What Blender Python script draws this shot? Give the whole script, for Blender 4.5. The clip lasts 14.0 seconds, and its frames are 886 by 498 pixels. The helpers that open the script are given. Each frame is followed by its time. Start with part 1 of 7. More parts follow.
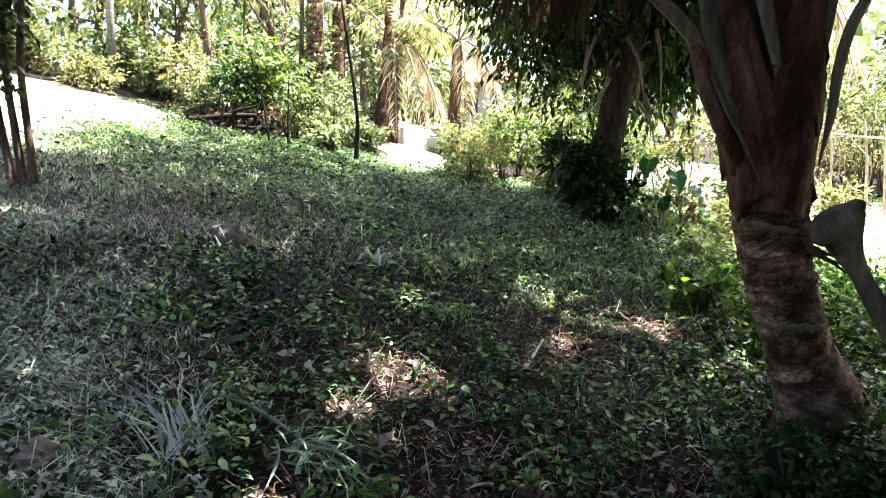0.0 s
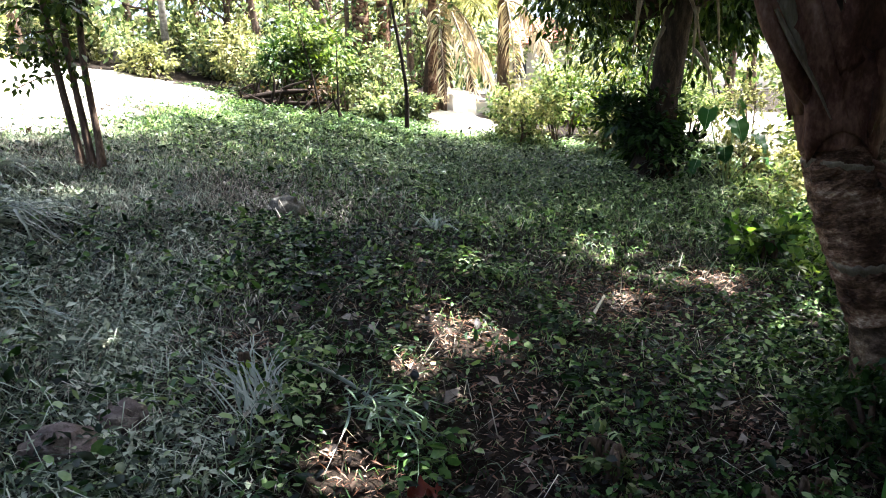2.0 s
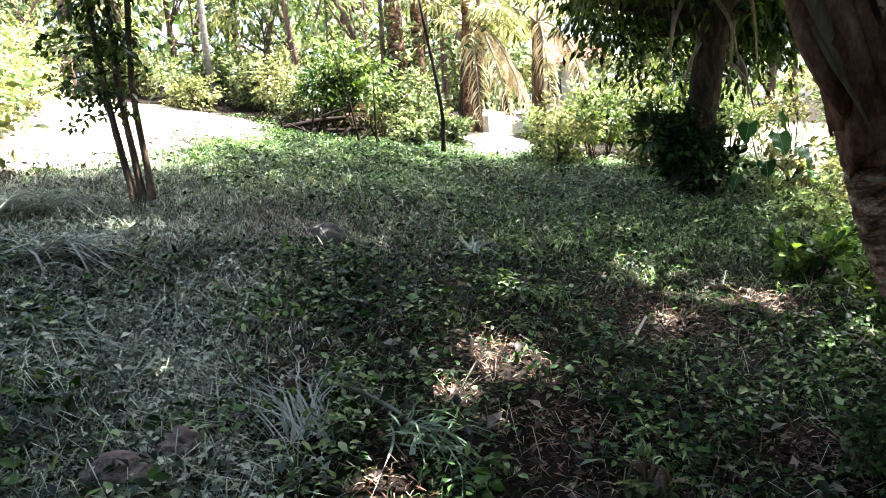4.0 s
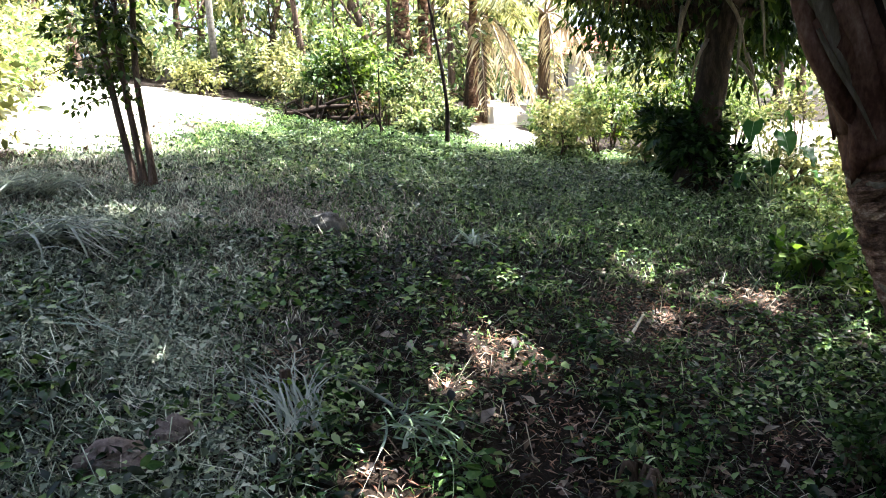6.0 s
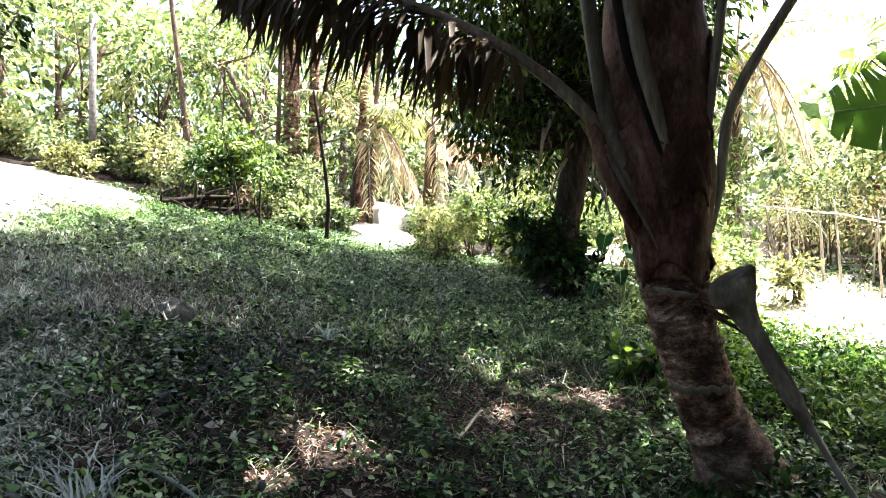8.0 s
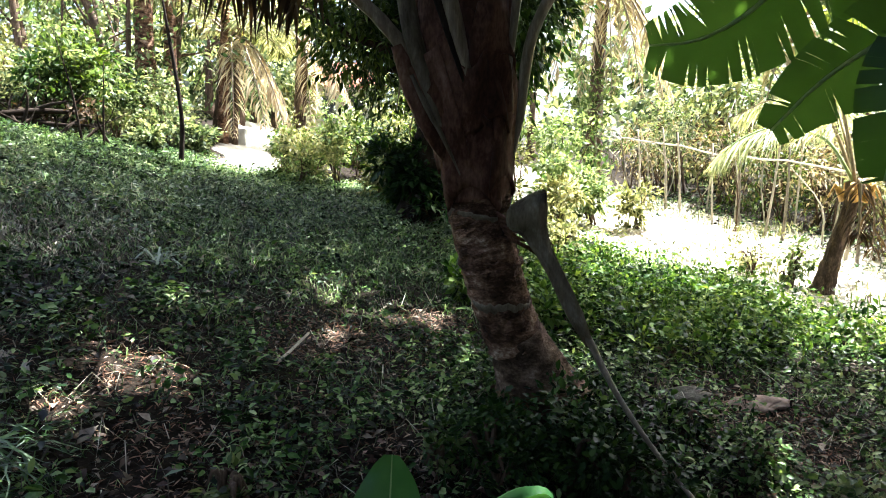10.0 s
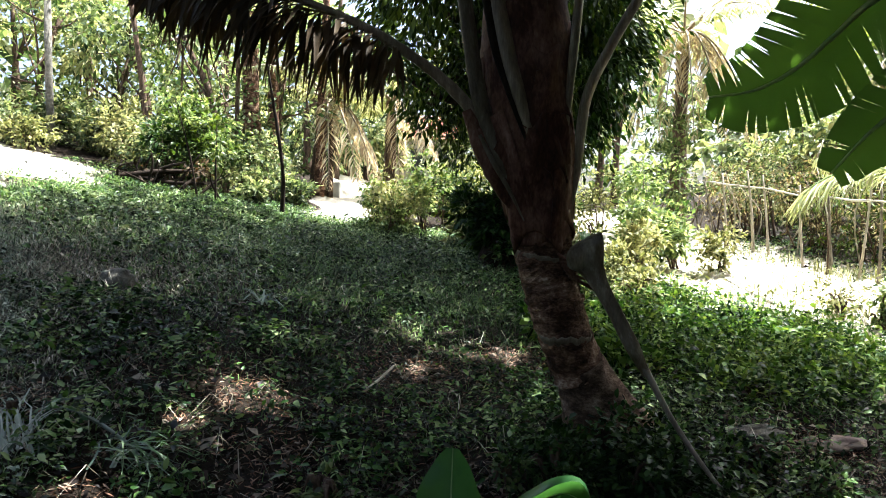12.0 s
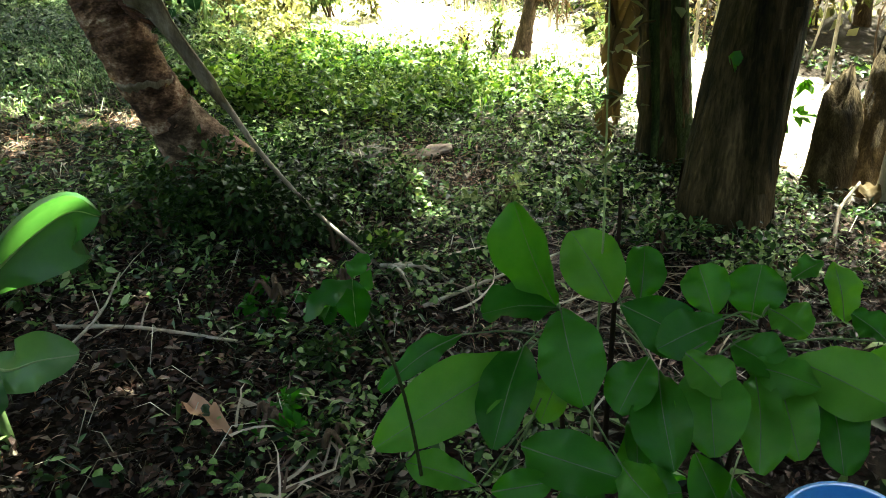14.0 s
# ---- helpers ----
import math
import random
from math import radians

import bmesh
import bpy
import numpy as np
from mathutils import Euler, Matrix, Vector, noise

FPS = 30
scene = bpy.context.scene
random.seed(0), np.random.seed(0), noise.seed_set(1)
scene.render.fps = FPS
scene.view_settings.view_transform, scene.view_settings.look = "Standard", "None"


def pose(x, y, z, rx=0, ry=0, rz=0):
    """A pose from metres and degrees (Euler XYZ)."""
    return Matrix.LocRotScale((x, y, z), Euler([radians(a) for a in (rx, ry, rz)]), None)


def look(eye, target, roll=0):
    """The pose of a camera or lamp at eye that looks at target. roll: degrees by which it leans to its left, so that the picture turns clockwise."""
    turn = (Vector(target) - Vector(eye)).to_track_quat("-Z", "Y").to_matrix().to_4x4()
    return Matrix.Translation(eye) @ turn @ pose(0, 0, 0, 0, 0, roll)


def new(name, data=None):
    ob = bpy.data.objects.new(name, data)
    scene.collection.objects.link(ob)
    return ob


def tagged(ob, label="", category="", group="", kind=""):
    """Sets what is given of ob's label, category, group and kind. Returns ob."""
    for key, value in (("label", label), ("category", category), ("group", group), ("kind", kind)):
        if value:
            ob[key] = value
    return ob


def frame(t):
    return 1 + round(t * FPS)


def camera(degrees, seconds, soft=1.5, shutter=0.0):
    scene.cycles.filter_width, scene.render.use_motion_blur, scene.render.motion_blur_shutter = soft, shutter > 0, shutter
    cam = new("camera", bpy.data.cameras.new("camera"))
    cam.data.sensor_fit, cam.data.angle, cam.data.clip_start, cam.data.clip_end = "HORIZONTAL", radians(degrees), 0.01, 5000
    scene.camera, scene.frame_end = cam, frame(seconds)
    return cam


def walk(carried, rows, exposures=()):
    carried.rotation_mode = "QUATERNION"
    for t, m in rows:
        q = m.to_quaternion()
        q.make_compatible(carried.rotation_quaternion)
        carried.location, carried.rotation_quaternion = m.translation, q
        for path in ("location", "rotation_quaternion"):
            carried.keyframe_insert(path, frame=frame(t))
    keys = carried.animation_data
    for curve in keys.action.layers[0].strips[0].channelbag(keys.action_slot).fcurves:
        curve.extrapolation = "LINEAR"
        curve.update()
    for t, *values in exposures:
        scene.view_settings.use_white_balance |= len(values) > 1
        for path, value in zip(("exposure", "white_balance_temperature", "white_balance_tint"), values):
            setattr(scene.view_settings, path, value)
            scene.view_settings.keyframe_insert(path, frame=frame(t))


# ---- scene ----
cam = camera(67.9, 14.0, soft=1.0)
PATH = [
    (0, (0.127, 0.082, 1.291), (0.059, 2.064, 1.035), 0.4),
    (0.5, (0.115, 0.081, 1.269), (-0.192, 2.037, 0.987), -2.9),
    (1, (0.115, 0.082, 1.263), (-0.319, 2.009, 0.949), -5.8),
    (1.5, (0.106, 0.068, 1.251), (-0.295, 1.996, 0.899), -2.7),
    (2, (0.115, 0.069, 1.247), (-0.12, 2.025, 0.901), -3.0),
    (2.5, (0.097, 0.071, 1.251), (-0.223, 2.019, 0.928), -3.4),
    (3, (0.097, 0.062, 1.253), (-0.253, 2.006, 0.94), -3.5),
    (3.2, (0.102, 0.055, 1.257), (-0.233, 2.003, 0.95), -3.7),
    (5.3, (0.133, 0.02, 1.294), (-0.258, 1.966, 1.048), -6.7),
    (5.5, (0.135, 0.024, 1.289), (-0.223, 1.975, 1.039), -7.0),
    (6, (0.14, 0.041, 1.298), (-0.217, 1.984, 0.989), -3.4),
    (6.5, (0.113, 0.063, 1.328), (-0.187, 2.015, 1.013), 0.1),
    (7, (0.15, 0.046, 1.313), (0.12, 2.017, 0.976), 1.0),
    (7.5, (0.299, 0.019, 1.282), (0.316, 1.982, 0.897), -1.0),
    (8, (0.455, -0.039, 1.25), (0.421, 1.961, 1.237), -0.2),
    (8.5, (0.557, -0.032, 1.233), (0.8, 1.932, 0.938), 1.4),
    (9, (0.605, -0.02, 1.234), (0.865, 1.949, 0.995), 1.3),
    (9.2, (0.65, 0.015, 1.228), (0.943, 1.987, 1.066), 1.1),
    (11.3, (0.976, -0.299, 1.258), (1.247, 1.644, 0.871), -0.0),
    (11.5, (0.959, -0.322, 1.253), (1.135, 1.652, 0.979), 1.3),
    (12, (0.888, -0.469, 1.233), (0.925, 1.529, 1.141), -0.2),
    (12.5, (0.922, -0.558, 1.176), (1.266, 1.383, 0.838), -0.2),
    (13, (0.974, -0.653, 1.148), (1.59, 1.156, 0.556), -0.1),
    (13.5, (1.195, -0.731, 1.108), (2.028, 0.922, 0.352), -2.8),
    (14, (1.497, -0.835, 1.056), (2.264, 0.837, 0.271), -3.6),
]
EXPOSURES = [(0, 3.50, 5850, 11), (7, 3.43, 5850, 11), (7.5, 3.58, 5850, 11), (8.2, 3.42, 5800, 11), (9.2, 3.40, 5800, 10), (11.4, 2.70, 5950, 2), (12.0, 2.71, 5850, 5), (13.0, 2.72, 6350, 5), (13.5, 3.9, 6700, -6), (14, 4.06, 6800, -10)]
walk(cam, [(t, look(eye, target, roll)) for t, eye, target, roll in PATH], EXPOSURES)

# ---- world and light ----
SUN_ELEV, SUN_AZ = 63.0, 62.0          # degrees; azimuth clockwise from +y
world = bpy.data.worlds.new("sky")
scene.world = world
world.use_nodes = True
wn = world.node_tree.nodes
sky = wn.new("ShaderNodeTexSky")
sky.sky_type, sky.sun_disc = 'NISHITA', False
sky.sun_elevation, sky.sun_rotation = radians(SUN_ELEV), radians(SUN_AZ)
sky.air_density, sky.dust_density = 0.75, 8.0
wn["Background"].inputs[1].default_value = 0.103
world.node_tree.links.new(sky.outputs[0], wn["Background"].inputs[0])
SUN_DIR = Vector((math.sin(radians(SUN_AZ)) * math.cos(radians(SUN_ELEV)),
                  math.cos(radians(SUN_AZ)) * math.cos(radians(SUN_ELEV)), math.sin(radians(SUN_ELEV))))
sun_data = bpy.data.lights.new("sun", 'SUN')
sun_data.energy, sun_data.angle, sun_data.color = 5.0, radians(0.55), (1.0, 0.95, 0.86)
sun = new("sun", sun_data)
sun.matrix_world = look(SUN_DIR * 40, (0, 0, 0))

rng = np.random.default_rng(7)

# ---- materials ----


def node_mat(name):
    m = bpy.data.materials.new(name)
    m.use_nodes = True
    return m, m.node_tree.nodes, m.node_tree.links, m.node_tree.nodes["Principled BSDF"]


def ramp_node(nodes, stops):
    r = nodes.new("ShaderNodeValToRGB")
    while len(r.color_ramp.elements) < len(stops):
        r.color_ramp.elements.new(0.5)
    for e, (p, c) in zip(r.color_ramp.elements, stops):
        e.position, e.color = p, (*c, 1)
    return r


def noise_node(nodes, links, scale, detail=4.0, rough=0.6, stretch=None, coords="Object"):
    n = nodes.new("ShaderNodeTexNoise")
    n.inputs["Scale"].default_value, n.inputs["Detail"].default_value, n.inputs["Roughness"].default_value = scale, detail, rough
    tc = nodes.new("ShaderNodeTexCoord")
    if stretch:
        mp = nodes.new("ShaderNodeMapping")
        mp.inputs["Scale"].default_value = stretch
        links.new(tc.outputs[coords], mp.inputs[0])
        links.new(mp.outputs[0], n.inputs["Vector"])
    else:
        links.new(tc.outputs[coords], n.inputs["Vector"])
    return n


def leaf_mat(name, stops, through_part=0.35, through_tint=(1.3, 1.25, 0.5), rough=0.45, per_island=True, fine=40.0, gloss=0.12):
    """Leaf: colour by leaf, mottled, partly letting light through."""
    m, nodes, links, bsdf = node_mat(name)
    if per_island:
        src = nodes.new("ShaderNodeNewGeometry").outputs["Random Per Island"]
    else:
        src = nodes.new("ShaderNodeObjectInfo").outputs["Random"]
    nz = noise_node(nodes, links, fine, 3.0)
    mix = nodes.new("ShaderNodeMath")
    mix.operation = 'MULTIPLY_ADD'
    mix.inputs[1].default_value = 0.35
    sub = nodes.new("ShaderNodeMath")
    sub.operation = 'SUBTRACT'
    sub.inputs[1].default_value = 0.5
    links.new(nz.outputs["Fac"], sub.inputs[0])
    links.new(sub.outputs[0], mix.inputs[0])
    links.new(src, mix.inputs[2])
    wide = noise_node(nodes, links, 1.1, 3.0)
    sh2 = nodes.new("ShaderNodeMath")
    sh2.operation = 'MULTIPLY_ADD'
    sh2.inputs[1].default_value, sh2.inputs[2].default_value = 1.2 if per_island else 0.4, -0.6 if per_island else -0.2
    links.new(wide.outputs["Fac"], sh2.inputs[0])
    tot = nodes.new("ShaderNodeMath")
    tot.operation = 'ADD'
    links.new(mix.outputs[0], tot.inputs[0])
    links.new(sh2.outputs[0], tot.inputs[1])
    r = ramp_node(nodes, stops)
    links.new(tot.outputs[0], r.inputs[0])
    links.new(r.outputs[0], bsdf.inputs["Base Color"])
    bsdf.inputs["Roughness"].default_value = rough
    bsdf.inputs["Specular IOR Level"].default_value = gloss
    tr = nodes.new("ShaderNodeBsdfTranslucent")
    mul = nodes.new("ShaderNodeMix")
    mul.data_type, mul.blend_type = 'RGBA', 'MULTIPLY'
    mul.inputs[0].default_value = 1.0
    links.new(r.outputs[0], mul.inputs[6])
    mul.inputs[7].default_value = (*through_tint, 1)
    links.new(mul.outputs[2], tr.inputs[0])
    sh = nodes.new("ShaderNodeMixShader")
    sh.inputs[0].default_value = through_part
    links.new(bsdf.outputs[0], sh.inputs[1])
    links.new(tr.outputs[0], sh.inputs[2])
    links.new(sh.outputs[0], nodes["Material Output"].inputs[0])
    return m


def rough_mat(name, stops, scale=8.0, rough=0.85, stretch=None, bump=0.3, fine=60.0, metal=0.0):
    """Bark, wood, stone, soil: two scales of noise for colour, and relief."""
    m, nodes, links, bsdf = node_mat(name)
    a = noise_node(nodes, links, scale, 6.0, 0.65, stretch)
    b = noise_node(nodes, links, fine, 4.0, 0.6, stretch)
    mx = nodes.new("ShaderNodeMath")
    mx.operation = 'MULTIPLY_ADD'
    mx.inputs[1].default_value = 0.35
    links.new(b.outputs["Fac"], mx.inputs[0])
    sub = nodes.new("ShaderNodeMath")
    sub.operation = 'SUBTRACT'
    sub.inputs[1].default_value = 0.17
    links.new(a.outputs["Fac"], sub.inputs[0])
    links.new(sub.outputs[0], mx.inputs[2])
    r = ramp_node(nodes, stops)
    links.new(mx.outputs[0], r.inputs[0])
    links.new(r.outputs[0], bsdf.inputs["Base Color"])
    bsdf.inputs["Roughness"].default_value = rough
    bsdf.inputs["Specular IOR Level"].default_value = 0.15 if rough > 0.6 else 0.5
    bsdf.inputs["Metallic"].default_value = metal
    bp = nodes.new("ShaderNodeBump")
    bp.inputs["Strength"].default_value, bp.inputs["Distance"].default_value = bump, 0.02
    links.new(mx.outputs[0], bp.inputs["Height"])
    links.new(bp.outputs[0], bsdf.inputs["Normal"])
    return m


M = {}
# foliage greens, some with sunlit or shaded tones put into the colour
M["far"] = leaf_mat("far_foliage", [(0.0, (0.020, 0.034, 0.015)), (0.4, (0.08, 0.115, 0.05)), (0.75, (0.21, 0.24, 0.12)), (1.0, (0.38, 0.385, 0.24))], 0.45, (1.2, 1.15, 0.7), 0.5, fine=3.0)
# paler, yellower copy of the greens, imitating leaves in full sun
M["yellow"] = leaf_mat("sun_yellow_foliage", [(0.0, (0.045, 0.058, 0.02)), (0.45, (0.19, 0.20, 0.08)), (1.0, (0.45, 0.43, 0.25))], 0.48, (1.15, 1.1, 0.7), 0.5, fine=3.0)
# dark copy of the leaf greens, with shade put into the colour
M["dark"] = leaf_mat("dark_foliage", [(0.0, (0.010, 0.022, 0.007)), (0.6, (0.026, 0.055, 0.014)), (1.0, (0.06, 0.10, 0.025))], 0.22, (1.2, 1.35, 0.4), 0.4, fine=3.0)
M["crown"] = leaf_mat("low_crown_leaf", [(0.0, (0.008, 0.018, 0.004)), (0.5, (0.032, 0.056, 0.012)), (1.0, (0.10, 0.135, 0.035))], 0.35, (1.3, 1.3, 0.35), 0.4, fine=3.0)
M["bush"] = leaf_mat("bush_foliage", [(0.0, (0.035, 0.065, 0.022)), (0.45, (0.12, 0.17, 0.065)), (1.0, (0.32, 0.355, 0.19))], 0.48, (1.15, 1.15, 0.6), 0.4, fine=5.0)
# near-black and pale ends put crevice shade and sky sheen into the colour
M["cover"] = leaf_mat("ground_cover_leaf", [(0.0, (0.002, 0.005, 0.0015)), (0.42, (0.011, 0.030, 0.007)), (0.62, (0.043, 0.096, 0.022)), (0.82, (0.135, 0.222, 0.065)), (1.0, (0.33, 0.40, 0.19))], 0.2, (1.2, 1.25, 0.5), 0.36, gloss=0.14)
M["freshcover"] = leaf_mat("fresh_cover_leaf", [(0.0, (0.010, 0.028, 0.007)), (0.4, (0.045, 0.10, 0.026)), (0.75, (0.135, 0.225, 0.072)), (1.0, (0.28, 0.35, 0.17))], 0.28, (1.2, 1.25, 0.5), 0.38, gloss=0.14)
M["palecover"] = leaf_mat("pale_cover_leaf", [(0.0, (0.006, 0.013, 0.006)), (0.4, (0.038, 0.066, 0.032)), (0.7, (0.155, 0.205, 0.115)), (1.0, (0.36, 0.41, 0.27))], 0.22, (1.2, 1.2, 0.6), 0.4, gloss=0.14)
M["lush"] = leaf_mat("lush_herb_leaf", [(0.0, (0.006, 0.020, 0.004)), (0.38, (0.032, 0.078, 0.014)), (0.68, (0.10, 0.18, 0.036)), (1.0, (0.22, 0.30, 0.085))], 0.36, (1.3, 1.25, 0.45), 0.42)
M["grass"] = leaf_mat("grass_blade", [(0.0, (0.006, 0.016, 0.006)), (0.45, (0.034, 0.073, 0.022)), (0.8, (0.12, 0.195, 0.07)), (1.0, (0.28, 0.35, 0.17))], 0.3, (1.2, 1.25, 0.5), 0.42, gloss=0.14)
M["drygrass"] = leaf_mat("dry_grass", [(0.0, (0.016, 0.012, 0.008)), (0.4, (0.10, 0.083, 0.06)), (0.75, (0.32, 0.285, 0.22)), (1.0, (0.60, 0.555, 0.46))], 0.15, (1.1, 1.0, 0.8), 0.7)
# dark stops lowered to put crevice shade into the litter colour
M["litter"] = leaf_mat("leaf_litter", [(0.0, (0.005, 0.003, 0.002)), (0.48, (0.022, 0.013, 0.009)), (0.76, (0.09, 0.062, 0.044)), (1.0, (0.38, 0.315, 0.25))], 0.1, (1.2, 1.0, 0.6), 0.5)
M["palewisp"] = leaf_mat("pale_wilted_blade", [(0.0, (0.010, 0.018, 0.010)), (0.4, (0.11, 0.142, 0.095)), (0.72, (0.33, 0.375, 0.27)), (1.0, (0.58, 0.60, 0.47))], 0.2, (1.1, 1.1, 0.8), 0.45)
M["wilted"] = leaf_mat("wilted_cut_leaf", [(0.0, (0.03, 0.06, 0.03)), (0.5, (0.07, 0.115, 0.065)), (1.0, (0.19, 0.24, 0.15))], 0.2, (1.1, 1.1, 0.8), 0.45)
M["cutleaf"] = leaf_mat("pale_cut_leaf", [(0.0, (0.09, 0.115, 0.09)), (0.5, (0.19, 0.225, 0.175)), (1.0, (0.34, 0.37, 0.30))], 0.2, (1.1, 1.1, 0.8), 0.4, per_island=False, gloss=0.35)
M["freshcut"] = leaf_mat("fresh_cut_leaf", [(0.0, (0.045, 0.09, 0.035)), (0.5, (0.105, 0.175, 0.08)), (1.0, (0.24, 0.32, 0.18))], 0.25, (1.1, 1.15, 0.7), 0.4, per_island=False, gloss=0.25)
M["wiltbunch"] = leaf_mat("wilting_cut_leaf", [(0.0, (0.06, 0.095, 0.065)), (0.5, (0.15, 0.205, 0.15)), (1.0, (0.34, 0.39, 0.30))], 0.2, (1.1, 1.1, 0.8), 0.4, per_island=False, gloss=0.35)
M["bits"] = leaf_mat("brown_straw_bits", [(0.0, (0.12, 0.055, 0.035)), (0.5, (0.24, 0.13, 0.085)), (1.0, (0.46, 0.33, 0.24))], 0.1, (1.2, 1.0, 0.7), 0.7)
M["banana"] = leaf_mat("banana_leaf", [(0.0, (0.026, 0.066, 0.022)), (1.0, (0.060, 0.125, 0.042))], 0.42, (1.4, 1.35, 0.35), 0.3, per_island=False, fine=14.0, gloss=0.36)
M["broad"] = leaf_mat("broad_leaf", [(0.0, (0.020, 0.105, 0.009)), (0.55, (0.050, 0.185, 0.018)), (1.0, (0.105, 0.27, 0.035))], 0.55, (1.3, 1.35, 0.3), 0.36, per_island=False, fine=30.0, gloss=0.3)
M["frond"] = leaf_mat("green_frond", [(0.0, (0.07, 0.12, 0.025)), (1.0, (0.22, 0.27, 0.07))], 0.35, (1.3, 1.2, 0.45), 0.4)
M["palefrond"] = leaf_mat("pale_young_frond", [(0.0, (0.26, 0.30, 0.14)), (1.0, (0.60, 0.62, 0.40))], 0.4, (1.15, 1.1, 0.6), 0.35, gloss=0.3)
M["dryfrond"] = leaf_mat("dry_frond", [(0.0, (0.36, 0.28, 0.18)), (0.5, (0.62, 0.53, 0.38)), (1.0, (0.80, 0.73, 0.58))], 0.4, (1.1, 1.0, 0.7), 0.6)
M["strawfrond"] = leaf_mat("straw_frond_leaflet", [(0.0, (0.022, 0.014, 0.010)), (0.5, (0.10, 0.07, 0.052)), (1.0, (0.54, 0.45, 0.37))], 0.2, (1.2, 1.0, 0.6), 0.6, per_island=False)
M["brownfrond"] = leaf_mat("brown_frond", [(0.0, (0.035, 0.024, 0.014)), (1.0, (0.12, 0.08, 0.045))], 0.2, (1.2, 1.0, 0.6), 0.65)
M["deadbanana"] = leaf_mat("dead_banana_leaf", [(0.0, (0.034, 0.024, 0.010)), (1.0, (0.13, 0.09, 0.038))], 0.4, (1.2, 1.05, 0.6), 0.7, per_island=False, fine=12.0)
M["brownleaf"] = leaf_mat("brown_dry_leaf", [(0.0, (0.34, 0.19, 0.125)), (1.0, (0.50, 0.31, 0.22))], 0.15, (1.2, 1.0, 0.6), 0.55, per_island=False, fine=18.0)
M["redleaf"] = leaf_mat("reddish_dry_leaf", [(0.0, (0.09, 0.02, 0.014)), (1.0, (0.17, 0.04, 0.026))], 0.2, (1.3, 0.9, 0.6), 0.5, per_island=False, fine=18.0)
M["bigleaf"] = leaf_mat("big_plant_leaf", [(0.0, (0.036, 0.115, 0.034)), (1.0, (0.125, 0.255, 0.085))], 0.45, (1.25, 1.2, 0.6), 0.28, per_island=False, fine=22.0, gloss=0.5)
M["earleaf"] = leaf_mat("elephant_ear_leaf", [(0.0, (0.016, 0.05, 0.014)), (1.0, (0.04, 0.11, 0.03))], 0.3, (1.3, 1.3, 0.4), 0.3, per_island=False, fine=22.0)
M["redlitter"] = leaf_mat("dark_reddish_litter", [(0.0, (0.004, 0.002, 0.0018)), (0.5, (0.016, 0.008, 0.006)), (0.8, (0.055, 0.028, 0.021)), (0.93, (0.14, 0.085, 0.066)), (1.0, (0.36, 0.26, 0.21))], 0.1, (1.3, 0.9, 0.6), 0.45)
M["midrib"] = rough_mat("pale_midrib", [(0.3, (0.16, 0.24, 0.08)), (0.7, (0.28, 0.36, 0.15))], 20, 0.5, None, 0.1)
# woods and stones
M["palmbark"] = rough_mat("palm_bark", [(0.3, (0.014, 0.007, 0.004)), (0.45, (0.065, 0.032, 0.019)), (0.58, (0.21, 0.115, 0.072)), (0.74, (0.55, 0.40, 0.29))], 7.0, 0.85, (1.0, 1.0, 1.8), 0.8, 60)
M["palmroot"] = rough_mat("palm_foot_bark", [(0.3, (0.018, 0.010, 0.006)), (0.45, (0.07, 0.042, 0.027)), (0.6, (0.20, 0.13, 0.088)), (0.78, (0.46, 0.35, 0.27))], 8.0, 0.9, (1, 1, 1.5), 0.9, 60)
M["sheath"] = rough_mat("palm_sheath_fibre", [(0.3, (0.018, 0.007, 0.005)), (0.48, (0.068, 0.027, 0.017)), (0.62, (0.165, 0.08, 0.052)), (0.8, (0.34, 0.21, 0.15))], 3.0, 0.7, (1.6, 1.6, 0.7), 0.2, 40)
M["petiole"] = rough_mat("palm_petiole", [(0.3, (0.10, 0.066, 0.037)), (0.55, (0.23, 0.165, 0.10)), (0.8, (0.42, 0.34, 0.23))], 8.0, 0.5, (4, 4, 0.6), 0.2, 40)
M["stubwood"] = rough_mat("dry_petiole_base", [(0.3, (0.075, 0.055, 0.034)), (0.55, (0.175, 0.135, 0.09)), (0.8, (0.34, 0.285, 0.21))], 6.0, 0.65, (3, 3, 0.8), 0.4, 50)
M["leafbase"] = rough_mat("orange_leaf_base", [(0.3, (0.30, 0.13, 0.03)), (0.55, (0.52, 0.29, 0.06)), (0.8, (0.62, 0.42, 0.12))], 9.0, 0.6, (3, 3, 0.8), 0.2, 40)
M["rib"] = rough_mat("weathered_frond_rib", [(0.3, (0.075, 0.055, 0.038)), (0.55, (0.165, 0.128, 0.092)), (0.8, (0.34, 0.29, 0.22))], 6.0, 0.55, (3, 3, 0.8), 0.3, 50)
M["bark"] = rough_mat("tree_bark", [(0.25, (0.022, 0.013, 0.009)), (0.48, (0.075, 0.05, 0.034)), (0.66, (0.15, 0.10, 0.07)), (0.85, (0.27, 0.20, 0.145))], 5.0, 0.9, (2.5, 2.5, 0.7), 0.8, 40)
# darker copy of the tree bark, with shade put into the colour
M["shadedbark"] = rough_mat("brown_shaded_bark", [(0.25, (0.005, 0.003, 0.002)), (0.48, (0.020, 0.013, 0.009)), (0.66, (0.055, 0.037, 0.026)), (0.85, (0.15, 0.105, 0.075))], 6.0, 0.9, (2.5, 2.5, 0.7), 0.9, 40)
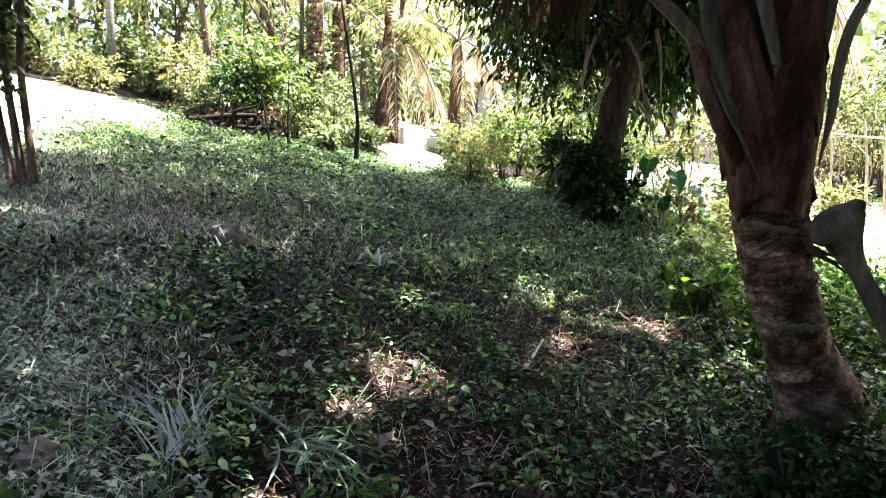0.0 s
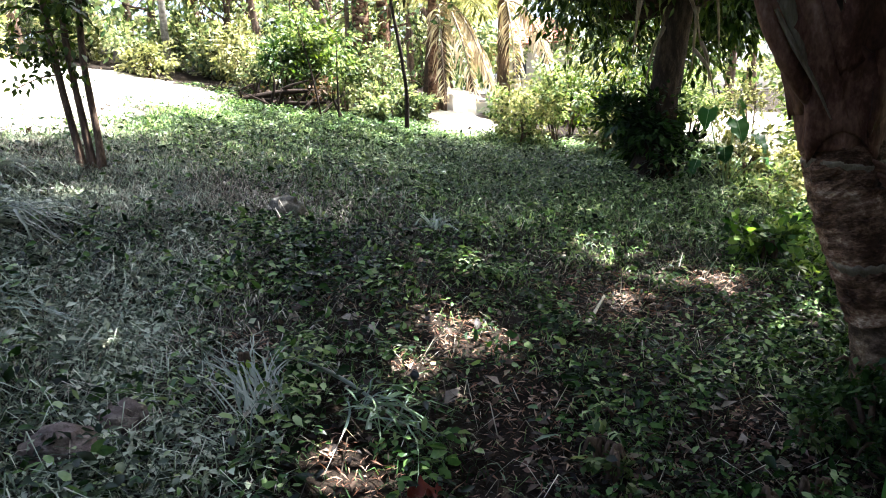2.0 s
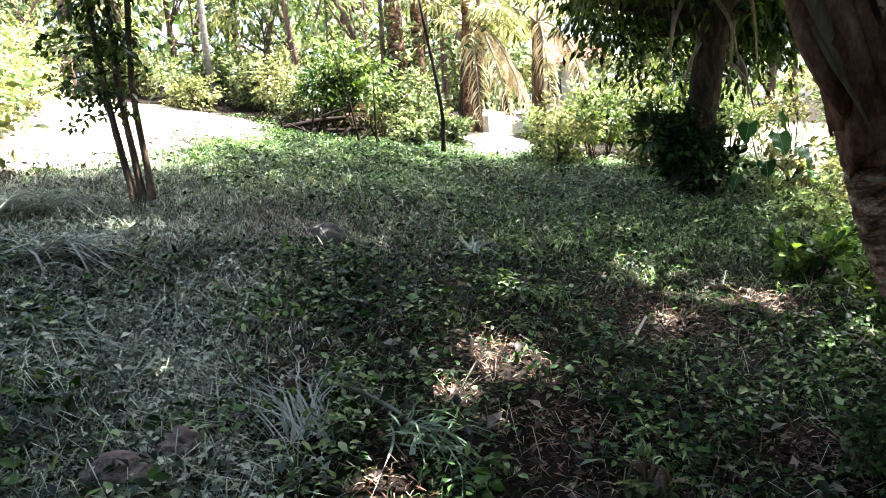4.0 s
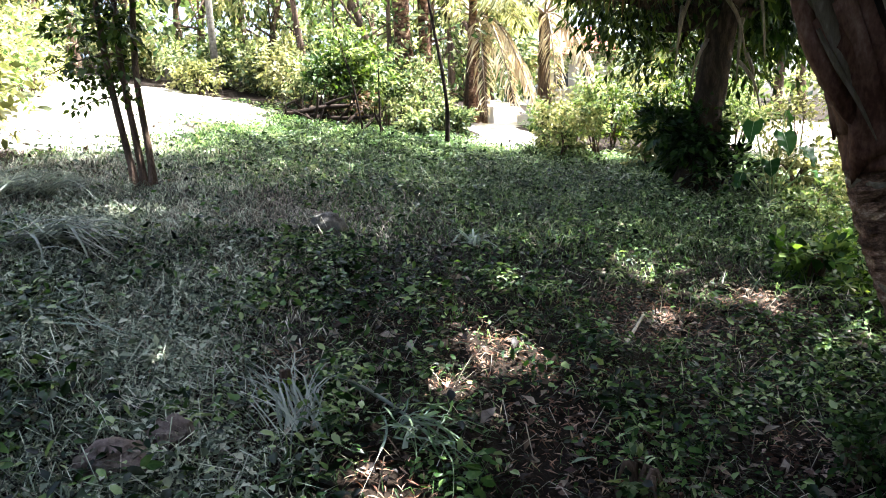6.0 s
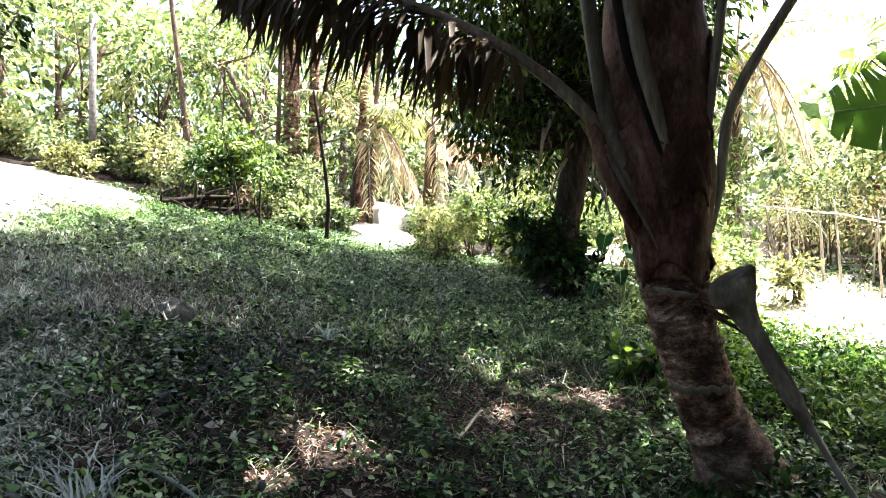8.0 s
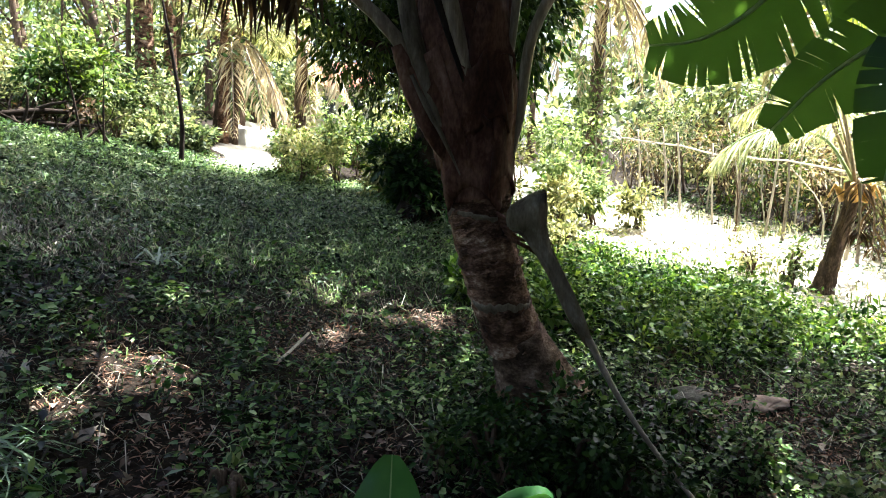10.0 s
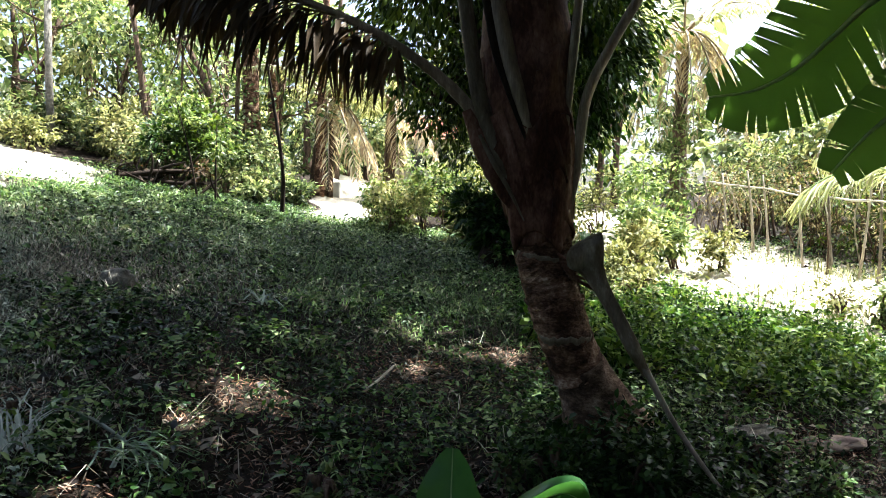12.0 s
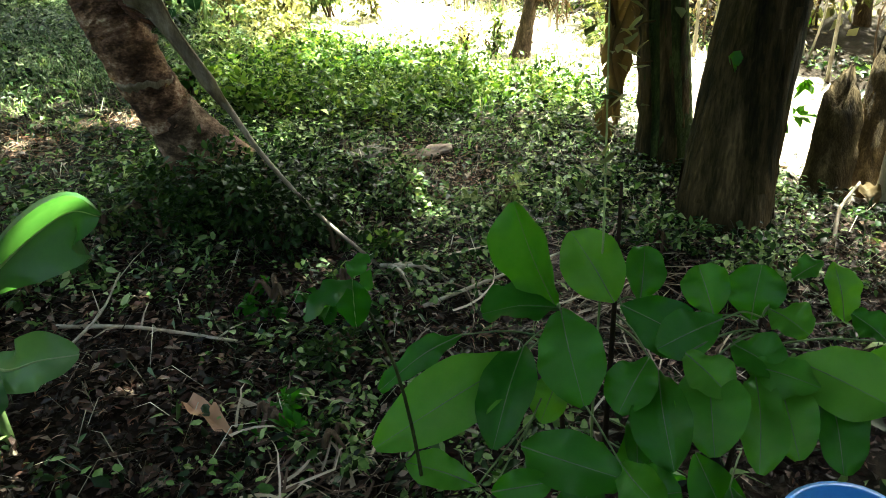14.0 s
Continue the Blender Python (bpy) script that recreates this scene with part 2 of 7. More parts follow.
M["dryscrub"] = leaf_mat("dry_scrub_leaf", [(0.0, (0.03, 0.022, 0.012)), (0.4, (0.15, 0.115, 0.065)), (0.75, (0.34, 0.29, 0.18)), (1.0, (0.58, 0.50, 0.36))], 0.35, (1.2, 1.05, 0.6), 0.6, fine=3.0)
M["darkbark"] = rough_mat("dark_bark", [(0.3, (0.007, 0.004, 0.003)), (0.6, (0.022, 0.014, 0.009)), (0.85, (0.07, 0.05, 0.034))], 6.0, 0.9, (2.5, 2.5, 0.7), 0.8, 40)
M["mossbark"] = rough_mat("mossy_bark", [(0.25, (0.006, 0.010, 0.003)), (0.5, (0.028, 0.042, 0.010)), (0.8, (0.10, 0.125, 0.042))], 5.0, 0.9, (2.5, 2.5, 0.7), 0.8, 40)
M["palewood"] = rough_mat("pale_dry_wood", [(0.3, (0.28, 0.235, 0.18)), (0.6, (0.47, 0.41, 0.33)), (0.85, (0.60, 0.54, 0.45))], 6.0, 0.8, (3, 3, 0.7), 0.4, 40)
M["stick"] = rough_mat("grey_stick", [(0.3, (0.10, 0.08, 0.06)), (0.6, (0.22, 0.19, 0.15)), (0.85, (0.38, 0.34, 0.29))], 10.0, 0.85, None, 0.4, 60)
M["stone"] = rough_mat("grey_stone", [(0.25, (0.05, 0.045, 0.036)), (0.5, (0.12, 0.11, 0.092)), (0.8, (0.24, 0.22, 0.19))], 14.0, 0.95, None, 0.9, 70)
M["bananabark"] = rough_mat("peeling_sheath_bark", [(0.3, (0.005, 0.004, 0.002)), (0.45, (0.020, 0.016, 0.006)), (0.58, (0.062, 0.042, 0.019)), (0.8, (0.20, 0.14, 0.07))], 3.2, 0.9, (2.6, 2.6, 0.35), 1.0, 22)
M["stumpwood"] = rough_mat("split_stump_fibre", [(0.3, (0.014, 0.009, 0.004)), (0.48, (0.048, 0.033, 0.015)), (0.62, (0.105, 0.075, 0.038)), (0.8, (0.22, 0.16, 0.09))], 4.0, 0.9, (3.0, 3.0, 0.6), 1.0, 36)
M["palestone"] = rough_mat("pale_pink_stone", [(0.25, (0.06, 0.046, 0.038)), (0.5, (0.15, 0.118, 0.102)), (0.8, (0.30, 0.25, 0.225))], 14.0, 0.95, None, 0.9, 70)
M["bigstalk"] = rough_mat("fleshy_green_stalk", [(0.3, (0.05, 0.09, 0.03)), (0.7, (0.12, 0.18, 0.06))], 20, 0.5, None, 0.1)
M["slab"] = rough_mat("reddish_flat_stone", [(0.25, (0.14, 0.10, 0.08)), (0.5, (0.26, 0.195, 0.16)), (0.8, (0.42, 0.34, 0.285))], 6.0, 0.9, None, 0.4, 45)
M["concrete"] = rough_mat("concrete", [(0.3, (0.36, 0.35, 0.32)), (0.7, (0.58, 0.56, 0.52))], 3.0, 0.9, None, 0.2, 30)
M["roof"] = rough_mat("red_roof", [(0.3, (0.28, 0.08, 0.05)), (0.7, (0.50, 0.17, 0.11))], 2.0, 0.7, None, 0.2, 20)
M["plaster"] = rough_mat("plaster_wall", [(0.3, (0.50, 0.42, 0.33)), (0.7, (0.65, 0.56, 0.46))], 1.5, 0.9, None, 0.1, 20)
M["glass_dark"] = rough_mat("dark_opening", [(0.3, (0.02, 0.02, 0.02)), (0.7, (0.04, 0.04, 0.045))], 2.0, 0.3, None, 0.0, 10)
M["blueplastic"] = rough_mat("blue_plastic", [(0.3, (0.03, 0.16, 0.48)), (0.7, (0.05, 0.22, 0.58))], 10.0, 0.28, None, 0.03, 60)
M["wire"] = rough_mat("fence_rail", [(0.3, (0.42, 0.37, 0.30)), (0.7, (0.62, 0.57, 0.48))], 6.0, 0.7, None, 0.2, 30)


def soil_mat():
    """Soil with litter stains, blackened for shade between leaves; bare dusty ground where the attribute 'dust' is
    high.
    """
    m, nodes, links, bsdf = node_mat("soil")
    big = noise_node(nodes, links, 1.3, 6.0, 0.65)
    fine = noise_node(nodes, links, 28.0, 6.0, 0.7)
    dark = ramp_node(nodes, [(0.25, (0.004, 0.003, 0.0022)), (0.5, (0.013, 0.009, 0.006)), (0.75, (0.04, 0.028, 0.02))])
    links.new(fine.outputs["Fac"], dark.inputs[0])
    # pale dry dust, raised further towards the glare of full sun
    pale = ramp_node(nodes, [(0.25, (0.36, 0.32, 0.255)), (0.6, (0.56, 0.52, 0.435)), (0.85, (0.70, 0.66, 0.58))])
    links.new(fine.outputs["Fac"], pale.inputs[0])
    at = nodes.new("ShaderNodeAttribute")
    at.attribute_name = "dust"
    add = nodes.new("ShaderNodeMath")
    add.operation = 'MULTIPLY_ADD'
    add.inputs[1].default_value = 0.9
    links.new(big.outputs["Fac"], add.inputs[0])
    links.new(at.outputs["Fac"], add.inputs[2])
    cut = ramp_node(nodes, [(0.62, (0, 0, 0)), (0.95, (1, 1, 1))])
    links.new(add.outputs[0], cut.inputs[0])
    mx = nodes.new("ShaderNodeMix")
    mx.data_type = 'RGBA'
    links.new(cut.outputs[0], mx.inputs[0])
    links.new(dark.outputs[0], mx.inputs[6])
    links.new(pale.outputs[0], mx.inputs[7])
    links.new(mx.outputs[2], bsdf.inputs["Base Color"])
    bsdf.inputs["Roughness"].default_value = 0.95
    bsdf.inputs["Specular IOR Level"].default_value = 0.1
    bp = nodes.new("ShaderNodeBump")
    bp.inputs["Strength"].default_value, bp.inputs["Distance"].default_value = 0.8, 0.03
    links.new(fine.outputs["Fac"], bp.inputs["Height"])
    links.new(bp.outputs[0], bsdf.inputs["Normal"])
    return m


M["soil"] = soil_mat()

# ---- building helpers ----


def raw_mesh(name, verts, faces, mat, smooth=False):
    me = bpy.data.meshes.new(name)
    me.from_pydata([tuple(v) for v in verts], [], [tuple(f) for f in faces])
    me.materials.append(mat)
    if smooth:
        me.shade_smooth()
    return me


def array_mesh(name, verts, tris, mat):
    """A mesh straight from arrays of vertices and triangles."""
    verts, tris = np.asarray(verts, np.float32), np.asarray(tris, np.int32)
    me = bpy.data.meshes.new(name)
    me.vertices.add(len(verts))
    me.vertices.foreach_set("co", verts.ravel())
    me.loops.add(tris.size)
    me.loops.foreach_set("vertex_index", tris.ravel())
    me.polygons.add(len(tris))
    me.polygons.foreach_set("loop_start", np.arange(0, tris.size, 3, dtype=np.int32))
    me.update(calc_edges=True)
    me.materials.append(mat)
    return me


def holder(name, at, label, category, group="", kind=""):
    ob = new(name)
    ob.empty_display_size = 0.1
    ob.location = at
    return tagged(ob, label, category, group, kind)


def hang(name, mesh, parent, label=""):
    """Links a mesh given in world places under a thing, or under a part of one."""
    ob = new(name, mesh)
    ob.parent = parent
    if parent.parent is None:
        ob.matrix_parent_inverse = Matrix.Translation(-parent.location)
    if label:
        ob["label"] = label
    return ob


def tube(points, radii, n=8, wob=0.0, seed=0, caps=True, flat=1.0, ridge=0.0):
    """Vertices and faces of a tube through points, with rough sides."""
    r = np.random.default_rng(seed)
    P = [Vector(p) for p in points]
    V, F = [], []
    side = None
    for i, p in enumerate(P):
        d = (P[min(i + 1, len(P) - 1)] - P[max(i - 1, 0)]).normalized()
        if side is None:
            side = d.orthogonal().normalized()
        side = (side - d * side.dot(d)).normalized()
        up = d.cross(side)
        for k in range(n):
            a = 2 * math.pi * k / n
            rad = radii[i] * (1 + wob * (r.random() - 0.5) * 2)
            if ridge:
                rad *= 1 + ridge * (math.sin(5 * a + 0.25 * i + seed) + 0.8 * math.sin(9 * a - 0.15 * i) + 0.6 * math.sin(14 * a + 0.4 * i))
            V.append(p + side * (math.cos(a) * rad) + up * (math.sin(a) * rad * flat))
    for i in range(len(P) - 1):
        for k in range(n):
            a, b = i * n + k, i * n + (k + 1) % n
            F.append((a, b, b + n, a + n))
    if caps:
        F.append(tuple(range(n - 1, -1, -1)))
        F.append(tuple(range((len(P) - 1) * n, len(P) * n)))
    return V, F


def smooth_line(points, steps):
    """A smooth curve through points (Catmull-Rom)."""
    P = [Vector(p) for p in points]
    P = [P[0] * 2 - P[1]] + P + [P[-1] * 2 - P[-2]]
    out = []
    for i in range(1, len(P) - 2):
        for s in range(steps):
            t = s / steps
            a, b, c, d = P[i - 1], P[i], P[i + 1], P[i + 2]
            out.append(0.5 * ((2 * b) + (c - a) * t + (2 * a - 5 * b + 4 * c - d) * t * t + (3 * b - a - 3 * c + d) * t ** 3))
    out.append(P[-2])
    return out


def lerp_list(vals, n):
    return list(np.interp(np.linspace(0, 1, n), np.linspace(0, 1, len(vals)), vals))


def unit(a):
    return a / np.maximum(np.linalg.norm(a, axis=-1, keepdims=True), 1e-9)


def leaf_arrays(base, axis, up, length, width, droop=0.15, fold=0.12, fine=False):
    """Many leaves at once, folded along the midrib and bent down at the tip: five vertices each, or seven for the fine ones."""
    base, axis, up = np.asarray(base, float), unit(np.asarray(axis, float)), np.asarray(up, float)
    side = unit(np.cross(axis, up))
    up = np.cross(side, axis)
    L, W = np.asarray(length)[:, None], np.asarray(width)[:, None]
    mid = base + axis * L * 0.45
    tip = base + axis * L - up * L * droop
    lft = mid - side * W * 0.5 + up * W * fold
    rgt = mid + side * W * 0.5 + up * W * fold
    if fine:
        def edge(t, w, s):
            return base + axis * L * t + side * W * (w * s) + up * (W * fold * 2 * w - L * droop * t * t)
        V = np.stack([base, edge(0.28, 0.42, -1), edge(0.68, 0.44, -1), tip, edge(0.68, 0.44, 1), edge(0.28, 0.42, 1), base + axis * L * 0.5 - up * L * droop * 0.25], 1)
        rag = np.random.default_rng(len(base)).normal(size=V.shape)      # crumpled, bitten edges
        rag[:, 0] = 0
        V = (V + rag * (W * 0.085)[:, None]).reshape(-1, 3)
        o = (np.arange(len(base)) * 7)[:, None, None]
        T = (np.array([[k, (k + 1) % 6, 6] for k in range(6)])[None] + o).reshape(-1, 3)
        return V, T
    V = np.stack([base, lft, mid, rgt, tip], 1).reshape(-1, 3)
    o = (np.arange(len(base)) * 5)[:, None, None]
    T = (np.array([[0, 2, 1], [0, 3, 2], [1, 2, 4], [2, 3, 4]])[None] + o).reshape(-1, 3)
    return V, T


def blade_arrays(base, lean, height, width, bend):
    """Many grass blades: five vertices, three triangles each."""
    base, lean = np.asarray(base, float), np.asarray(lean, float)
    H, W, B = np.asarray(height)[:, None], np.asarray(width)[:, None], np.asarray(bend)[:, None]
    flat = unit(np.stack([lean[:, 0], lean[:, 1], np.zeros(len(lean))], 1))
    side = np.stack([-flat[:, 1], flat[:, 0], np.zeros(len(lean))], 1)
    up = np.array([[0, 0, 1.0]])
    mid = base + up * H * 0.55 + flat * H * B * 0.3
    tip = base + up * H * (1 - 0.5 * B) + flat * H * B
    V = np.stack([base - side * W / 2, base + side * W / 2, mid - side * W * 0.4, mid + side * W * 0.4, tip], 1).reshape(-1, 3)
    o = (np.arange(len(base)) * 5)[:, None, None]
    T = (np.array([[0, 1, 3], [0, 3, 2], [2, 3, 4]])[None] + o).reshape(-1, 3)
    return V, T


def rand_dirs(n, flatten=1.0, r=None):
    r = r or rng
    d = r.normal(size=(n, 3))
    d[:, 2] *= flatten
    return unit(d)


# ---- ground ----


def soft(v, lo, hi, s=0.8):
    return lo + s * np.logaddexp(0, (v - lo) / s) - s * np.logaddexp(0, (v - hi) / s)


def ground_z(x, y):
    """The hillside: it falls to the right and rises ahead, and levels out far off."""
    x, y = np.asarray(x, float), np.asarray(y, float)
    xc, yc = soft(x, -3.2, 6.5), soft(y, -3.0, 10.0)
    z = -0.2655 - 0.2203 * xc + 0.1338 * yc + 0.0171 * xc * xc + 0.0071 * xc * yc - 0.002 * yc * yc
    z = z - 0.2 * (soft(x, -14, -3.2) + 3.2) + 0.115 * (soft(y, 10, 24) - 10)
    return z + 0.025 * np.sin(2.1 * x + 0.7 * y) * np.sin(1.7 * y - 0.9 * x + 1.0) + 0.012 * np.sin(5.3 * x + 1.9) * np.sin(4.7 * y + 0.4)


def gz(x, y):
    return float(ground_z(x, y))


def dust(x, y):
    """How bare and dusty the ground is: the clearing, the far footpath, and the yard by the fence, widened for its sun
    glare.
    """
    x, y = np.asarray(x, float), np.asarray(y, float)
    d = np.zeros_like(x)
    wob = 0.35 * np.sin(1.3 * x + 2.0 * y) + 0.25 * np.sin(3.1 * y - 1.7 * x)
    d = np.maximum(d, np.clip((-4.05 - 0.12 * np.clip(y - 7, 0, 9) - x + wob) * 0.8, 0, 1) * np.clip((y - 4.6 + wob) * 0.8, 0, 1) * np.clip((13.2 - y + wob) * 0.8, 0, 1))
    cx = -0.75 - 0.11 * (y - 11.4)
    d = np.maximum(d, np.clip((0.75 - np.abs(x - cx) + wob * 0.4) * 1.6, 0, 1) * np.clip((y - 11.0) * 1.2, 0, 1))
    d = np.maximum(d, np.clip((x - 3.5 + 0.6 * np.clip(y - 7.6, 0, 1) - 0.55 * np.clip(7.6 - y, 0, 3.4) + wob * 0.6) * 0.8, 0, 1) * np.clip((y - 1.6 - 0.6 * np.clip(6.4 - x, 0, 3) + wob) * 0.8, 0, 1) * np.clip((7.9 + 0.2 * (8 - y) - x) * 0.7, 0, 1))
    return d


def build_ground():
    def axis(lo, hi, step, far):
        core = list(np.arange(lo, hi, step))
        out_hi, out_lo, s = [], [], step
        v = hi
        while v < far:
            out_hi.append(v)
            s *= 1.25
            v += s
        v, s = lo - step, step
        while v > -far:
            out_lo.append(v)
            s *= 1.25
            v -= s
        return np.array(out_lo[::-1] + core + out_hi + [far])
    xs, ys = axis(-6, 8, 0.09, 900), axis(-1, 14, 0.09, 900)
    X, Y = np.meshgrid(xs, ys)
    Z = ground_z(X, Y) + rng.normal(size=X.shape) * 0.008
    V = np.stack([X, Y, Z], -1).reshape(-1, 3)
    nx, ny = len(xs), len(ys)
    i = (np.arange(ny - 1)[:, None] * nx + np.arange(nx - 1)[None]).ravel()
    T = np.concatenate([np.stack([i, i + 1, i + nx + 1], 1), np.stack([i, i + nx + 1, i + nx], 1)])
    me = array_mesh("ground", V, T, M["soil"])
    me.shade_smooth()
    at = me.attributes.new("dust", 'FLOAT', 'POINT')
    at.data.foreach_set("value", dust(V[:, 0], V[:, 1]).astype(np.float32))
    tagged(new("ground", me), "sloping soil with leaf litter and dusty bare paths", "ground", kind="structure")


build_ground()

# ---- gaps in the canopy ----
SPOTS = [(-0.29, 3.45, 0.13), (-0.20, 3.28, 0.14), (-0.05, 3.36, 0.07), (-0.38, 2.92, 0.08), (-0.30, 2.99, 0.05), (-0.26, 4.29, 0.07), (0.76, 4.34, 0.10), (0.92, 4.42, 0.06), (0.94, 4.92, 0.06), (1.51, 4.89, 0.12), (1.40, 4.78, 0.07), (1.95, 4.37, 0.11), (1.17, 3.05, 0.05),
         (-2.81, 4.3, 0.14), (-2.6, 4.36, 0.09), (-3.0, 4.28, 0.07), (-0.43, 2.09, 0.11), (-0.54, 2.14, 0.13), (-0.35, 2.34, 0.04), (-1.62, 2.55, 0.055), (-2.7, 3.1, 0.08), (2.0, 7.9, 0.25), (-1.0, 7.6, 0.2), (-0.3, 8.4, 0.3), (0.2, 9.2, 0.35),
         (1.33, 2.09, 0.02), (2.35, 4.1, 0.12), (3.0, 2.7, 0.10), (1.9, -0.32, 0.04), (1.25, 1.5, 0.02), (-1.6, 9.6, 0.35), (2.6, 2.9, 0.09), (2.15, 2.2, 0.09), (0.41, 2.38, 0.04), (3.92, 1.62, 0.13), (3.5, 1.45, 0.06), (2.53, 1.12, 0.05), (3.2, 1.9, 0.05), (2.75, 2.05, 0.04), (1.28, 1.55, 0.03)]


SUNNED = [(1.20, 1.41, 0.38, 0.20)]


def sun_gaps(p, margin=0.05):
    """Which places in a crown leave the sunlit spots free."""
    t = (p[:, 2] - 0.1) / SUN_DIR.z
    gx, gy = p[:, 0] - SUN_DIR.x * t, p[:, 1] - SUN_DIR.y * t
    gzz = ground_z(gx, gy)
    t = (p[:, 2] - gzz) / SUN_DIR.z
    gx, gy = p[:, 0] - SUN_DIR.x * t, p[:, 1] - SUN_DIR.y * t
    ok = np.ones(len(p), bool)
    for x, y, r in SPOTS:
        ok &= (gx - x) ** 2 + (gy - y) ** 2 > (r + margin) ** 2
    for x, y, z, r in SUNNED:        # leaves that stand in the sun
        t = (p[:, 2] - z) / SUN_DIR.z
        ok &= (p[:, 0] - SUN_DIR.x * t - x) ** 2 + (p[:, 1] - SUN_DIR.y * t - y) ** 2 > r * r
    return ok


def no_spots(p):
    """A crown with gaps through which the sun reaches the ground, and with a ragged edge."""
    ok = sun_gaps(p)
    t = (p[:, 2] - 0.1) / SUN_DIR.z
    gx, gy = p[:, 0] - SUN_DIR.x * t, p[:, 1] - SUN_DIR.y * t
    t = (p[:, 2] - ground_z(gx, gy)) / SUN_DIR.z
    gx, gy = p[:, 0] - SUN_DIR.x * t, p[:, 1] - SUN_DIR.y * t
    # crown edge: its shade ends at the clearing and at the fence yard
    ok &= (gx > -3.75 + 0.3 * np.sin(3 * gy)) | (gy < 5.3)
    ok &= ~((gx > 5.7) & (gy > 1.9))
    ok &= ~((gx > 2.5 + 0.75 * np.clip(7.2 - gy, 0, 4) + 0.3 * np.sin(4 * gy)) & (gy > 4.2))
    ok &= gy < 10.6 + 0.5 * np.sin(2.3 * gx)
    # thinner twigs towards the far side
    thin = 0.5 + 0.5 * np.sin(p[:, 0] * 37.1 + p[:, 1] * 71.3 + p[:, 2] * 53.7)
    ok &= thin > 0.02 + 0.64 * np.clip((gy - 5.4) / 2.0, 0, 1) * np.where(gy < 6.2, np.clip(0.1 + (gx + 1.4) * 0.5, 0, 1), 1) - 0.3 * ((gx < -0.8) & (gy < 6.0)) - 0.5 * ((gx > 0.9) & (gy < 4.3)) - 0.9 * (np.hypot(gx + 1.75, gy - 5.0) < 0.4)
    return ok


# ---- palms ----


def frond(parent, points, leaflet, count, mat, rib_mat, rib_r=(0.03, 0.006), start=0.2, hang_down=0.35, width=0.035, seed=1, name="frond", label="", forward=0.55, tatter=0.0, ragged=0.15, allow=None):
    """A palm frond: a rib through the points and two rows of leaflets."""
    r = np.random.default_rng(seed)
    line = smooth_line(points, 8)
    n = len(line)
    v, f = tube(line, lerp_list(rib_r, n), 6, 0.08, seed, True, 0.8)
    rib = hang(name, raw_mesh(name, v, f, rib_mat, True), parent, label)
    L = np.array([tuple(p) for p in line])
    t = np.repeat(np.linspace(start, 0.99, count), 2)
    sgn = np.tile([1, -1], count)
    keep = r.random(len(t)) > tatter
    t, sgn = t[keep], sgn[keep]
    pos = np.stack([np.interp(t, np.linspace(0, 1, n), L[:, k]) for k in range(3)], 1)
    tan = unit(np.stack([np.interp(t, np.linspace(0, 1, n), np.gradient(L[:, k])) for k in range(3)], 1))
    side = unit(np.cross(tan, np.array([[0, 0, 1.0]]))) * sgn[:, None]
    axis = unit(side + tan * forward + np.array([[0, 0, -1.0]]) * hang_down * (0.7 + 0.6 * r.random((len(t), 1))) + r.normal(size=(len(t), 3)) * ragged)
    up = np.cross(np.cross(axis, np.array([[0, 0, 1.0]])), axis) + r.normal(size=(len(t), 3)) * 0.25
    prof = np.sin(np.clip((t - start) / (1 - start) * 0.85 + 0.15, 0, 1) * math.pi) ** 0.6
    ln = leaflet * prof * (0.85 + 0.3 * r.random(len(t)))
    if allow is not None:
        ok = np.all([allow(pos + axis * (ln * q)[:, None] - np.array([0, 0, 0.22]) * (ln * q * q)[:, None]) for q in (0.0, 0.35, 0.7, 1.0)], axis=0)
        pos, axis, up, ln = pos[ok], axis[ok], up[ok], ln[ok]
    V, T = leaf_arrays(pos, axis, up, ln, np.full(len(ln), width), 0.22, 0.2)
    tagged(hang("leaflet_fringe", array_mesh("leaflet_fringe", V, T, mat), rib), kind="stuff")
    return rib


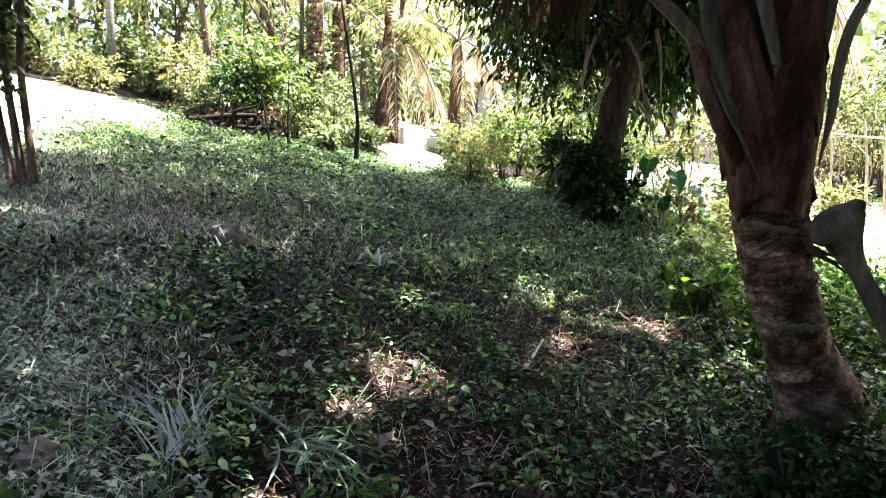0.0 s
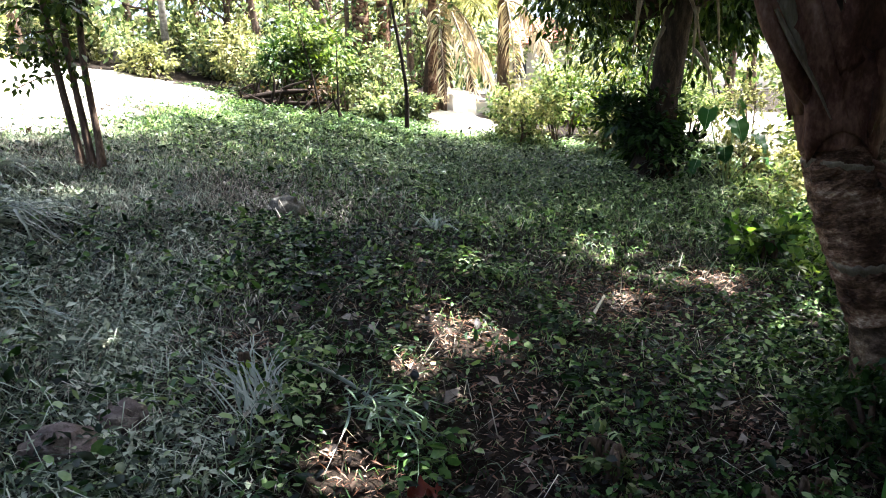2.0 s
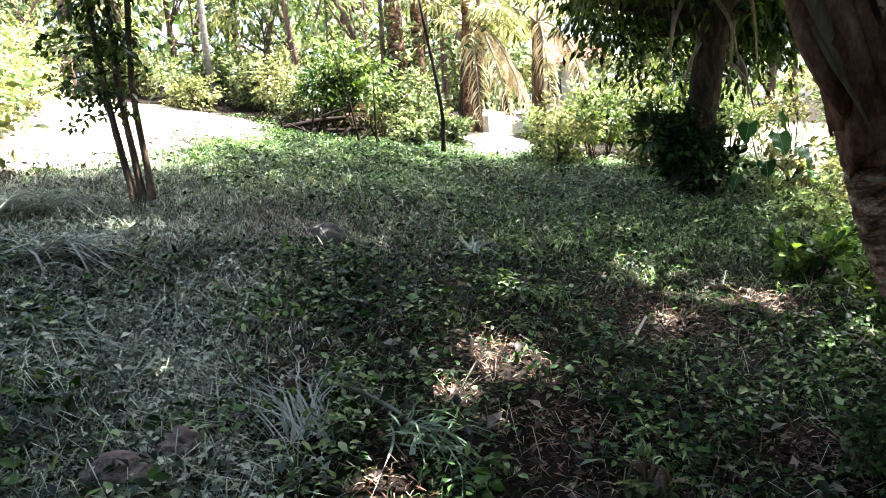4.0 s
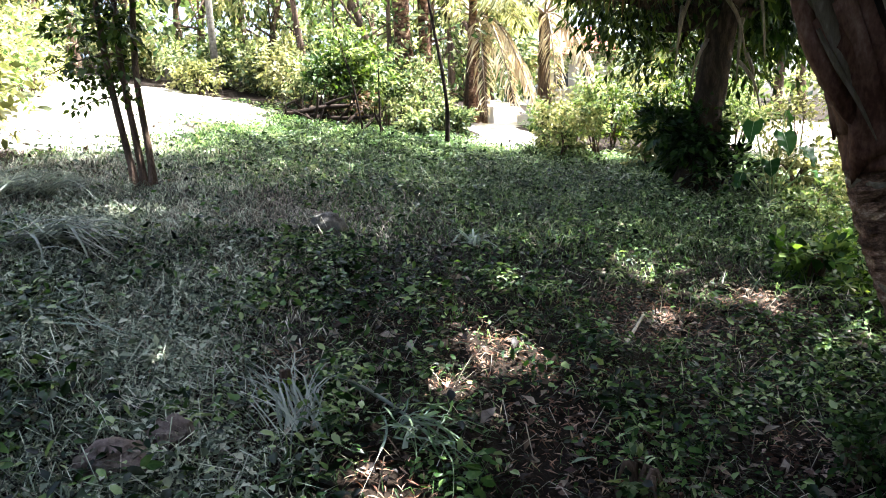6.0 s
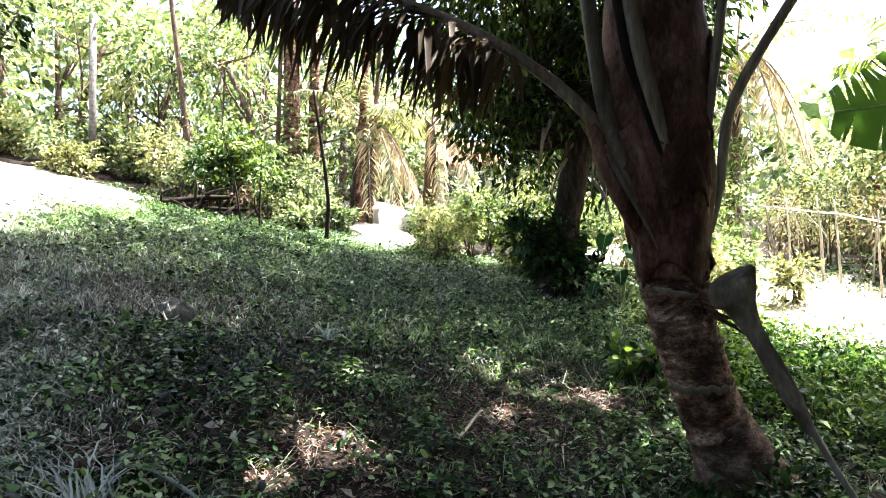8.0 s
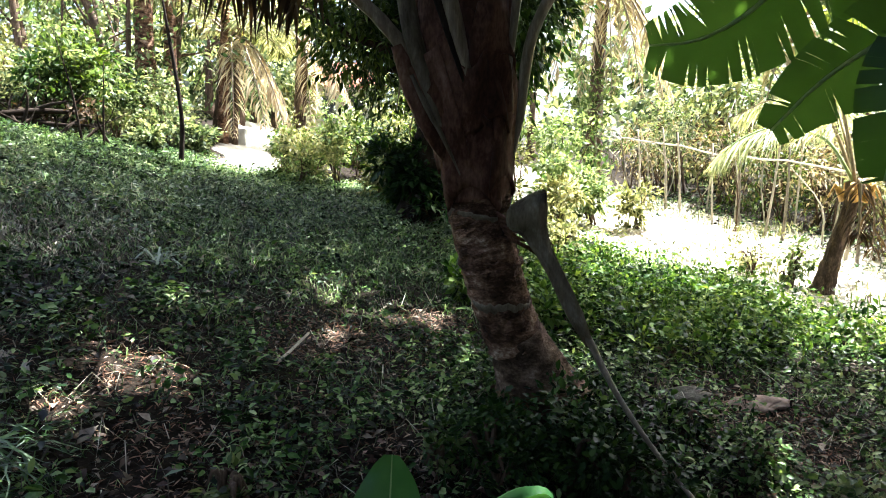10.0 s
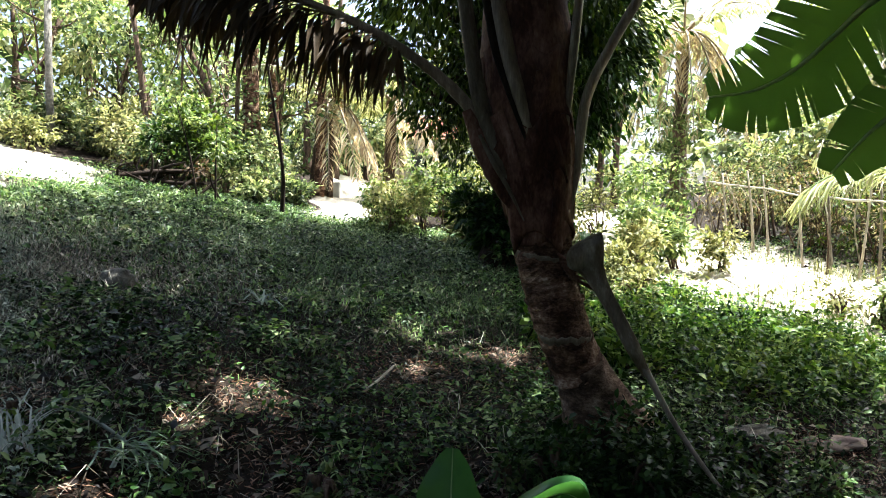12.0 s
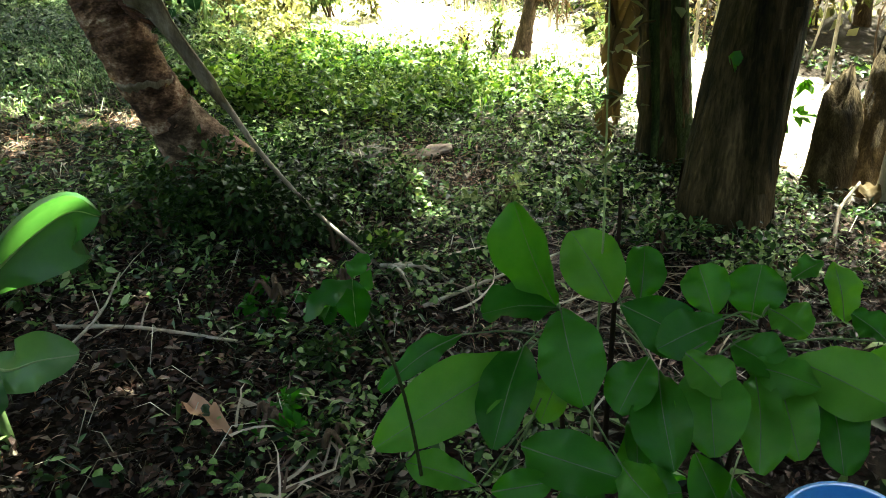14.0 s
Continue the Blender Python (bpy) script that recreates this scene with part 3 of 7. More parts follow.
def main_palm():
    base = Vector((1.80, 3.12, gz(1.80, 3.12)))
    palm = holder("palm_tree", base, "leaning palm with ringed brown trunk and fibrous leaf sheaths", "palm tree")
    r = np.random.default_rng(3)
    # foot: widened mass of roots
    pts = [(2.10, 3.28, -0.62), (2.03, 3.25, -0.36), (1.955, 3.21, -0.14), (1.885, 3.18, 0.02), (1.82, 3.15, 0.16), (1.762, 3.13, 0.29), (1.70, 3.12, 0.42)]
    line = smooth_line(pts, 4)
    v, f = tube(line, [x * (1 + 0.012 * math.sin(i * 1.9)) for i, x in enumerate(lerp_list([0.45, 0.37, 0.305, 0.25, 0.205, 0.168, 0.142], len(line)))], 28, 0.045, 4)
    hang("root_foot", raw_mesh("root_foot", v, f, M["palmroot"], True), palm, "swollen grey root foot of the palm")
    # ringed trunk
    pts = [(1.715, 3.125, 0.36), (1.615, 3.11, 0.62), (1.545, 3.10, 0.85), (1.503, 3.10, 1.05), (1.488, 3.10, 1.22)]
    line = smooth_line(pts, 12)
    rad = []
    for i, base_r in enumerate(lerp_list([0.146, 0.144, 0.150, 0.156, 0.163], len(line))):
        rad.append(base_r * (1 + (0.025 if i % 5 == 0 else 0.014 * math.sin(i * 2.3))))
    v, f = tube(line, rad, 28, 0.035, 5, True, 1.0, 0.012)
    trunk = hang("trunk", raw_mesh("trunk", v, f, M["palmbark"], False), palm, "brown trunk with rough ring scars")
    # old leaf scars: low collars with torn, paler lips
    for k, z in enumerate((0.60, 0.79, 0.93, 1.045)):
        x = np.interp(z, [0.36, 0.62, 0.85, 1.05, 1.22], [1.715, 1.615, 1.545, 1.503, 1.488])
        rr = np.interp(z, [0.36, 0.62, 0.85, 1.05, 1.22], [0.146, 0.144, 0.150, 0.156, 0.163])
        V, F = [], []
        n = 40
        for q in range(n):
            a = 2 * math.pi * q / n
            zz = z + 0.012 * math.sin(a + k * 2.1) + 0.006 * math.sin(3 * a + k) + 0.005 * r.normal()
            lip = 0.004 + 0.010 * max(0.0, math.sin(2 * a + k * 1.7)) + 0.004 * r.random()
            for rad, dz in ((rr - 0.012, -0.034), (rr + 0.002, -0.020), (rr + lip, 0.0), (rr + lip * 0.7, 0.007 + 0.006 * r.random()), (rr - 0.012, 0.010)):
                V.append((x + math.cos(a) * rad, 3.105 + math.sin(a) * rad, zz + dz))
        for q in range(n):
            for w in range(4):
                c0, c1 = q * 5 + w, ((q + 1) % n) * 5 + w
                F.append((c0, c1, c1 + 1, c0 + 1))
        hang("ring_scar", raw_mesh("ring_scar", V, F, M["palmbark" if k % 3 else "stubwood"], True), trunk)
    # smooth upper column wrapped in sheaths
    pts = [(1.493, 3.10, 1.10), (1.48, 3.10, 1.28), (1.447, 3.10, 1.50), (1.41, 3.10, 1.78), (1.405, 3.11, 2.1), (1.40, 3.12, 2.5), (1.40, 3.13, 2.9)]
    line = smooth_line(pts, 6)
    v, f = tube(line, lerp_list([0.163, 0.178, 0.212, 0.24, 0.25, 0.22, 0.14], len(line)), 26, 0.04, 6)
    hang("crown_shaft", raw_mesh("crown_shaft", v, f, M["sheath"], True), palm, "brown fibrous crown shaft")

    def sheath(a0, span, z0, z1, r0, r1, lift, seed):
        """A fibrous flap wrapped round part of the shaft."""
        rr = np.random.default_rng(seed)
        V, F = [], []
        nu, nv = 16, 10
        for j in range(nv):
            t = j / (nv - 1)
            z = z0 + (z1 - z0) * t
            cx = np.interp(z, [1.1, 1.5, 1.8, 2.5], [1.505, 1.455, 1.42, 1.40])
            w = span * (1 - 0.45 * t)
            for i in range(nu):
                u = i / (nu - 1) - 0.5
                a = a0 + u * w
                rad = r0 + (r1 - r0) * t + lift * t * t + 0.016 * math.sin(5 * u + 3 * t + seed) + 0.007 * math.sin(9 * u - 5 * t) + 0.003 * rr.normal()
                V.append((cx + math.cos(a) * rad, 3.10 + math.sin(a) * rad, z + 0.05 * math.sin(6 * u + seed) - 0.16 * u * u))
        for j in range(nv - 1):
            for i in range(nu - 1):
                a = j * nu + i
                F.append((a, a + 1, a + nu + 1, a + nu))
        me = raw_mesh("leaf_sheath", V, F, M["sheath"], True)
        ob = hang("leaf_sheath", me, palm)
        md = ob.modifiers.new("thick", 'SOLIDIFY')
        md.thickness = 0.012
    for k, (a0, span, z0, z1, r0, r1, lift) in enumerate([(-1.5, 1.3, 1.45, 1.75, 0.215, 0.235, 0.015), (-1.1, 1.6, 1.72, 2.05, 0.235, 0.25, 0.01), (-1.9, 1.9, 1.12, 1.55, 0.175, 0.205, 0.02), (-0.7, 1.6, 1.18, 1.72, 0.178, 0.215, 0.02), (-2.7, 1.7, 1.22, 1.80, 0.18, 0.22, 0.05),
                                                      (-1.3, 1.5, 1.5, 2.1, 0.205, 0.235, 0.02), (-2.2, 1.4, 1.6, 2.3, 0.215, 0.235, 0.03), (-0.3, 1.4, 1.55, 2.2, 0.205, 0.225, 0.03),
                                                      (-1.7, 1.3, 1.9, 2.6, 0.23, 0.22, 0.02), (1.4, 2.4, 1.2, 2.2, 0.18, 0.24, 0.02), (3.0, 1.6, 1.3, 2.1, 0.19, 0.23, 0.03)]):
        sheath(a0, span, z0, z1, r0, r1, lift, k)

    def petiole(points, radii, label="", mat="petiole", flat=0.6):
        line = smooth_line(points, 6)
        v, f = tube(line, lerp_list(radii, len(line)), 10, 0.04, len(points), True, flat)
        hang("petiole", raw_mesh("petiole", v, f, M[mat], True), palm, label)
    # thick leaf stalks on the near face
    petiole([(1.455, 2.92, 1.50), (1.40, 2.885, 1.66), (1.335, 2.87, 1.86), (1.275, 2.88, 2.1), (1.2, 2.88, 2.5), (1.13, 2.85, 2.9)], [0.006, 0.034, 0.050, 0.056, 0.05, 0.045], "dark stalk with pale edge")
    petiole([(1.415, 2.905, 1.52), (1.365, 2.88, 1.68), (1.295, 2.868, 1.87), (1.225, 2.88, 2.1), (1.15, 2.88, 2.5)], [0.005, 0.026, 0.034, 0.04, 0.04], "", "darkbark")
    petiole([(1.30, 2.97, 1.40), (1.245, 2.95, 1.55), (1.185, 2.95, 1.72), (1.135, 2.96, 1.9), (1.09, 2.98, 2.2), (1.04, 3.0, 2.6)], [0.006, 0.040, 0.052, 0.052, 0.048, 0.045], "pale cut leaf stalk", "stubwood")
    petiole([(1.63, 2.97, 1.30), (1.655, 2.95, 1.50), (1.668, 2.94, 1.70), (1.70, 2.92, 1.88), (1.80, 2.87, 2.1), (1.98, 2.78, 2.42), (2.25, 2.65, 2.85)], [0.005, 0.028, 0.036, 0.036, 0.034, 0.032, 0.03], "long pale green leaf stalk")
    petiole([(1.59, 2.94, 1.62), (1.60, 2.92, 1.85), (1.62, 2.90, 2.1), (1.66, 2.85, 2.6)], [0.004, 0.024, 0.032, 0.03])
    petiole([(1.33, 3.02, 1.50), (1.24, 2.99, 1.62), (1.16, 2.98, 1.72)], [0.095, 0.095, 0.06], "torn brown leaf base", "sheath", 0.7)
    petiole([(1.40, 3.04, 1.22), (1.32, 3.02, 1.36), (1.24, 3.0, 1.50), (1.16, 2.99, 1.64), (1.09, 2.98, 1.80)], [0.03, 0.085, 0.10, 0.08, 0.05], "torn brown leaf base", "sheath", 0.55)
    petiole([(1.37, 2.92, 1.22), (1.29, 2.91, 1.38), (1.21, 2.91, 1.52), (1.14, 2.91, 1.66)], [0.004, 0.014, 0.017, 0.012], "pale torn sheath edge", "stubwood", 0.5)
    # drooping brown frond to the left, dry leaflets hanging
    frond(palm, [(1.30, 3.0, 1.58), (1.17, 2.99, 1.72), (0.98, 2.98, 1.93), (0.72, 2.96, 2.12), (0.42, 2.93, 2.27), (0.08, 2.9, 2.38), (-0.26, 2.87, 2.42), (-0.58, 2.84, 2.36)], 0.50, 110, M["brownfrond"], M["petiole"], (0.046, 0.010), 0.42, 1.1, 0.036, 11, label="dry frond with brown leaflets hanging down", ragged=0.38)
    # rising green fronds of the crown
    for k, az in enumerate([200, 245, 290, 335, 20, 62, 105, 150, 225, 312, 268, 178, 128, 85, 40, 2]):
        a = radians(az)
        ux, uy = math.sin(a), math.cos(a)
        el = 1.0 + 0.25 * (k % 3)
        pts = [(1.40 + ux * s * 1.0, 3.13 + uy * s * 1.0, 2.7 + el * 2.1 * s - 0.62 * s * s * el) for s in (0.05, 0.5, 1.0, 1.5, 2.0, 2.5)]
        frond(palm, pts, 0.8, 70, M["frond"], M["petiole"], (0.035, 0.006), 0.18, 0.35, 0.06, 20 + k, ragged=0.1, allow=sun_gaps)
    # torn stalk base with the bare rib that runs down to the soil: it came off the palm and leans on it
    leaf = holder("fallen_frond_rib", (2.54, 2.08, gz(2.54, 2.08)), "bare grey frond rib with broad base leaning on the palm", "palm frond")
    # broad torn base, a thick fibrous plate
    outline = [(1.60, 2.91, 1.07), (1.67, 2.88, 1.12), (1.75, 2.85, 1.16), (1.76, 2.85, 1.0), (1.79, 2.84, 0.9), (1.845, 2.82, 0.76), (1.985, 2.752, 0.44), (1.953, 2.765, 0.43), (1.80, 2.835, 0.73), (1.73, 2.86, 0.86), (1.68, 2.88, 0.93), (1.64, 2.90, 0.97), (1.60, 2.91, 0.98)]
    m = len(outline)
    thick = [min(1.0, 0.28 + max(0.0, z - 0.44) * 1.9) for x, y, z in outline]
    V = [(x, y - (0.035 - 0.02 * math.sin(k * 2.1)) * q, z) for k, ((x, y, z), q) in enumerate(zip(outline, thick))] + [(x, y + 0.045 * q, z) for (x, y, z), q in zip(outline, thick)]
    cx_, cz_ = sum(p[0] for p in outline) / m, sum(p[2] for p in outline) / m
    F = [(k, (k + 1) % m, m + (k + 1) % m, m + k) for k in range(m)]
    F += [(6, 7, 8, 5), (5, 8, 9, 4), (4, 9, 10, 3), (3, 10, 11, 2), (2, 11, 12, 1), (1, 12, 0)]
    F += [tuple(m + q for q in reversed(f)) for f in F[m:]]
    bm = bmesh.new()
    vs = [bm.verts.new(v) for v in V]
    for f in F:
        bm.faces.new([vs[q] for q in f])
    bmesh.ops.recalc_face_normals(bm, faces=bm.faces[:])
    bmesh.ops.bevel(bm, geom=[q for q in bm.edges if q.calc_face_angle(0) > 0.9], offset=0.008, segments=2, affect='EDGES')
    bmesh.ops.subdivide_edges(bm, edges=bm.edges[:], cuts=1, use_grid_fill=True, smooth=0.3)
    for v in bm.verts:
        v.co.y += 0.010 * noise.noise(v.co * 18) + 0.012 * math.sin(v.co.x * 60 + v.co.z * 8)
    me = bpy.data.meshes.new("stalk_base")
    bm.to_mesh(me)
    bm.free()
    me.materials.append(M["stubwood"])
    me.shade_smooth()
    hang("stalk_base", me, leaf, "broad dry stalk base, torn at the top")
    for k in range(7):
        a = Vector((1.63 + 0.012 * k, 2.93, 1.02 - 0.02 * k))
        v, f = tube(smooth_line([a + Vector((-0.09, 0.03, 0.03)), a + Vector((-0.02, -0.01, 0.02 * math.sin(k))), a + Vector((0.06, 0.0, 0.03 - 0.015 * k))], 3), lerp_list([0.012, 0.009, 0.004], 7), 5, 0.2, k)
        hang("fibre", raw_mesh("fibre", v, f, M["sheath"], True), leaf)
    line = smooth_line([(1.82, 2.838, 0.76), (1.888, 2.803, 0.62), (1.965, 2.76, 0.46), (2.055, 2.67, 0.258), (2.16, 2.55, 0.072), (2.285, 2.40, -0.108), (2.42, 2.24, -0.268), (2.54, 2.08, -0.40)], 6)
    v, f = tube(line, lerp_list([0.024, 0.023, 0.020, 0.016, 0.013, 0.012, 0.011, 0.009], len(line)), 8, 0.05, 10, True, 0.8)
    hang("rib", raw_mesh("rib", v, f, M["rib"], True), leaf, "weathered grey rib")
    for k, (dx, dy) in enumerate([(0.10, -0.22), (0.17, -0.20), (0.22, -0.12), (0.03, -0.22), (0.27, -0.17)]):
        a = Vector((2.50 + 0.01 * k, 2.14 - 0.02 * k, -0.345))
        b = a + Vector((dx, dy, -0.03))
        v, f = tube(smooth_line([a, (a + b) / 2 + Vector((0, 0, 0.03)), (b.x, b.y, gz(b.x, b.y) + 0.012)], 3), lerp_list([0.011, 0.009, 0.004], 7), 5, 0.1, k)
        hang("dry_leaflet", raw_mesh("dry_leaflet", v, f, M["palewood"], True), leaf, "pale split leaflet")


main_palm()


def young_palm():
    x, y = 5.96, 6.15
    z = gz(x, y)
    palm = holder("young_palm_tree", (x, y, z), "young coconut palm with short leaning trunk in the sun", "palm tree")
    line = smooth_line([(x - 0.12, y, z - 0.12), (x - 0.04, y, z + 0.12), (x + 0.04, y, z + 0.45), (x + 0.16, y, z + 0.85), (x + 0.22, y, z + 1.15)], 6)
    rad = [q * (1 + (0.09 if i % 3 == 0 else 0)) for i, q in enumerate(lerp_list([0.15, 0.105, 0.078, 0.07, 0.09], len(line)))]
    v, f = tube(line, rad, 14, 0.06, 2)
    hang("trunk", raw_mesh("trunk", v, f, M["bark"], False), palm)
    top = Vector((x + 0.22, y, z + 1.12))
    ends = [((-0.6, -0.3, 1.0), (-1.25, -0.5, 0.95)), ((-0.35, 0.35, 1.0), (-0.9, 0.9, 0.75)), ((0.45, -0.3, 0.9), (1.1, -0.7, 0.6)), ((0.7, 0.2, 0.7), (1.5, 0.4, 0.25)),
            ((0.1, 0.6, 0.95), (0.2, 1.4, 0.7)), ((0.12, -0.45, 0.95), (0.2, -1.0, 0.8))]
    for k, (m, e) in enumerate(ends):
        pts = [top, top + Vector(m) * 0.5 + Vector((0, 0, 0.12)), top + Vector(m), top + (Vector(m) + Vector(e)) / 2 + Vector((0, 0, 0.06)), top + Vector(e)]
        frond(palm, pts, 0.6, 60, M["palefrond"], M["petiole"], (0.028, 0.006), 0.22, 0.75, 0.02, 40 + k)
    frond(palm, [top, (5.825, 6.127, 1.571), (5.52, 6.20, 1.72), (5.251, 6.265, 1.74), (4.912, 6.364, 1.579), (4.721, 6.424, 1.332)], 0.60, 72, M["palefrond"], M["midrib"], (0.024, 0.006), 0.3, 0.5, 0.017, 48, forward=0.85, label="long pale frond bent down at its middle")
    for k, e in enumerate([(0.45, 0.2, -0.8), (-0.22, -0.35, -0.5)]):
        pts = [top, top + Vector((e[0] * 0.6, e[1] * 0.6, 0.05)), top + Vector((e[0] * 0.95, e[1] * 0.95, -0.35)), top + Vector(e)]
        frond(palm, pts, 0.35, 30, M["brownfrond"], M["petiole"], (0.026, 0.006), 0.22, 0.9, 0.03, 50 + k, label="dead brown frond")
    for k in range(5):
        a = k * 1.3
        p = top + Vector((math.cos(a) * 0.09, math.sin(a) * 0.09, -0.15))
        v, f = tube([p, p + Vector((math.cos(a) * 0.10, math.sin(a) * 0.10, 0.16)), p + Vector((math.cos(a) * 0.16, math.sin(a) * 0.16, 0.02))], [0.05, 0.035, 0.01], 7, 0.1, k)
        hang("sheath", raw_mesh("sheath", v, f, M["leafbase"], True), palm, "yellow-orange leaf base")


young_palm()


def far_palm(x, y, h, seed, green="yellow", dry=3, size=2.3, lean=0.3, label="tall coconut palm with dry fronds hanging down", az0=0, low=False, dry_az=None):
    z = gz(x, y)
    palm = holder("coconut_palm", (x, y, z), label, "palm tree", "background palms")
    top = Vector((x + lean, y, z + h))
    line = smooth_line([(x, y, z - 0.1), (x + lean * 0.2, y, z + h * 0.4), (x + lean * 0.6, y, z + h * 0.75), top], 6)
    v, f = tube(line, [q * (1 + (0.06 if i % 2 else 0)) for i, q in enumerate(lerp_list([0.22, 0.15, 0.13, 0.16], len(line)))], 10, 0.06, seed)
    hang("trunk", raw_mesh("trunk", v, f, M["bark"], False), palm)
    n = 9
    for k in range(n + dry):
        a = az0 + 2 * math.pi * k / n + seed
        is_dry = k >= n
        if is_dry and dry_az is not None:
            a = dry_az[k - n]
        d = Vector((math.cos(a), math.sin(a), 0))
        up = 0.15 if is_dry else 0.5 + 0.5 * ((k * 7) % 3) / 2
        drop = 1.15 if is_dry else 0.55
        pts = [top + d * (size * s * (0.62 if is_dry else 0.9)) + Vector((0, 0, size * (up * s - drop * s * s))) for s in (0.0, 0.25, 0.5, 0.75, 1.0)]
        frond(palm, pts, 0.62, 46, M["dryfrond"] if is_dry else M[green], M["petiole"], (0.035, 0.008), 0.16, 0.9 if is_dry else 0.5, 0.05, seed * 20 + k, label="dry straw-coloured frond" if is_dry else "")
    return palm


# ---- broadleaf trees and bushes ----


def crown_leaves(centres, radii, count, size, r, flat=0.75, shape=0.45, droop=0.25, fine=False):
    """Leaves clustered round twig ends inside lobes, so that the outline is uneven and has gaps."""
    centres, radii = np.asarray(centres, float), np.asarray(radii, float)
    w = radii ** 2
    lobe = r.choice(len(centres), size=max(6, count // 14), p=w / w.sum())
    twig = centres[lobe] + rand_dirs(len(lobe), flat, r) * (radii[lobe] * (0.35 + 0.75 * r.random(len(lobe)) ** 0.6))[:, None]
    tid = r.integers(0, len(twig), count)
    spread = np.median(radii) * 0.22
    pos = twig[tid] + r.normal(size=(count, 3)) * spread * np.array([1, 1, 0.7])
    axis = unit(pos - centres[lobe[tid]] + r.normal(size=(count, 3)) * 0.5 * np.median(radii)) - np.array([0, 0, droop])
    up = np.array([[0, 0, 1.0]]) + r.normal(size=(count, 3)) * 0.45
    ln = size * (0.65 + 0.7 * r.random(count))
    return leaf_arrays(pos, axis, up, ln, ln * shape, 0.15, 0.12, fine), twig


def broad_tree(name, x, y, trunk_pts, trunk_r, lobes, count, leaf, mat, bark, label, category="tree", seed=1, group="", limbs=True, shape=0.45, droop=0.25, flat=0.75, min_z=None, keep=None):
    r = np.random.default_rng(seed)
    z = gz(x, y)
    tree = holder(name, (x, y, z), label, category, group)
    line = smooth_line(trunk_pts, 6)
    v, f = tube(line, lerp_list(trunk_r, len(line)), 14, 0.08, seed)
    hang("trunk", raw_mesh("trunk", v, f, M[bark], True), tree)
    cs, rs = [q[:3] for q in lobes], [q[3] for q in lobes]
    (V, T), twigs = crown_leaves(cs, rs, count, leaf, r, flat, shape, droop)
    if min_z is not None or keep is not None:
        base = V.reshape(-1, 5, 3)[:, 2]
        ok = np.ones(len(base), bool)
        if min_z is not None:
            ok &= base[:, 2] > min_z
        if keep is not None:
            ok &= keep(base)
        V = V.reshape(-1, 5, 3)[ok].reshape(-1, 3)
        T = (np.array([[0, 2, 1], [0, 3, 2], [1, 2, 4], [2, 3, 4]])[None] + (np.arange(ok.sum()) * 5)[:, None, None]).reshape(-1, 3)
    hang("crown", array_mesh("crown", V, T, M[mat]), tree)
    if limbs:
        tip = Vector(trunk_pts[-1])
        for k, c in enumerate(cs):
            a = Vector(trunk_pts[-1 - (k % 2)])
            c = Vector(c)
            m = (a + c) / 2 + Vector((r.normal() * 0.12, r.normal() * 0.12, -0.1))
            v, f = tube(smooth_line([a, m, c], 4), lerp_list([trunk_r[-1] * 0.7, trunk_r[-1] * 0.4, trunk_r[-1] * 0.12], 9), 6, 0.1, k)
            hang("limb", raw_mesh("limb", v, f, M[bark], True), tree)
    return tree


def bush(x, y, w, h, count, leaf, mat, label, seed, name="bush", group="", shape=0.5, stems=5, category="bush", droop=0.1):
    r = np.random.default_rng(seed)
    z = gz(x, y)
    b = holder(name, (x, y, z), label, category, group)
    lobes, rad = [], []
    for k in range(7):
        a = r.random() * 6.28
        q = r.random() ** 0.5 * w * 0.35
        hz = h * (0.25 + 0.6 * r.random()) * (1 - 0.4 * q / max(w, 0.01))
        lobes.append((x + math.cos(a) * q, y + math.sin(a) * q * 0.8, gz(x, y) + hz))
        rad.append(min(w * 0.3, h * 0.42))
    (V, T), tw = crown_leaves(lobes, rad, count, leaf, r, 0.9, shape, droop, y < 6)
    floor_z = ground_z(V[:, 0], V[:, 1]) + 0.02
    V[:, 2] = np.maximum(V[:, 2], floor_z)
    hang("foliage", array_mesh("foliage", V, T, M[mat]), b)
    for k in range(stems):
        c = Vector(lobes[k % len(lobes)])
        x0, y0 = x + r.normal() * w * 0.06, y + r.normal() * w * 0.06
        v, f = tube(smooth_line([(x0, y0, gz(x0, y0) - 0.03), Vector((x0, y0, gz(x0, y0))).lerp(c, 0.5) + Vector((0, 0, 0.1)), c], 3), lerp_list([0.018, 0.012, 0.005], 7), 5, 0.1, k)
        hang("stem", raw_mesh("stem", v, f, M["bark"], True), b)
    return b


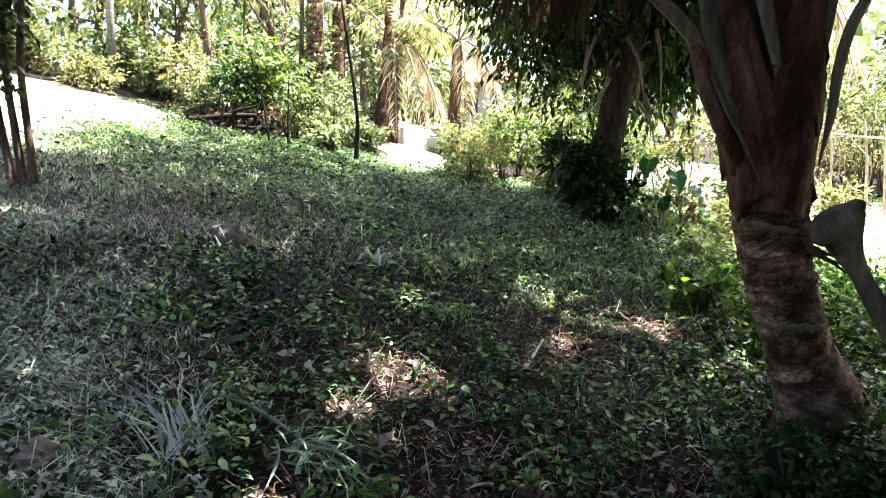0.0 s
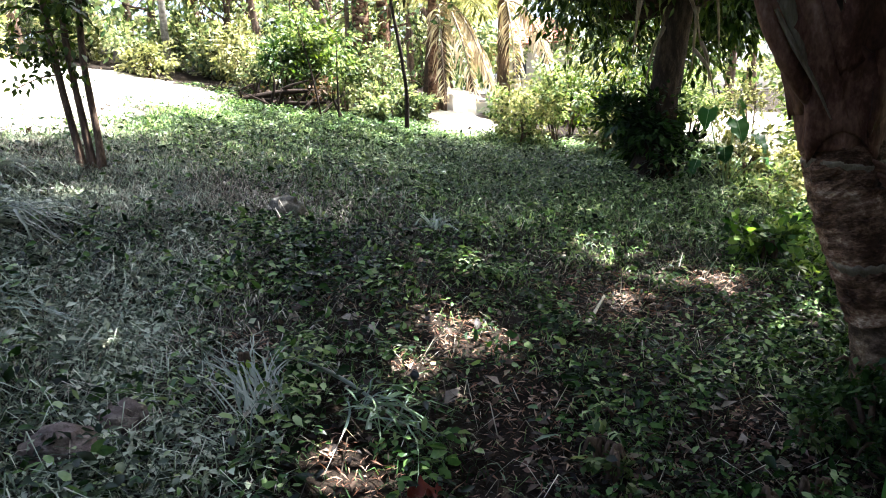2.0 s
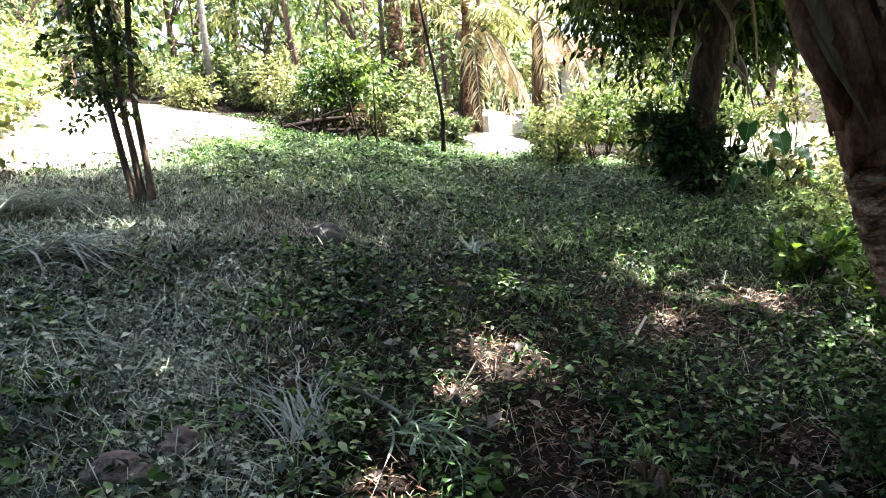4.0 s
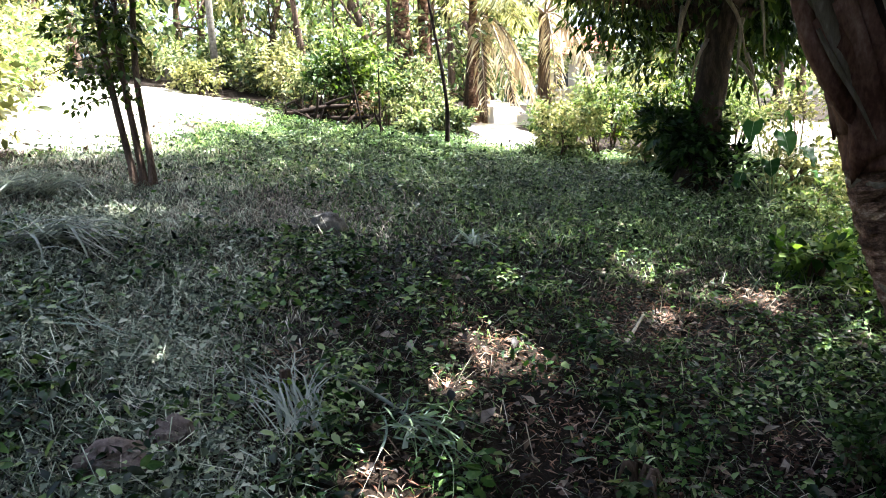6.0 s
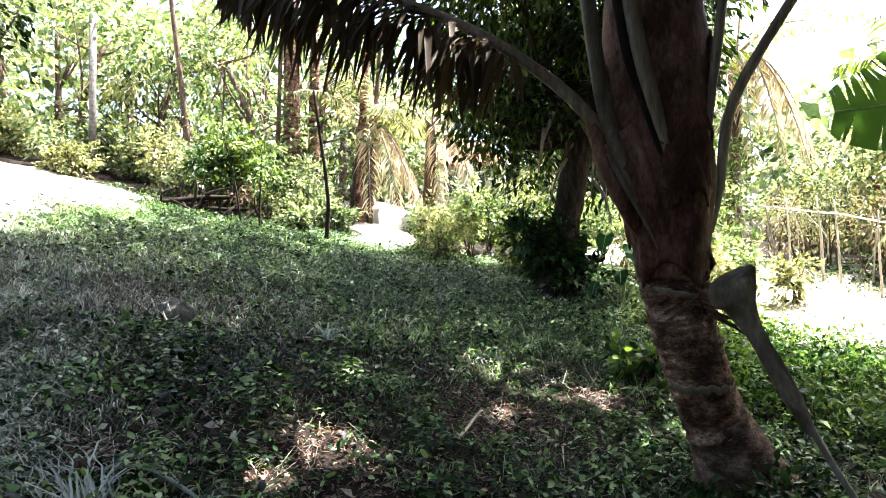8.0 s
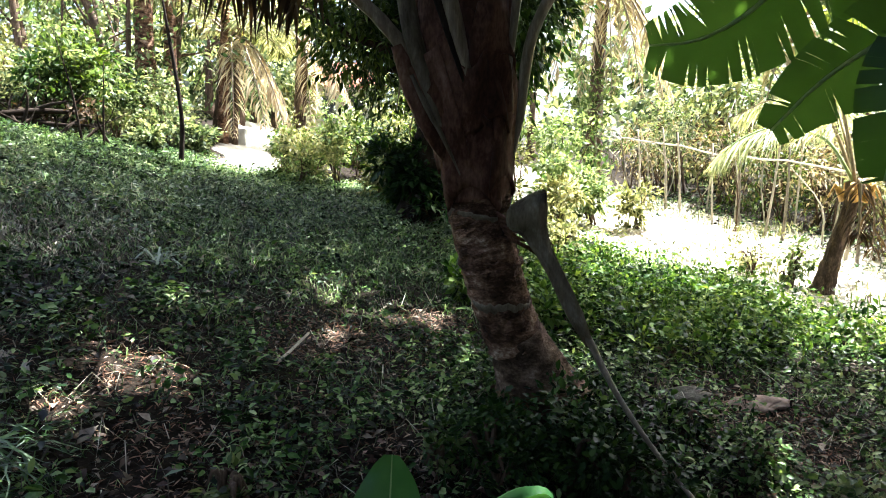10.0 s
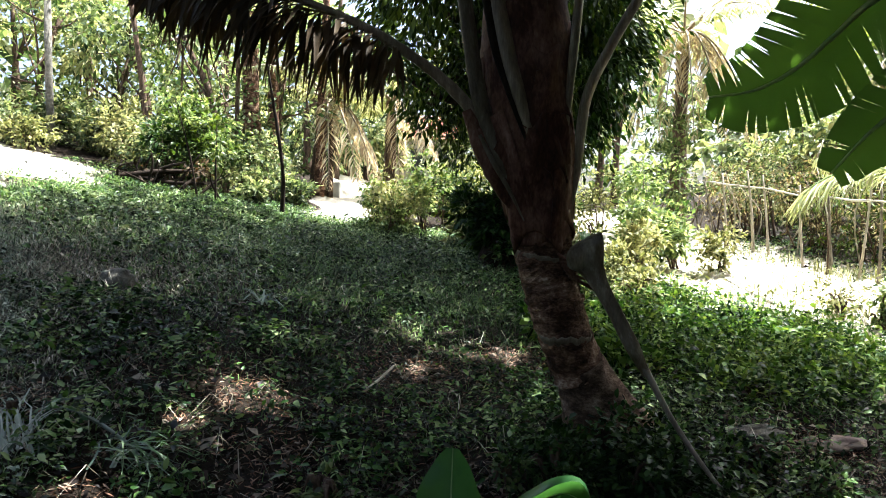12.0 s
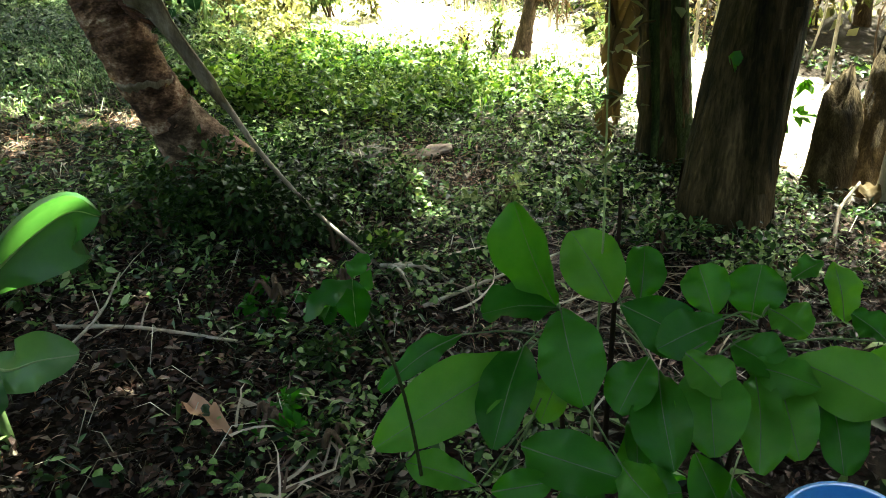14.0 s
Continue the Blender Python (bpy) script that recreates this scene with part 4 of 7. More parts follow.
# the old tree, its trunk coloured as shaded, with a heavy low crown
ot = (2.08, 8.95)
oz = gz(*ot)
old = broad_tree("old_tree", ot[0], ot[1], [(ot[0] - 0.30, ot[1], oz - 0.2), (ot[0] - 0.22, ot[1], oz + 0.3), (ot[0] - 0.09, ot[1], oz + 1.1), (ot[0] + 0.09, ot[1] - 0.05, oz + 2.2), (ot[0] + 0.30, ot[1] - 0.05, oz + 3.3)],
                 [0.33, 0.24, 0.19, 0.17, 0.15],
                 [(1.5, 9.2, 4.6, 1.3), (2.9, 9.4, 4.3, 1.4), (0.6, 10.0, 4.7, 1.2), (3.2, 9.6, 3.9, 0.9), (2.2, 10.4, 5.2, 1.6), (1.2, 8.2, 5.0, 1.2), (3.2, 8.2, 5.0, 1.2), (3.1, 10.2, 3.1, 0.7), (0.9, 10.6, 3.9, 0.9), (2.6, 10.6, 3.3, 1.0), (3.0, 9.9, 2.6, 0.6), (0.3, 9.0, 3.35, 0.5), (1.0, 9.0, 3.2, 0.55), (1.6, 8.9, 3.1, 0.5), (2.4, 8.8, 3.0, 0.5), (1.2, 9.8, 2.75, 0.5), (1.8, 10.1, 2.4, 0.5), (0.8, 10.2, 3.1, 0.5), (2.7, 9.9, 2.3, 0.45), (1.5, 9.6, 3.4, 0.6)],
                 24000, 0.15, "crown", "shadedbark", "old tree with bark coloured as shaded and a heavy low crown", seed=5, shape=0.34, droop=0.7)
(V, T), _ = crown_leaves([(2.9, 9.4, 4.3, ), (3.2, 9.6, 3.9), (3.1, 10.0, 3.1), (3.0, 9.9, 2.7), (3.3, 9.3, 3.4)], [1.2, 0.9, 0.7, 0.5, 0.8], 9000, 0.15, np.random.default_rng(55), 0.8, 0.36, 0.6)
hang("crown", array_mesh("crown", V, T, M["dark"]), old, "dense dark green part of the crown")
for k, (p, c) in enumerate([((ot[0] - 0.12, ot[1] - 0.14, oz + 1.9), 0.9), ((ot[0] + 0.26, ot[1] - 0.2, oz + 2.1), 1.0), ((ot[0] + 0.34, ot[1] - 0.1, oz + 1.7), 0.7), ((ot[0] + 0.05, ot[1] - 0.22, oz + 2.4), 1.1), ((ot[0] - 0.3, ot[1] - 0.25, oz + 2.5), 1.3), ((ot[0] - 0.42, ot[1] - 0.2, oz + 2.3), 0.8), ((ot[0] + 0.42, ot[1] - 0.2, oz + 2.5), 1.2), ((ot[0] + 0.2, ot[1] - 0.28, oz + 1.6), 0.8)]):
    p = Vector(p)
    v, f = tube(smooth_line([p, p + Vector((0.10 * (k % 4 - 1.5), -0.08, -0.3 * c)), p + Vector((0.16 * (k % 4 - 1.5), -0.06, -0.75 * c))], 4), lerp_list([0.03, 0.02, 0.006], 9), 5, 0.2, k)
    hang("hanging_strip", raw_mesh("hanging_strip", v, f, M["stubwood"], True), old, "peeling dry strip")
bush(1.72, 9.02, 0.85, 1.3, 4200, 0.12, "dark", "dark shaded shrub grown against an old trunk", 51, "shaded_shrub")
bush(2.0, 8.75, 0.9, 0.5, 700, 0.10, "cover", "low weeds round the foot of an old trunk", 52, "weed_clump")

# slim tree of three stems
tx, ty = -3.22, 4.92
tz = gz(tx, ty)
tri = holder("three_stemmed_tree", (tx, ty, tz), "small tree with three slender dark stems", "tree")
for k, (ax, bx, cx) in enumerate([(-0.07, -0.17, -0.22), (0.0, -0.08, -0.08), (0.07, 0.01, 0.07)]):
    line = smooth_line([(tx + ax * 0.7, ty + 0.03 * k, tz - 0.08), (tx + ax, ty + 0.03 * k, tz + 0.2), (tx + bx, ty + 0.05 * k, tz + 1.0), (tx + cx, ty + 0.08 * k, tz + 2.0), (tx + cx * 1.4, ty + 0.1 * k, tz + 3.0)], 5)
    v, f = tube(line, lerp_list([0.055, 0.030, 0.025, 0.022, 0.016], len(line)), 9, 0.08, 60 + k)
    hang("trunk", raw_mesh("trunk", v, f, M["bark"], True), tri)
r6 = np.random.default_rng(61)
(V, T), _ = crown_leaves([(tx - 0.12, ty, tz + 1.75), (tx - 0.25, ty + 0.1, tz + 2.1), (tx + 0.1, ty, tz + 2.15), (tx - 0.38, ty, tz + 1.25), (tx - 0.1, ty, tz + 1.4), (tx - 0.1, ty + 0.1, tz + 2.7), (tx + 0.2, ty, tz + 2.8), (tx - 0.3, ty, tz + 3.0), (tx - 0.55, ty, tz + 1.02), (tx + 0.05, ty - 0.1, tz + 1.75), (tx - 0.2, ty - 0.1, tz + 1.6), (tx - 0.08, ty, tz + 1.22), (tx - 0.28, ty, tz + 1.3), (tx + 0.06, ty, tz + 1.35), (tx - 0.1, ty, tz + 1.0), (tx + 0.02, ty, tz + 0.88), (tx - 0.27, ty, tz + 0.95), (tx - 0.38, ty, tz + 0.8)], [0.30, 0.34, 0.34, 0.24, 0.24, 0.5, 0.5, 0.5, 0.16, 0.26, 0.24, 0.24, 0.24, 0.22, 0.19, 0.13, 0.16, 0.12], 3400, 0.074, r6, 0.8, 0.5, 0.3)
hang("crown", array_mesh("crown", V, T, M["crown"]), tri)
for k, (dx, dz) in enumerate([(-0.62, 0.95), (-0.5, 0.62), (-0.35, 1.15)]):
    v, f = tube(smooth_line([(tx - 0.1, ty, tz + dz + 0.15), (tx - 0.1 + dx * 0.5, ty, tz + dz + 0.12), (tx - 0.1 + dx, ty - 0.05, tz + dz)], 3), lerp_list([0.008, 0.006, 0.003], 7), 5, 0.1, k)
    hang("twig", raw_mesh("twig", v, f, M["bark"], True), tri)

# dark post-like sapling
px, py = -1.72, 11.1
pz = gz(px, py)
post = holder("bare_sapling", (px, py, pz), "thin dark leaning sapling trunk without leaves", "sapling")
line = smooth_line([(px + 0.0, py, pz - 0.08), (px + 0.04, py, pz + 0.6), (px - 0.02, py, pz + 1.3), (px - 0.12, py, pz + 2.0), (px - 0.2, py, pz + 2.6)], 5)
v, f = tube(line, lerp_list([0.048, 0.034, 0.029, 0.025, 0.016], len(line)), 8, 0.1, 70)
hang("trunk", raw_mesh("trunk", v, f, M["darkbark"], True), post)

# heap of cut branches by the clearing
hx, hy = -3.75, 11.2
heap = holder("branch_heap", (hx, hy, gz(hx, hy)), "heap of dark cut branches lying in the sun", "branch pile")
for k, (ax, ay, az, bx, by, bz, rr) in enumerate([(-0.75, -0.3, 0.05, 0.65, 0.2, 0.45, 0.06), (-0.6, 0.0, 0.1, 0.7, -0.1, 0.28, 0.05), (-0.5, 0.3, 0.05, 0.5, -0.4, 0.6, 0.04), (-0.9, -0.2, 0.04, 0.2, 0.1, 0.12, 0.045), (0.1, 0.2, 0.0, 0.6, 0.0, 0.75, 0.035), (-0.3, -0.3, 0.0, 0.1, 0.2, 0.55, 0.03), (0.3, -0.3, 0.0, 0.55, 0.1, 0.35, 0.035)]):
    a = Vector((hx + ax, hy + ay, gz(hx + ax, hy + ay) + az))
    b = Vector((hx + bx, hy + by, gz(hx + bx, hy + by) + bz))
    v, f = tube(smooth_line([a, (a + b) / 2 + Vector((0, 0, 0.05 * (-1) ** k)), b], 4), lerp_list([rr, rr * 0.8, rr * 0.4], 9), 7, 0.12, k)
    hang("branch", raw_mesh("branch", v, f, M["darkbark"], True), heap)
rh = np.random.default_rng(75)
for k in range(26):
    a = Vector((hx + rh.normal() * 0.45, hy + rh.normal() * 0.25, 0))
    a.z = gz(a.x, a.y) + 0.02
    b = a + Vector((rh.normal() * 0.55, rh.normal() * 0.3, 0.1 + 0.55 * rh.random()))
    rr = 0.010 + 0.022 * rh.random()
    v, f = tube(smooth_line([a, (a + b) / 2 + Vector((rh.normal() * 0.06, 0, rh.normal() * 0.06)), b], 4), lerp_list([rr, rr * 0.7, rr * 0.25], 9), 6, 0.15, k)
    hang("branch", raw_mesh("branch", v, f, M["darkbark"], True), heap)
(V, T), _ = crown_leaves([(hx, hy, gz(hx, hy) + 0.25), (hx + 0.4, hy, gz(hx, hy) + 0.35), (hx - 0.5, hy, gz(hx, hy) + 0.15)], [0.35, 0.35, 0.25], 160, 0.09, rh, 0.6, 0.45, 0.4)
hang("dead_leaves", array_mesh("dead_leaves", V, T, M["brownfrond"]), heap, "withered brown leaves")
bush(-3.55, 11.95, 1.3, 1.8, 2200, 0.11, "crown", "leafy shrub behind a heap of branches", 71, "shrub")
for k, (x, y, h, lx) in enumerate([(-3.02, 10.7, 1.7, -0.35), (-2.8, 10.9, 1.3, 0.05)]):
    s = holder("sapling", (x, y, gz(x, y)), "thin bent sapling with few leaves", "sapling", "saplings by the heap")
    v, f = tube(smooth_line([(x, y, gz(x, y) - 0.05), (x + lx * 0.4, y, gz(x, y) + h * 0.5), (x + lx, y, gz(x, y) + h)], 5), lerp_list([0.022, 0.016, 0.006], 11), 6, 0.1, k)
    hang("trunk", raw_mesh("trunk", v, f, M["darkbark"], True), s)
    (V, T), _ = crown_leaves([(x + lx, y, gz(x, y) + h), (x + lx * 0.7, y, gz(x, y) + h * 0.75)], [0.3, 0.25], 160, 0.10, np.random.default_rng(73 + k), 0.9, 0.45, 0.2)
    hang("crown", array_mesh("crown", V, T, M["bush"]), s)

# sunlit bushes of the middle distance; the yellow ones have sun put into their colour
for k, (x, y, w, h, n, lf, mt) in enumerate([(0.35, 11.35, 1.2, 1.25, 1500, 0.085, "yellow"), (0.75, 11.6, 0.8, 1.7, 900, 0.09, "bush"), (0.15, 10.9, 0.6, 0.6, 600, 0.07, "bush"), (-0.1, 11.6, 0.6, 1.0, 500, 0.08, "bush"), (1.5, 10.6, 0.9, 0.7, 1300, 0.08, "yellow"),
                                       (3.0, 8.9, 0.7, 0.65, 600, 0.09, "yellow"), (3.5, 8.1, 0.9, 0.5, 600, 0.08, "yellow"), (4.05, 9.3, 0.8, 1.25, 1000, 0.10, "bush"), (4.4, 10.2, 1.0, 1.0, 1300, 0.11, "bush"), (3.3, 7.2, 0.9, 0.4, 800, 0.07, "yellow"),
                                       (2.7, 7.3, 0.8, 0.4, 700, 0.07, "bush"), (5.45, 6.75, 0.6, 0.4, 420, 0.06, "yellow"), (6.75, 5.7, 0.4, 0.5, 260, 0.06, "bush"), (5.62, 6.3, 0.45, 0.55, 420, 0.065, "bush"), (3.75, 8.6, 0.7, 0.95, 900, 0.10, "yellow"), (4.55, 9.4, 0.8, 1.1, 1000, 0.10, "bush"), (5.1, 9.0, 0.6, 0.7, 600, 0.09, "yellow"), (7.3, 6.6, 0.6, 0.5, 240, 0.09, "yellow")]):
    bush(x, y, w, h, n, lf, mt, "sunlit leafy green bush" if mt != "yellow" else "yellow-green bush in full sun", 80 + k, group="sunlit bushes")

# big heart-shaped leaves beside the old trunk


def big_leaf(length, width, nu=14, nv=7, curl=0.25, fold=0.2, wave=0.03, shape="oval", seed=0, tears=0):
    """A single large leaf blade along +x from the origin, z up: vertices and faces."""
    r = np.random.default_rng(seed)
    V, F = [], []
    cut = set()
    for _ in range(tears):
        cut.add((int(r.integers(2, nu - 2)), int(r.integers(0, 2))))
    ph = r.random() * 6
    for i in range(nu):
        t = i / (nu - 1)
        if shape == "heart":
            w = width * (math.sin(math.pi * min(1, t * 0.92 + 0.08) ** 0.62)) ** 0.8
        elif shape == "paddle":
            w = width * (0.14 + 0.86 * math.sin(min(1.0, t * 1.9) * math.pi / 2) ** 1.2) * max(0.0, 1 - t ** 5) ** 0.65
        elif shape == "long":
            w = width * min(1, (t * 7 + 0.15)) * (1 - t ** 5) ** 0.8
        else:
            w = width * (math.sin(math.pi * (0.04 + 0.93 * t ** 0.85))) ** 0.75
        for j in range(nv):
            u = 2 * j / (nv - 1) - 1
            back = -0.10 * length * abs(u) ** 1.5 * (1 - t) if shape == "heart" else 0.05 * length * abs(u) * (1 - t)
            x = length * t + back
            y = u * w / 2
            z = -curl * length * t * t + fold * abs(y) + wave * math.sin(5 * t * 3.1 + ph) * abs(u) ** 1.3 + wave * 0.5 * math.sin(9 * t * 3.1 + ph * 2 + u)
            V.append((x, y, z))
    for i in range(nu - 1):
        for j in range(nv - 1):
            side = 0 if j < (nv - 1) / 2 else 1
            a = i * nv + j
            F.append((a, a + nv, a + nv + 1, a + 1))
    mid = [V[i * nv + nv // 2] for i in range(nu)]
    return V, F, mid


def place(V, base, direction, up=(0, 0, 1), twist=0.0):
    d = Vector(direction).normalized()
    s = Vector(up).cross(d).normalized()
    n = d.cross(s)
    if twist:
        s, n = s * math.cos(twist) + n * math.sin(twist), n * math.cos(twist) - s * math.sin(twist)
    b = Vector(base)
    return [b + d * v[0] + s * v[1] + n * v[2] for v in V]


def leaf_part(parent, base, direction, length, width, mat, shape="oval", curl=0.25, fold=0.2, wave=0.02, seed=0, twist=0.0, label="", name="leaf", rib=0.006, nu=14, nv=7, ribmat="midrib"):
    V, F, mid = big_leaf(length, width, nu, nv, curl, fold, wave, shape, seed)
    W = place(V, base, direction, (0, 0, 1), twist)
    ob = hang(name, raw_mesh(name, W, F, M[mat], True), parent, label)
    if rib:
        n = Vector((0, 0, -0.002))
        v, f = tube([p + n for p in place(mid, base, direction, (0, 0, 1), twist)], lerp_list([rib, rib * 0.3], len(mid)), 5)
        hang("midrib", raw_mesh("midrib", v, f, M[ribmat], True), ob)
    return ob


def set_leaf(parent, mids, width, face, mat, fold=(0.2, 0.2), wave=0.012, seed=0, wide_at=0.6, blunt=0.5, rib=0.004, ribmat="midrib", nu=16, name="leaf", label=""):
    """A leaf blade on a curved midrib; its halves fold up from a plane that faces the given way."""
    r = np.random.default_rng(seed)
    line = smooth_line(mids, max(3, nu // (len(mids) - 1)))
    n = len(line)
    V, F, nv = [], [], 9
    ph = r.random() * 6
    for i, p in enumerate(line):
        t = i / (n - 1)
        d = (line[min(i + 1, n - 1)] - line[max(i - 1, 0)]).normalized()
        s_ = d.cross(Vector(face)).normalized()
        nrm = s_.cross(d)
        w = width * 0.5 * (math.sin(math.pi * min(1.0, t ** (math.log(0.5) / math.log(wide_at))) * 0.97 + 0.03)) ** blunt
        for j in range(nv):
            u = 2 * j / (nv - 1) - 1
            f = fold[0] if u < 0 else fold[1]
            au = abs(u)
            ruffle = wave * (math.sin(11 * t + ph + (2 if u < 0 else 0)) + 0.6 * math.sin(23 * t + ph * 2)) * au ** 2
            V.append(p + s_ * (u * w * math.cos(f * au)) + nrm * (au * w * math.sin(f) + ruffle))
    for i in range(n - 1):
        for j in range(nv - 1):
            a = i * nv + j
            F.append((a, a + nv, a + nv + 1, a + 1))
    ob = hang(name, raw_mesh(name, V, F, M[mat], True), parent, label)
    if rib:
        v, f = tube(line, lerp_list([rib, rib * 0.3], n), 6)
        hang("midrib", raw_mesh("midrib", v, f, M[ribmat], True), ob)
    return ob


def stalk(parent, a, b, r0, r1, mat="midrib", sag=0.04, name="stalk"):
    a, b = Vector(a), Vector(b)
    v, f = tube(smooth_line([a, (a + b) / 2 + Vector((0, 0, sag)), b], 4), lerp_list([r0, r1], 9), 6)
    return hang(name, raw_mesh(name, v, f, M[mat], True), parent)


# elephant-ear plant beside the old trunk
ex, ey = 2.62, 8.55
taro = holder("elephant_ear_plant", (ex, ey, gz(ex, ey)), "plant with large heart-shaped dark green leaves", "plant")
for k, (dx, dy, dz, ln) in enumerate([(-0.25, -0.25, 0.95, 0.42), (0.05, -0.3, 0.80, 0.45), (0.30, -0.2, 0.62, 0.40), (-0.1, -0.35, 0.5, 0.36), (0.2, 0.1, 1.05, 0.40), (0.42, -0.1, 0.35, 0.34), (-0.35, -0.15, 0.35, 0.3)]):
    tip = Vector((ex + dx, ey + dy, gz(ex, ey) + dz))
    stalk(taro, (ex + dx * 0.1, ey + dy * 0.1, gz(ex, ey) - 0.02), tip, 0.012, 0.007)
    leaf_part(taro, tip, (dx * 0.8, dy - 0.1, -0.45), ln * 0.68, ln * 0.55, "earleaf", "heart", 0.15, 0.15, 0.02, 90 + k, rib=0.005, nu=10)

# ---- banana clump ----


def banana_leaf(parent, points, halfw, mat="banana", seed=1, label="", face=(0, 0, 1), sag=0.3, rib_r=0.026, slits=0.5, cup=0.15, bare=0.10):
    """A long leaf on an arched rib; the wind has slit its blade from the edge towards the rib."""
    r = np.random.default_rng(seed)
    line = smooth_line(points, 8)
    n = len(line)
    v, f = tube(line, lerp_list([rib_r, rib_r * 0.7, rib_r * 0.25], n), 8, 0.03, seed)
    rib = hang("leaf_rib", raw_mesh("leaf_rib", v, f, M["midrib" if mat == "banana" else mat], True), parent, label)
    L = np.array([tuple(p) for p in line])
    ts = np.linspace(0, 1, n)
    length = float(np.linalg.norm(np.diff(L, axis=0), axis=1).sum())

    def at(t):
        return Vector([np.interp(t, ts, L[:, k]) for k in range(3)])
    for side in (0, 1):
        V, F = [], []
        t, open0 = bare, 1.0
        while t < 0.995:
            t1 = min(1.0, t + (0.03 + 0.16 * r.random() ** 1.6) / length)
            open1 = 0.15 + 0.55 * r.random() if r.random() < slits else 1.0
            drop = sag * (0.7 + 0.6 * r.random())
            trim = 1 - 0.03 * r.random()
            base_o, m, q = len(V), 4, 8
            for i in range(m):
                tt = t + (t1 - t) * i / (m - 1)
                p = at(tt)
                d = (at(min(1, tt + 0.02)) - at(max(0, tt - 0.02))).normalized()
                s = d.cross(Vector(face)).normalized() * (1 if side else -1)
                nrm = Vector(face).normalized()
                w = halfw * trim * (math.sin(math.pi * min(1.0, 0.10 + 0.87 * ((tt - bare + 0.1) / (1.1 - bare)) ** 0.8))) ** 0.5
                for j in range(q):
                    u = j / (q - 1)
                    gap = 0.0
                    if i == 0 and u > open0:
                        gap = 0.022 * (u - open0)
                    if i == m - 1 and u > open1:
                        gap = -0.022 * (u - open1)
                    V.append(p + s * (w * u) + d * (0.30 * u * w + gap) + nrm * (cup * w * u * (1 - u)) + Vector((0, 0, -drop * w * u * u)))
            for i in range(m - 1):
                for j in range(q - 1):
                    a = base_o + i * q + j
                    F.append((a, a + q, a + q + 1, a + 1))
            t, open0 = t1, open1
        hang("leaf_blade", raw_mesh("leaf_blade", V, F, M[mat], True), rib)
    return rib


def banana_stem(points, radii, mat, label, seed, name="banana_plant", strips=15):
    b = holder(name, (points[0][0], points[0][1], gz(points[0][0], points[0][1])), label, "banana plant" if name == "banana_plant" else "stump")
    line = smooth_line(points, 7)
    n = len(line)
    rad = lerp_list(radii, n)
    v, f = tube(line, rad, 44, 0.02, seed, True, 1.0, 0.045)
    hang("trunk", raw_mesh("trunk", v, f, M[mat], True), b)
    r = np.random.default_rng(seed)
    for k in range(strips):
        a0 = r.random() * 6.28
        i0, i1 = int(r.integers(0, n // 3)), int(r.integers(n // 2, n))
        V, F = [], []
        for i in range(i0, i1):
            for j in range(5):
                a = a0 + (j - 2) * 0.17 * (1 - 0.5 * (i - i0) / max(1, i1 - i0))
                rr = rad[i] + 0.008 + 0.012 * math.cos((j - 2) * 0.7) + 0.006 * r.normal()
                V.append(line[i] + Vector((math.cos(a) * rr, math.sin(a) * rr, 0)))
        for i in range(i1 - i0 - 1):
            for j in range(4):
                q = i * 5 + j
                F.append((q, q + 1, q + 6, q + 5))
        hang("sheath_strip", raw_mesh("sheath_strip", V, F, M["bananabark" if k % 2 else mat], True), b)
    return b


zA, zB, zS = gz(5.18, 2.95), gz(4.92, 2.12), gz(5.95, 2.15)
banA = banana_stem([(5.18, 2.95, zA - 0.1), (5.18, 2.98, zA + 0.4), (5.16, 3.05, zA + 1.1), (5.12, 3.08, zA + 1.9), (5.1, 3.05, zA + 2.6)], [0.235, 0.19, 0.17, 0.15, 0.10], "mossbark", "mossy green banana stem with torn leaves", 101)
banB = banana_stem([(4.92, 2.12, zB - 0.1), (4.95, 2.12, zB + 0.4), (5.05, 2.12, zB + 1.1), (5.16, 2.1, zB + 1.9), (5.2, 2.1, zB + 2.7)], [0.31, 0.27, 0.25, 0.21, 0.12], "bananabark", "thick banana stem with brown peeling sheaths", 102)


def split_stump(name, foot, tip, r0, r1, depth, mat, label, seed):
    """A leaning, flattened stub of fibrous wood with a jagged pointed top."""
    r = np.random.default_rng(seed)
    s = holder(name, (foot[0], foot[1], gz(foot[0], foot[1])), label, "stump", "split stumps")
    a, b = Vector((foot[0], foot[1], gz(foot[0], foot[1]) - 0.08)), Vector(tip)
    V, F = [], []
    n, m = 16, 14
    for i in range(m):
        t = i / (m - 1)
        c = a.lerp(b, t)
        for k in range(n):
            q = 2 * math.pi * k / n
            w = r0 + (r1 - r0) * t
            if t > 0.7:
                w *= 1 - 0.75 * ((t - 0.7) / 0.3) ** 1.4
            ridge = 1 + 0.10 * math.sin(5 * q + seed + t) + 0.09 * math.sin(8 * q - t) + 0.03 * r.normal()
            V.append(c + Vector((0.8, -0.6, 0)) * (math.cos(q) * w * ridge) + Vector((0.6, 0.8, 0)) * (math.sin(q) * w * depth * ridge) + Vector((0, 0, 0.03 * r.normal() * t)))
    for i in range(m - 1):
        for k in range(n):
            p, q = i * n + k, i * n + (k + 1) % n
            F.append((p, q, q + n, p + n))
    F += [tuple(range(n - 1, -1, -1)), tuple(range((m - 1) * n, m * n))]
    hang("stub", raw_mesh("stub", V, F, M[mat], True), s)


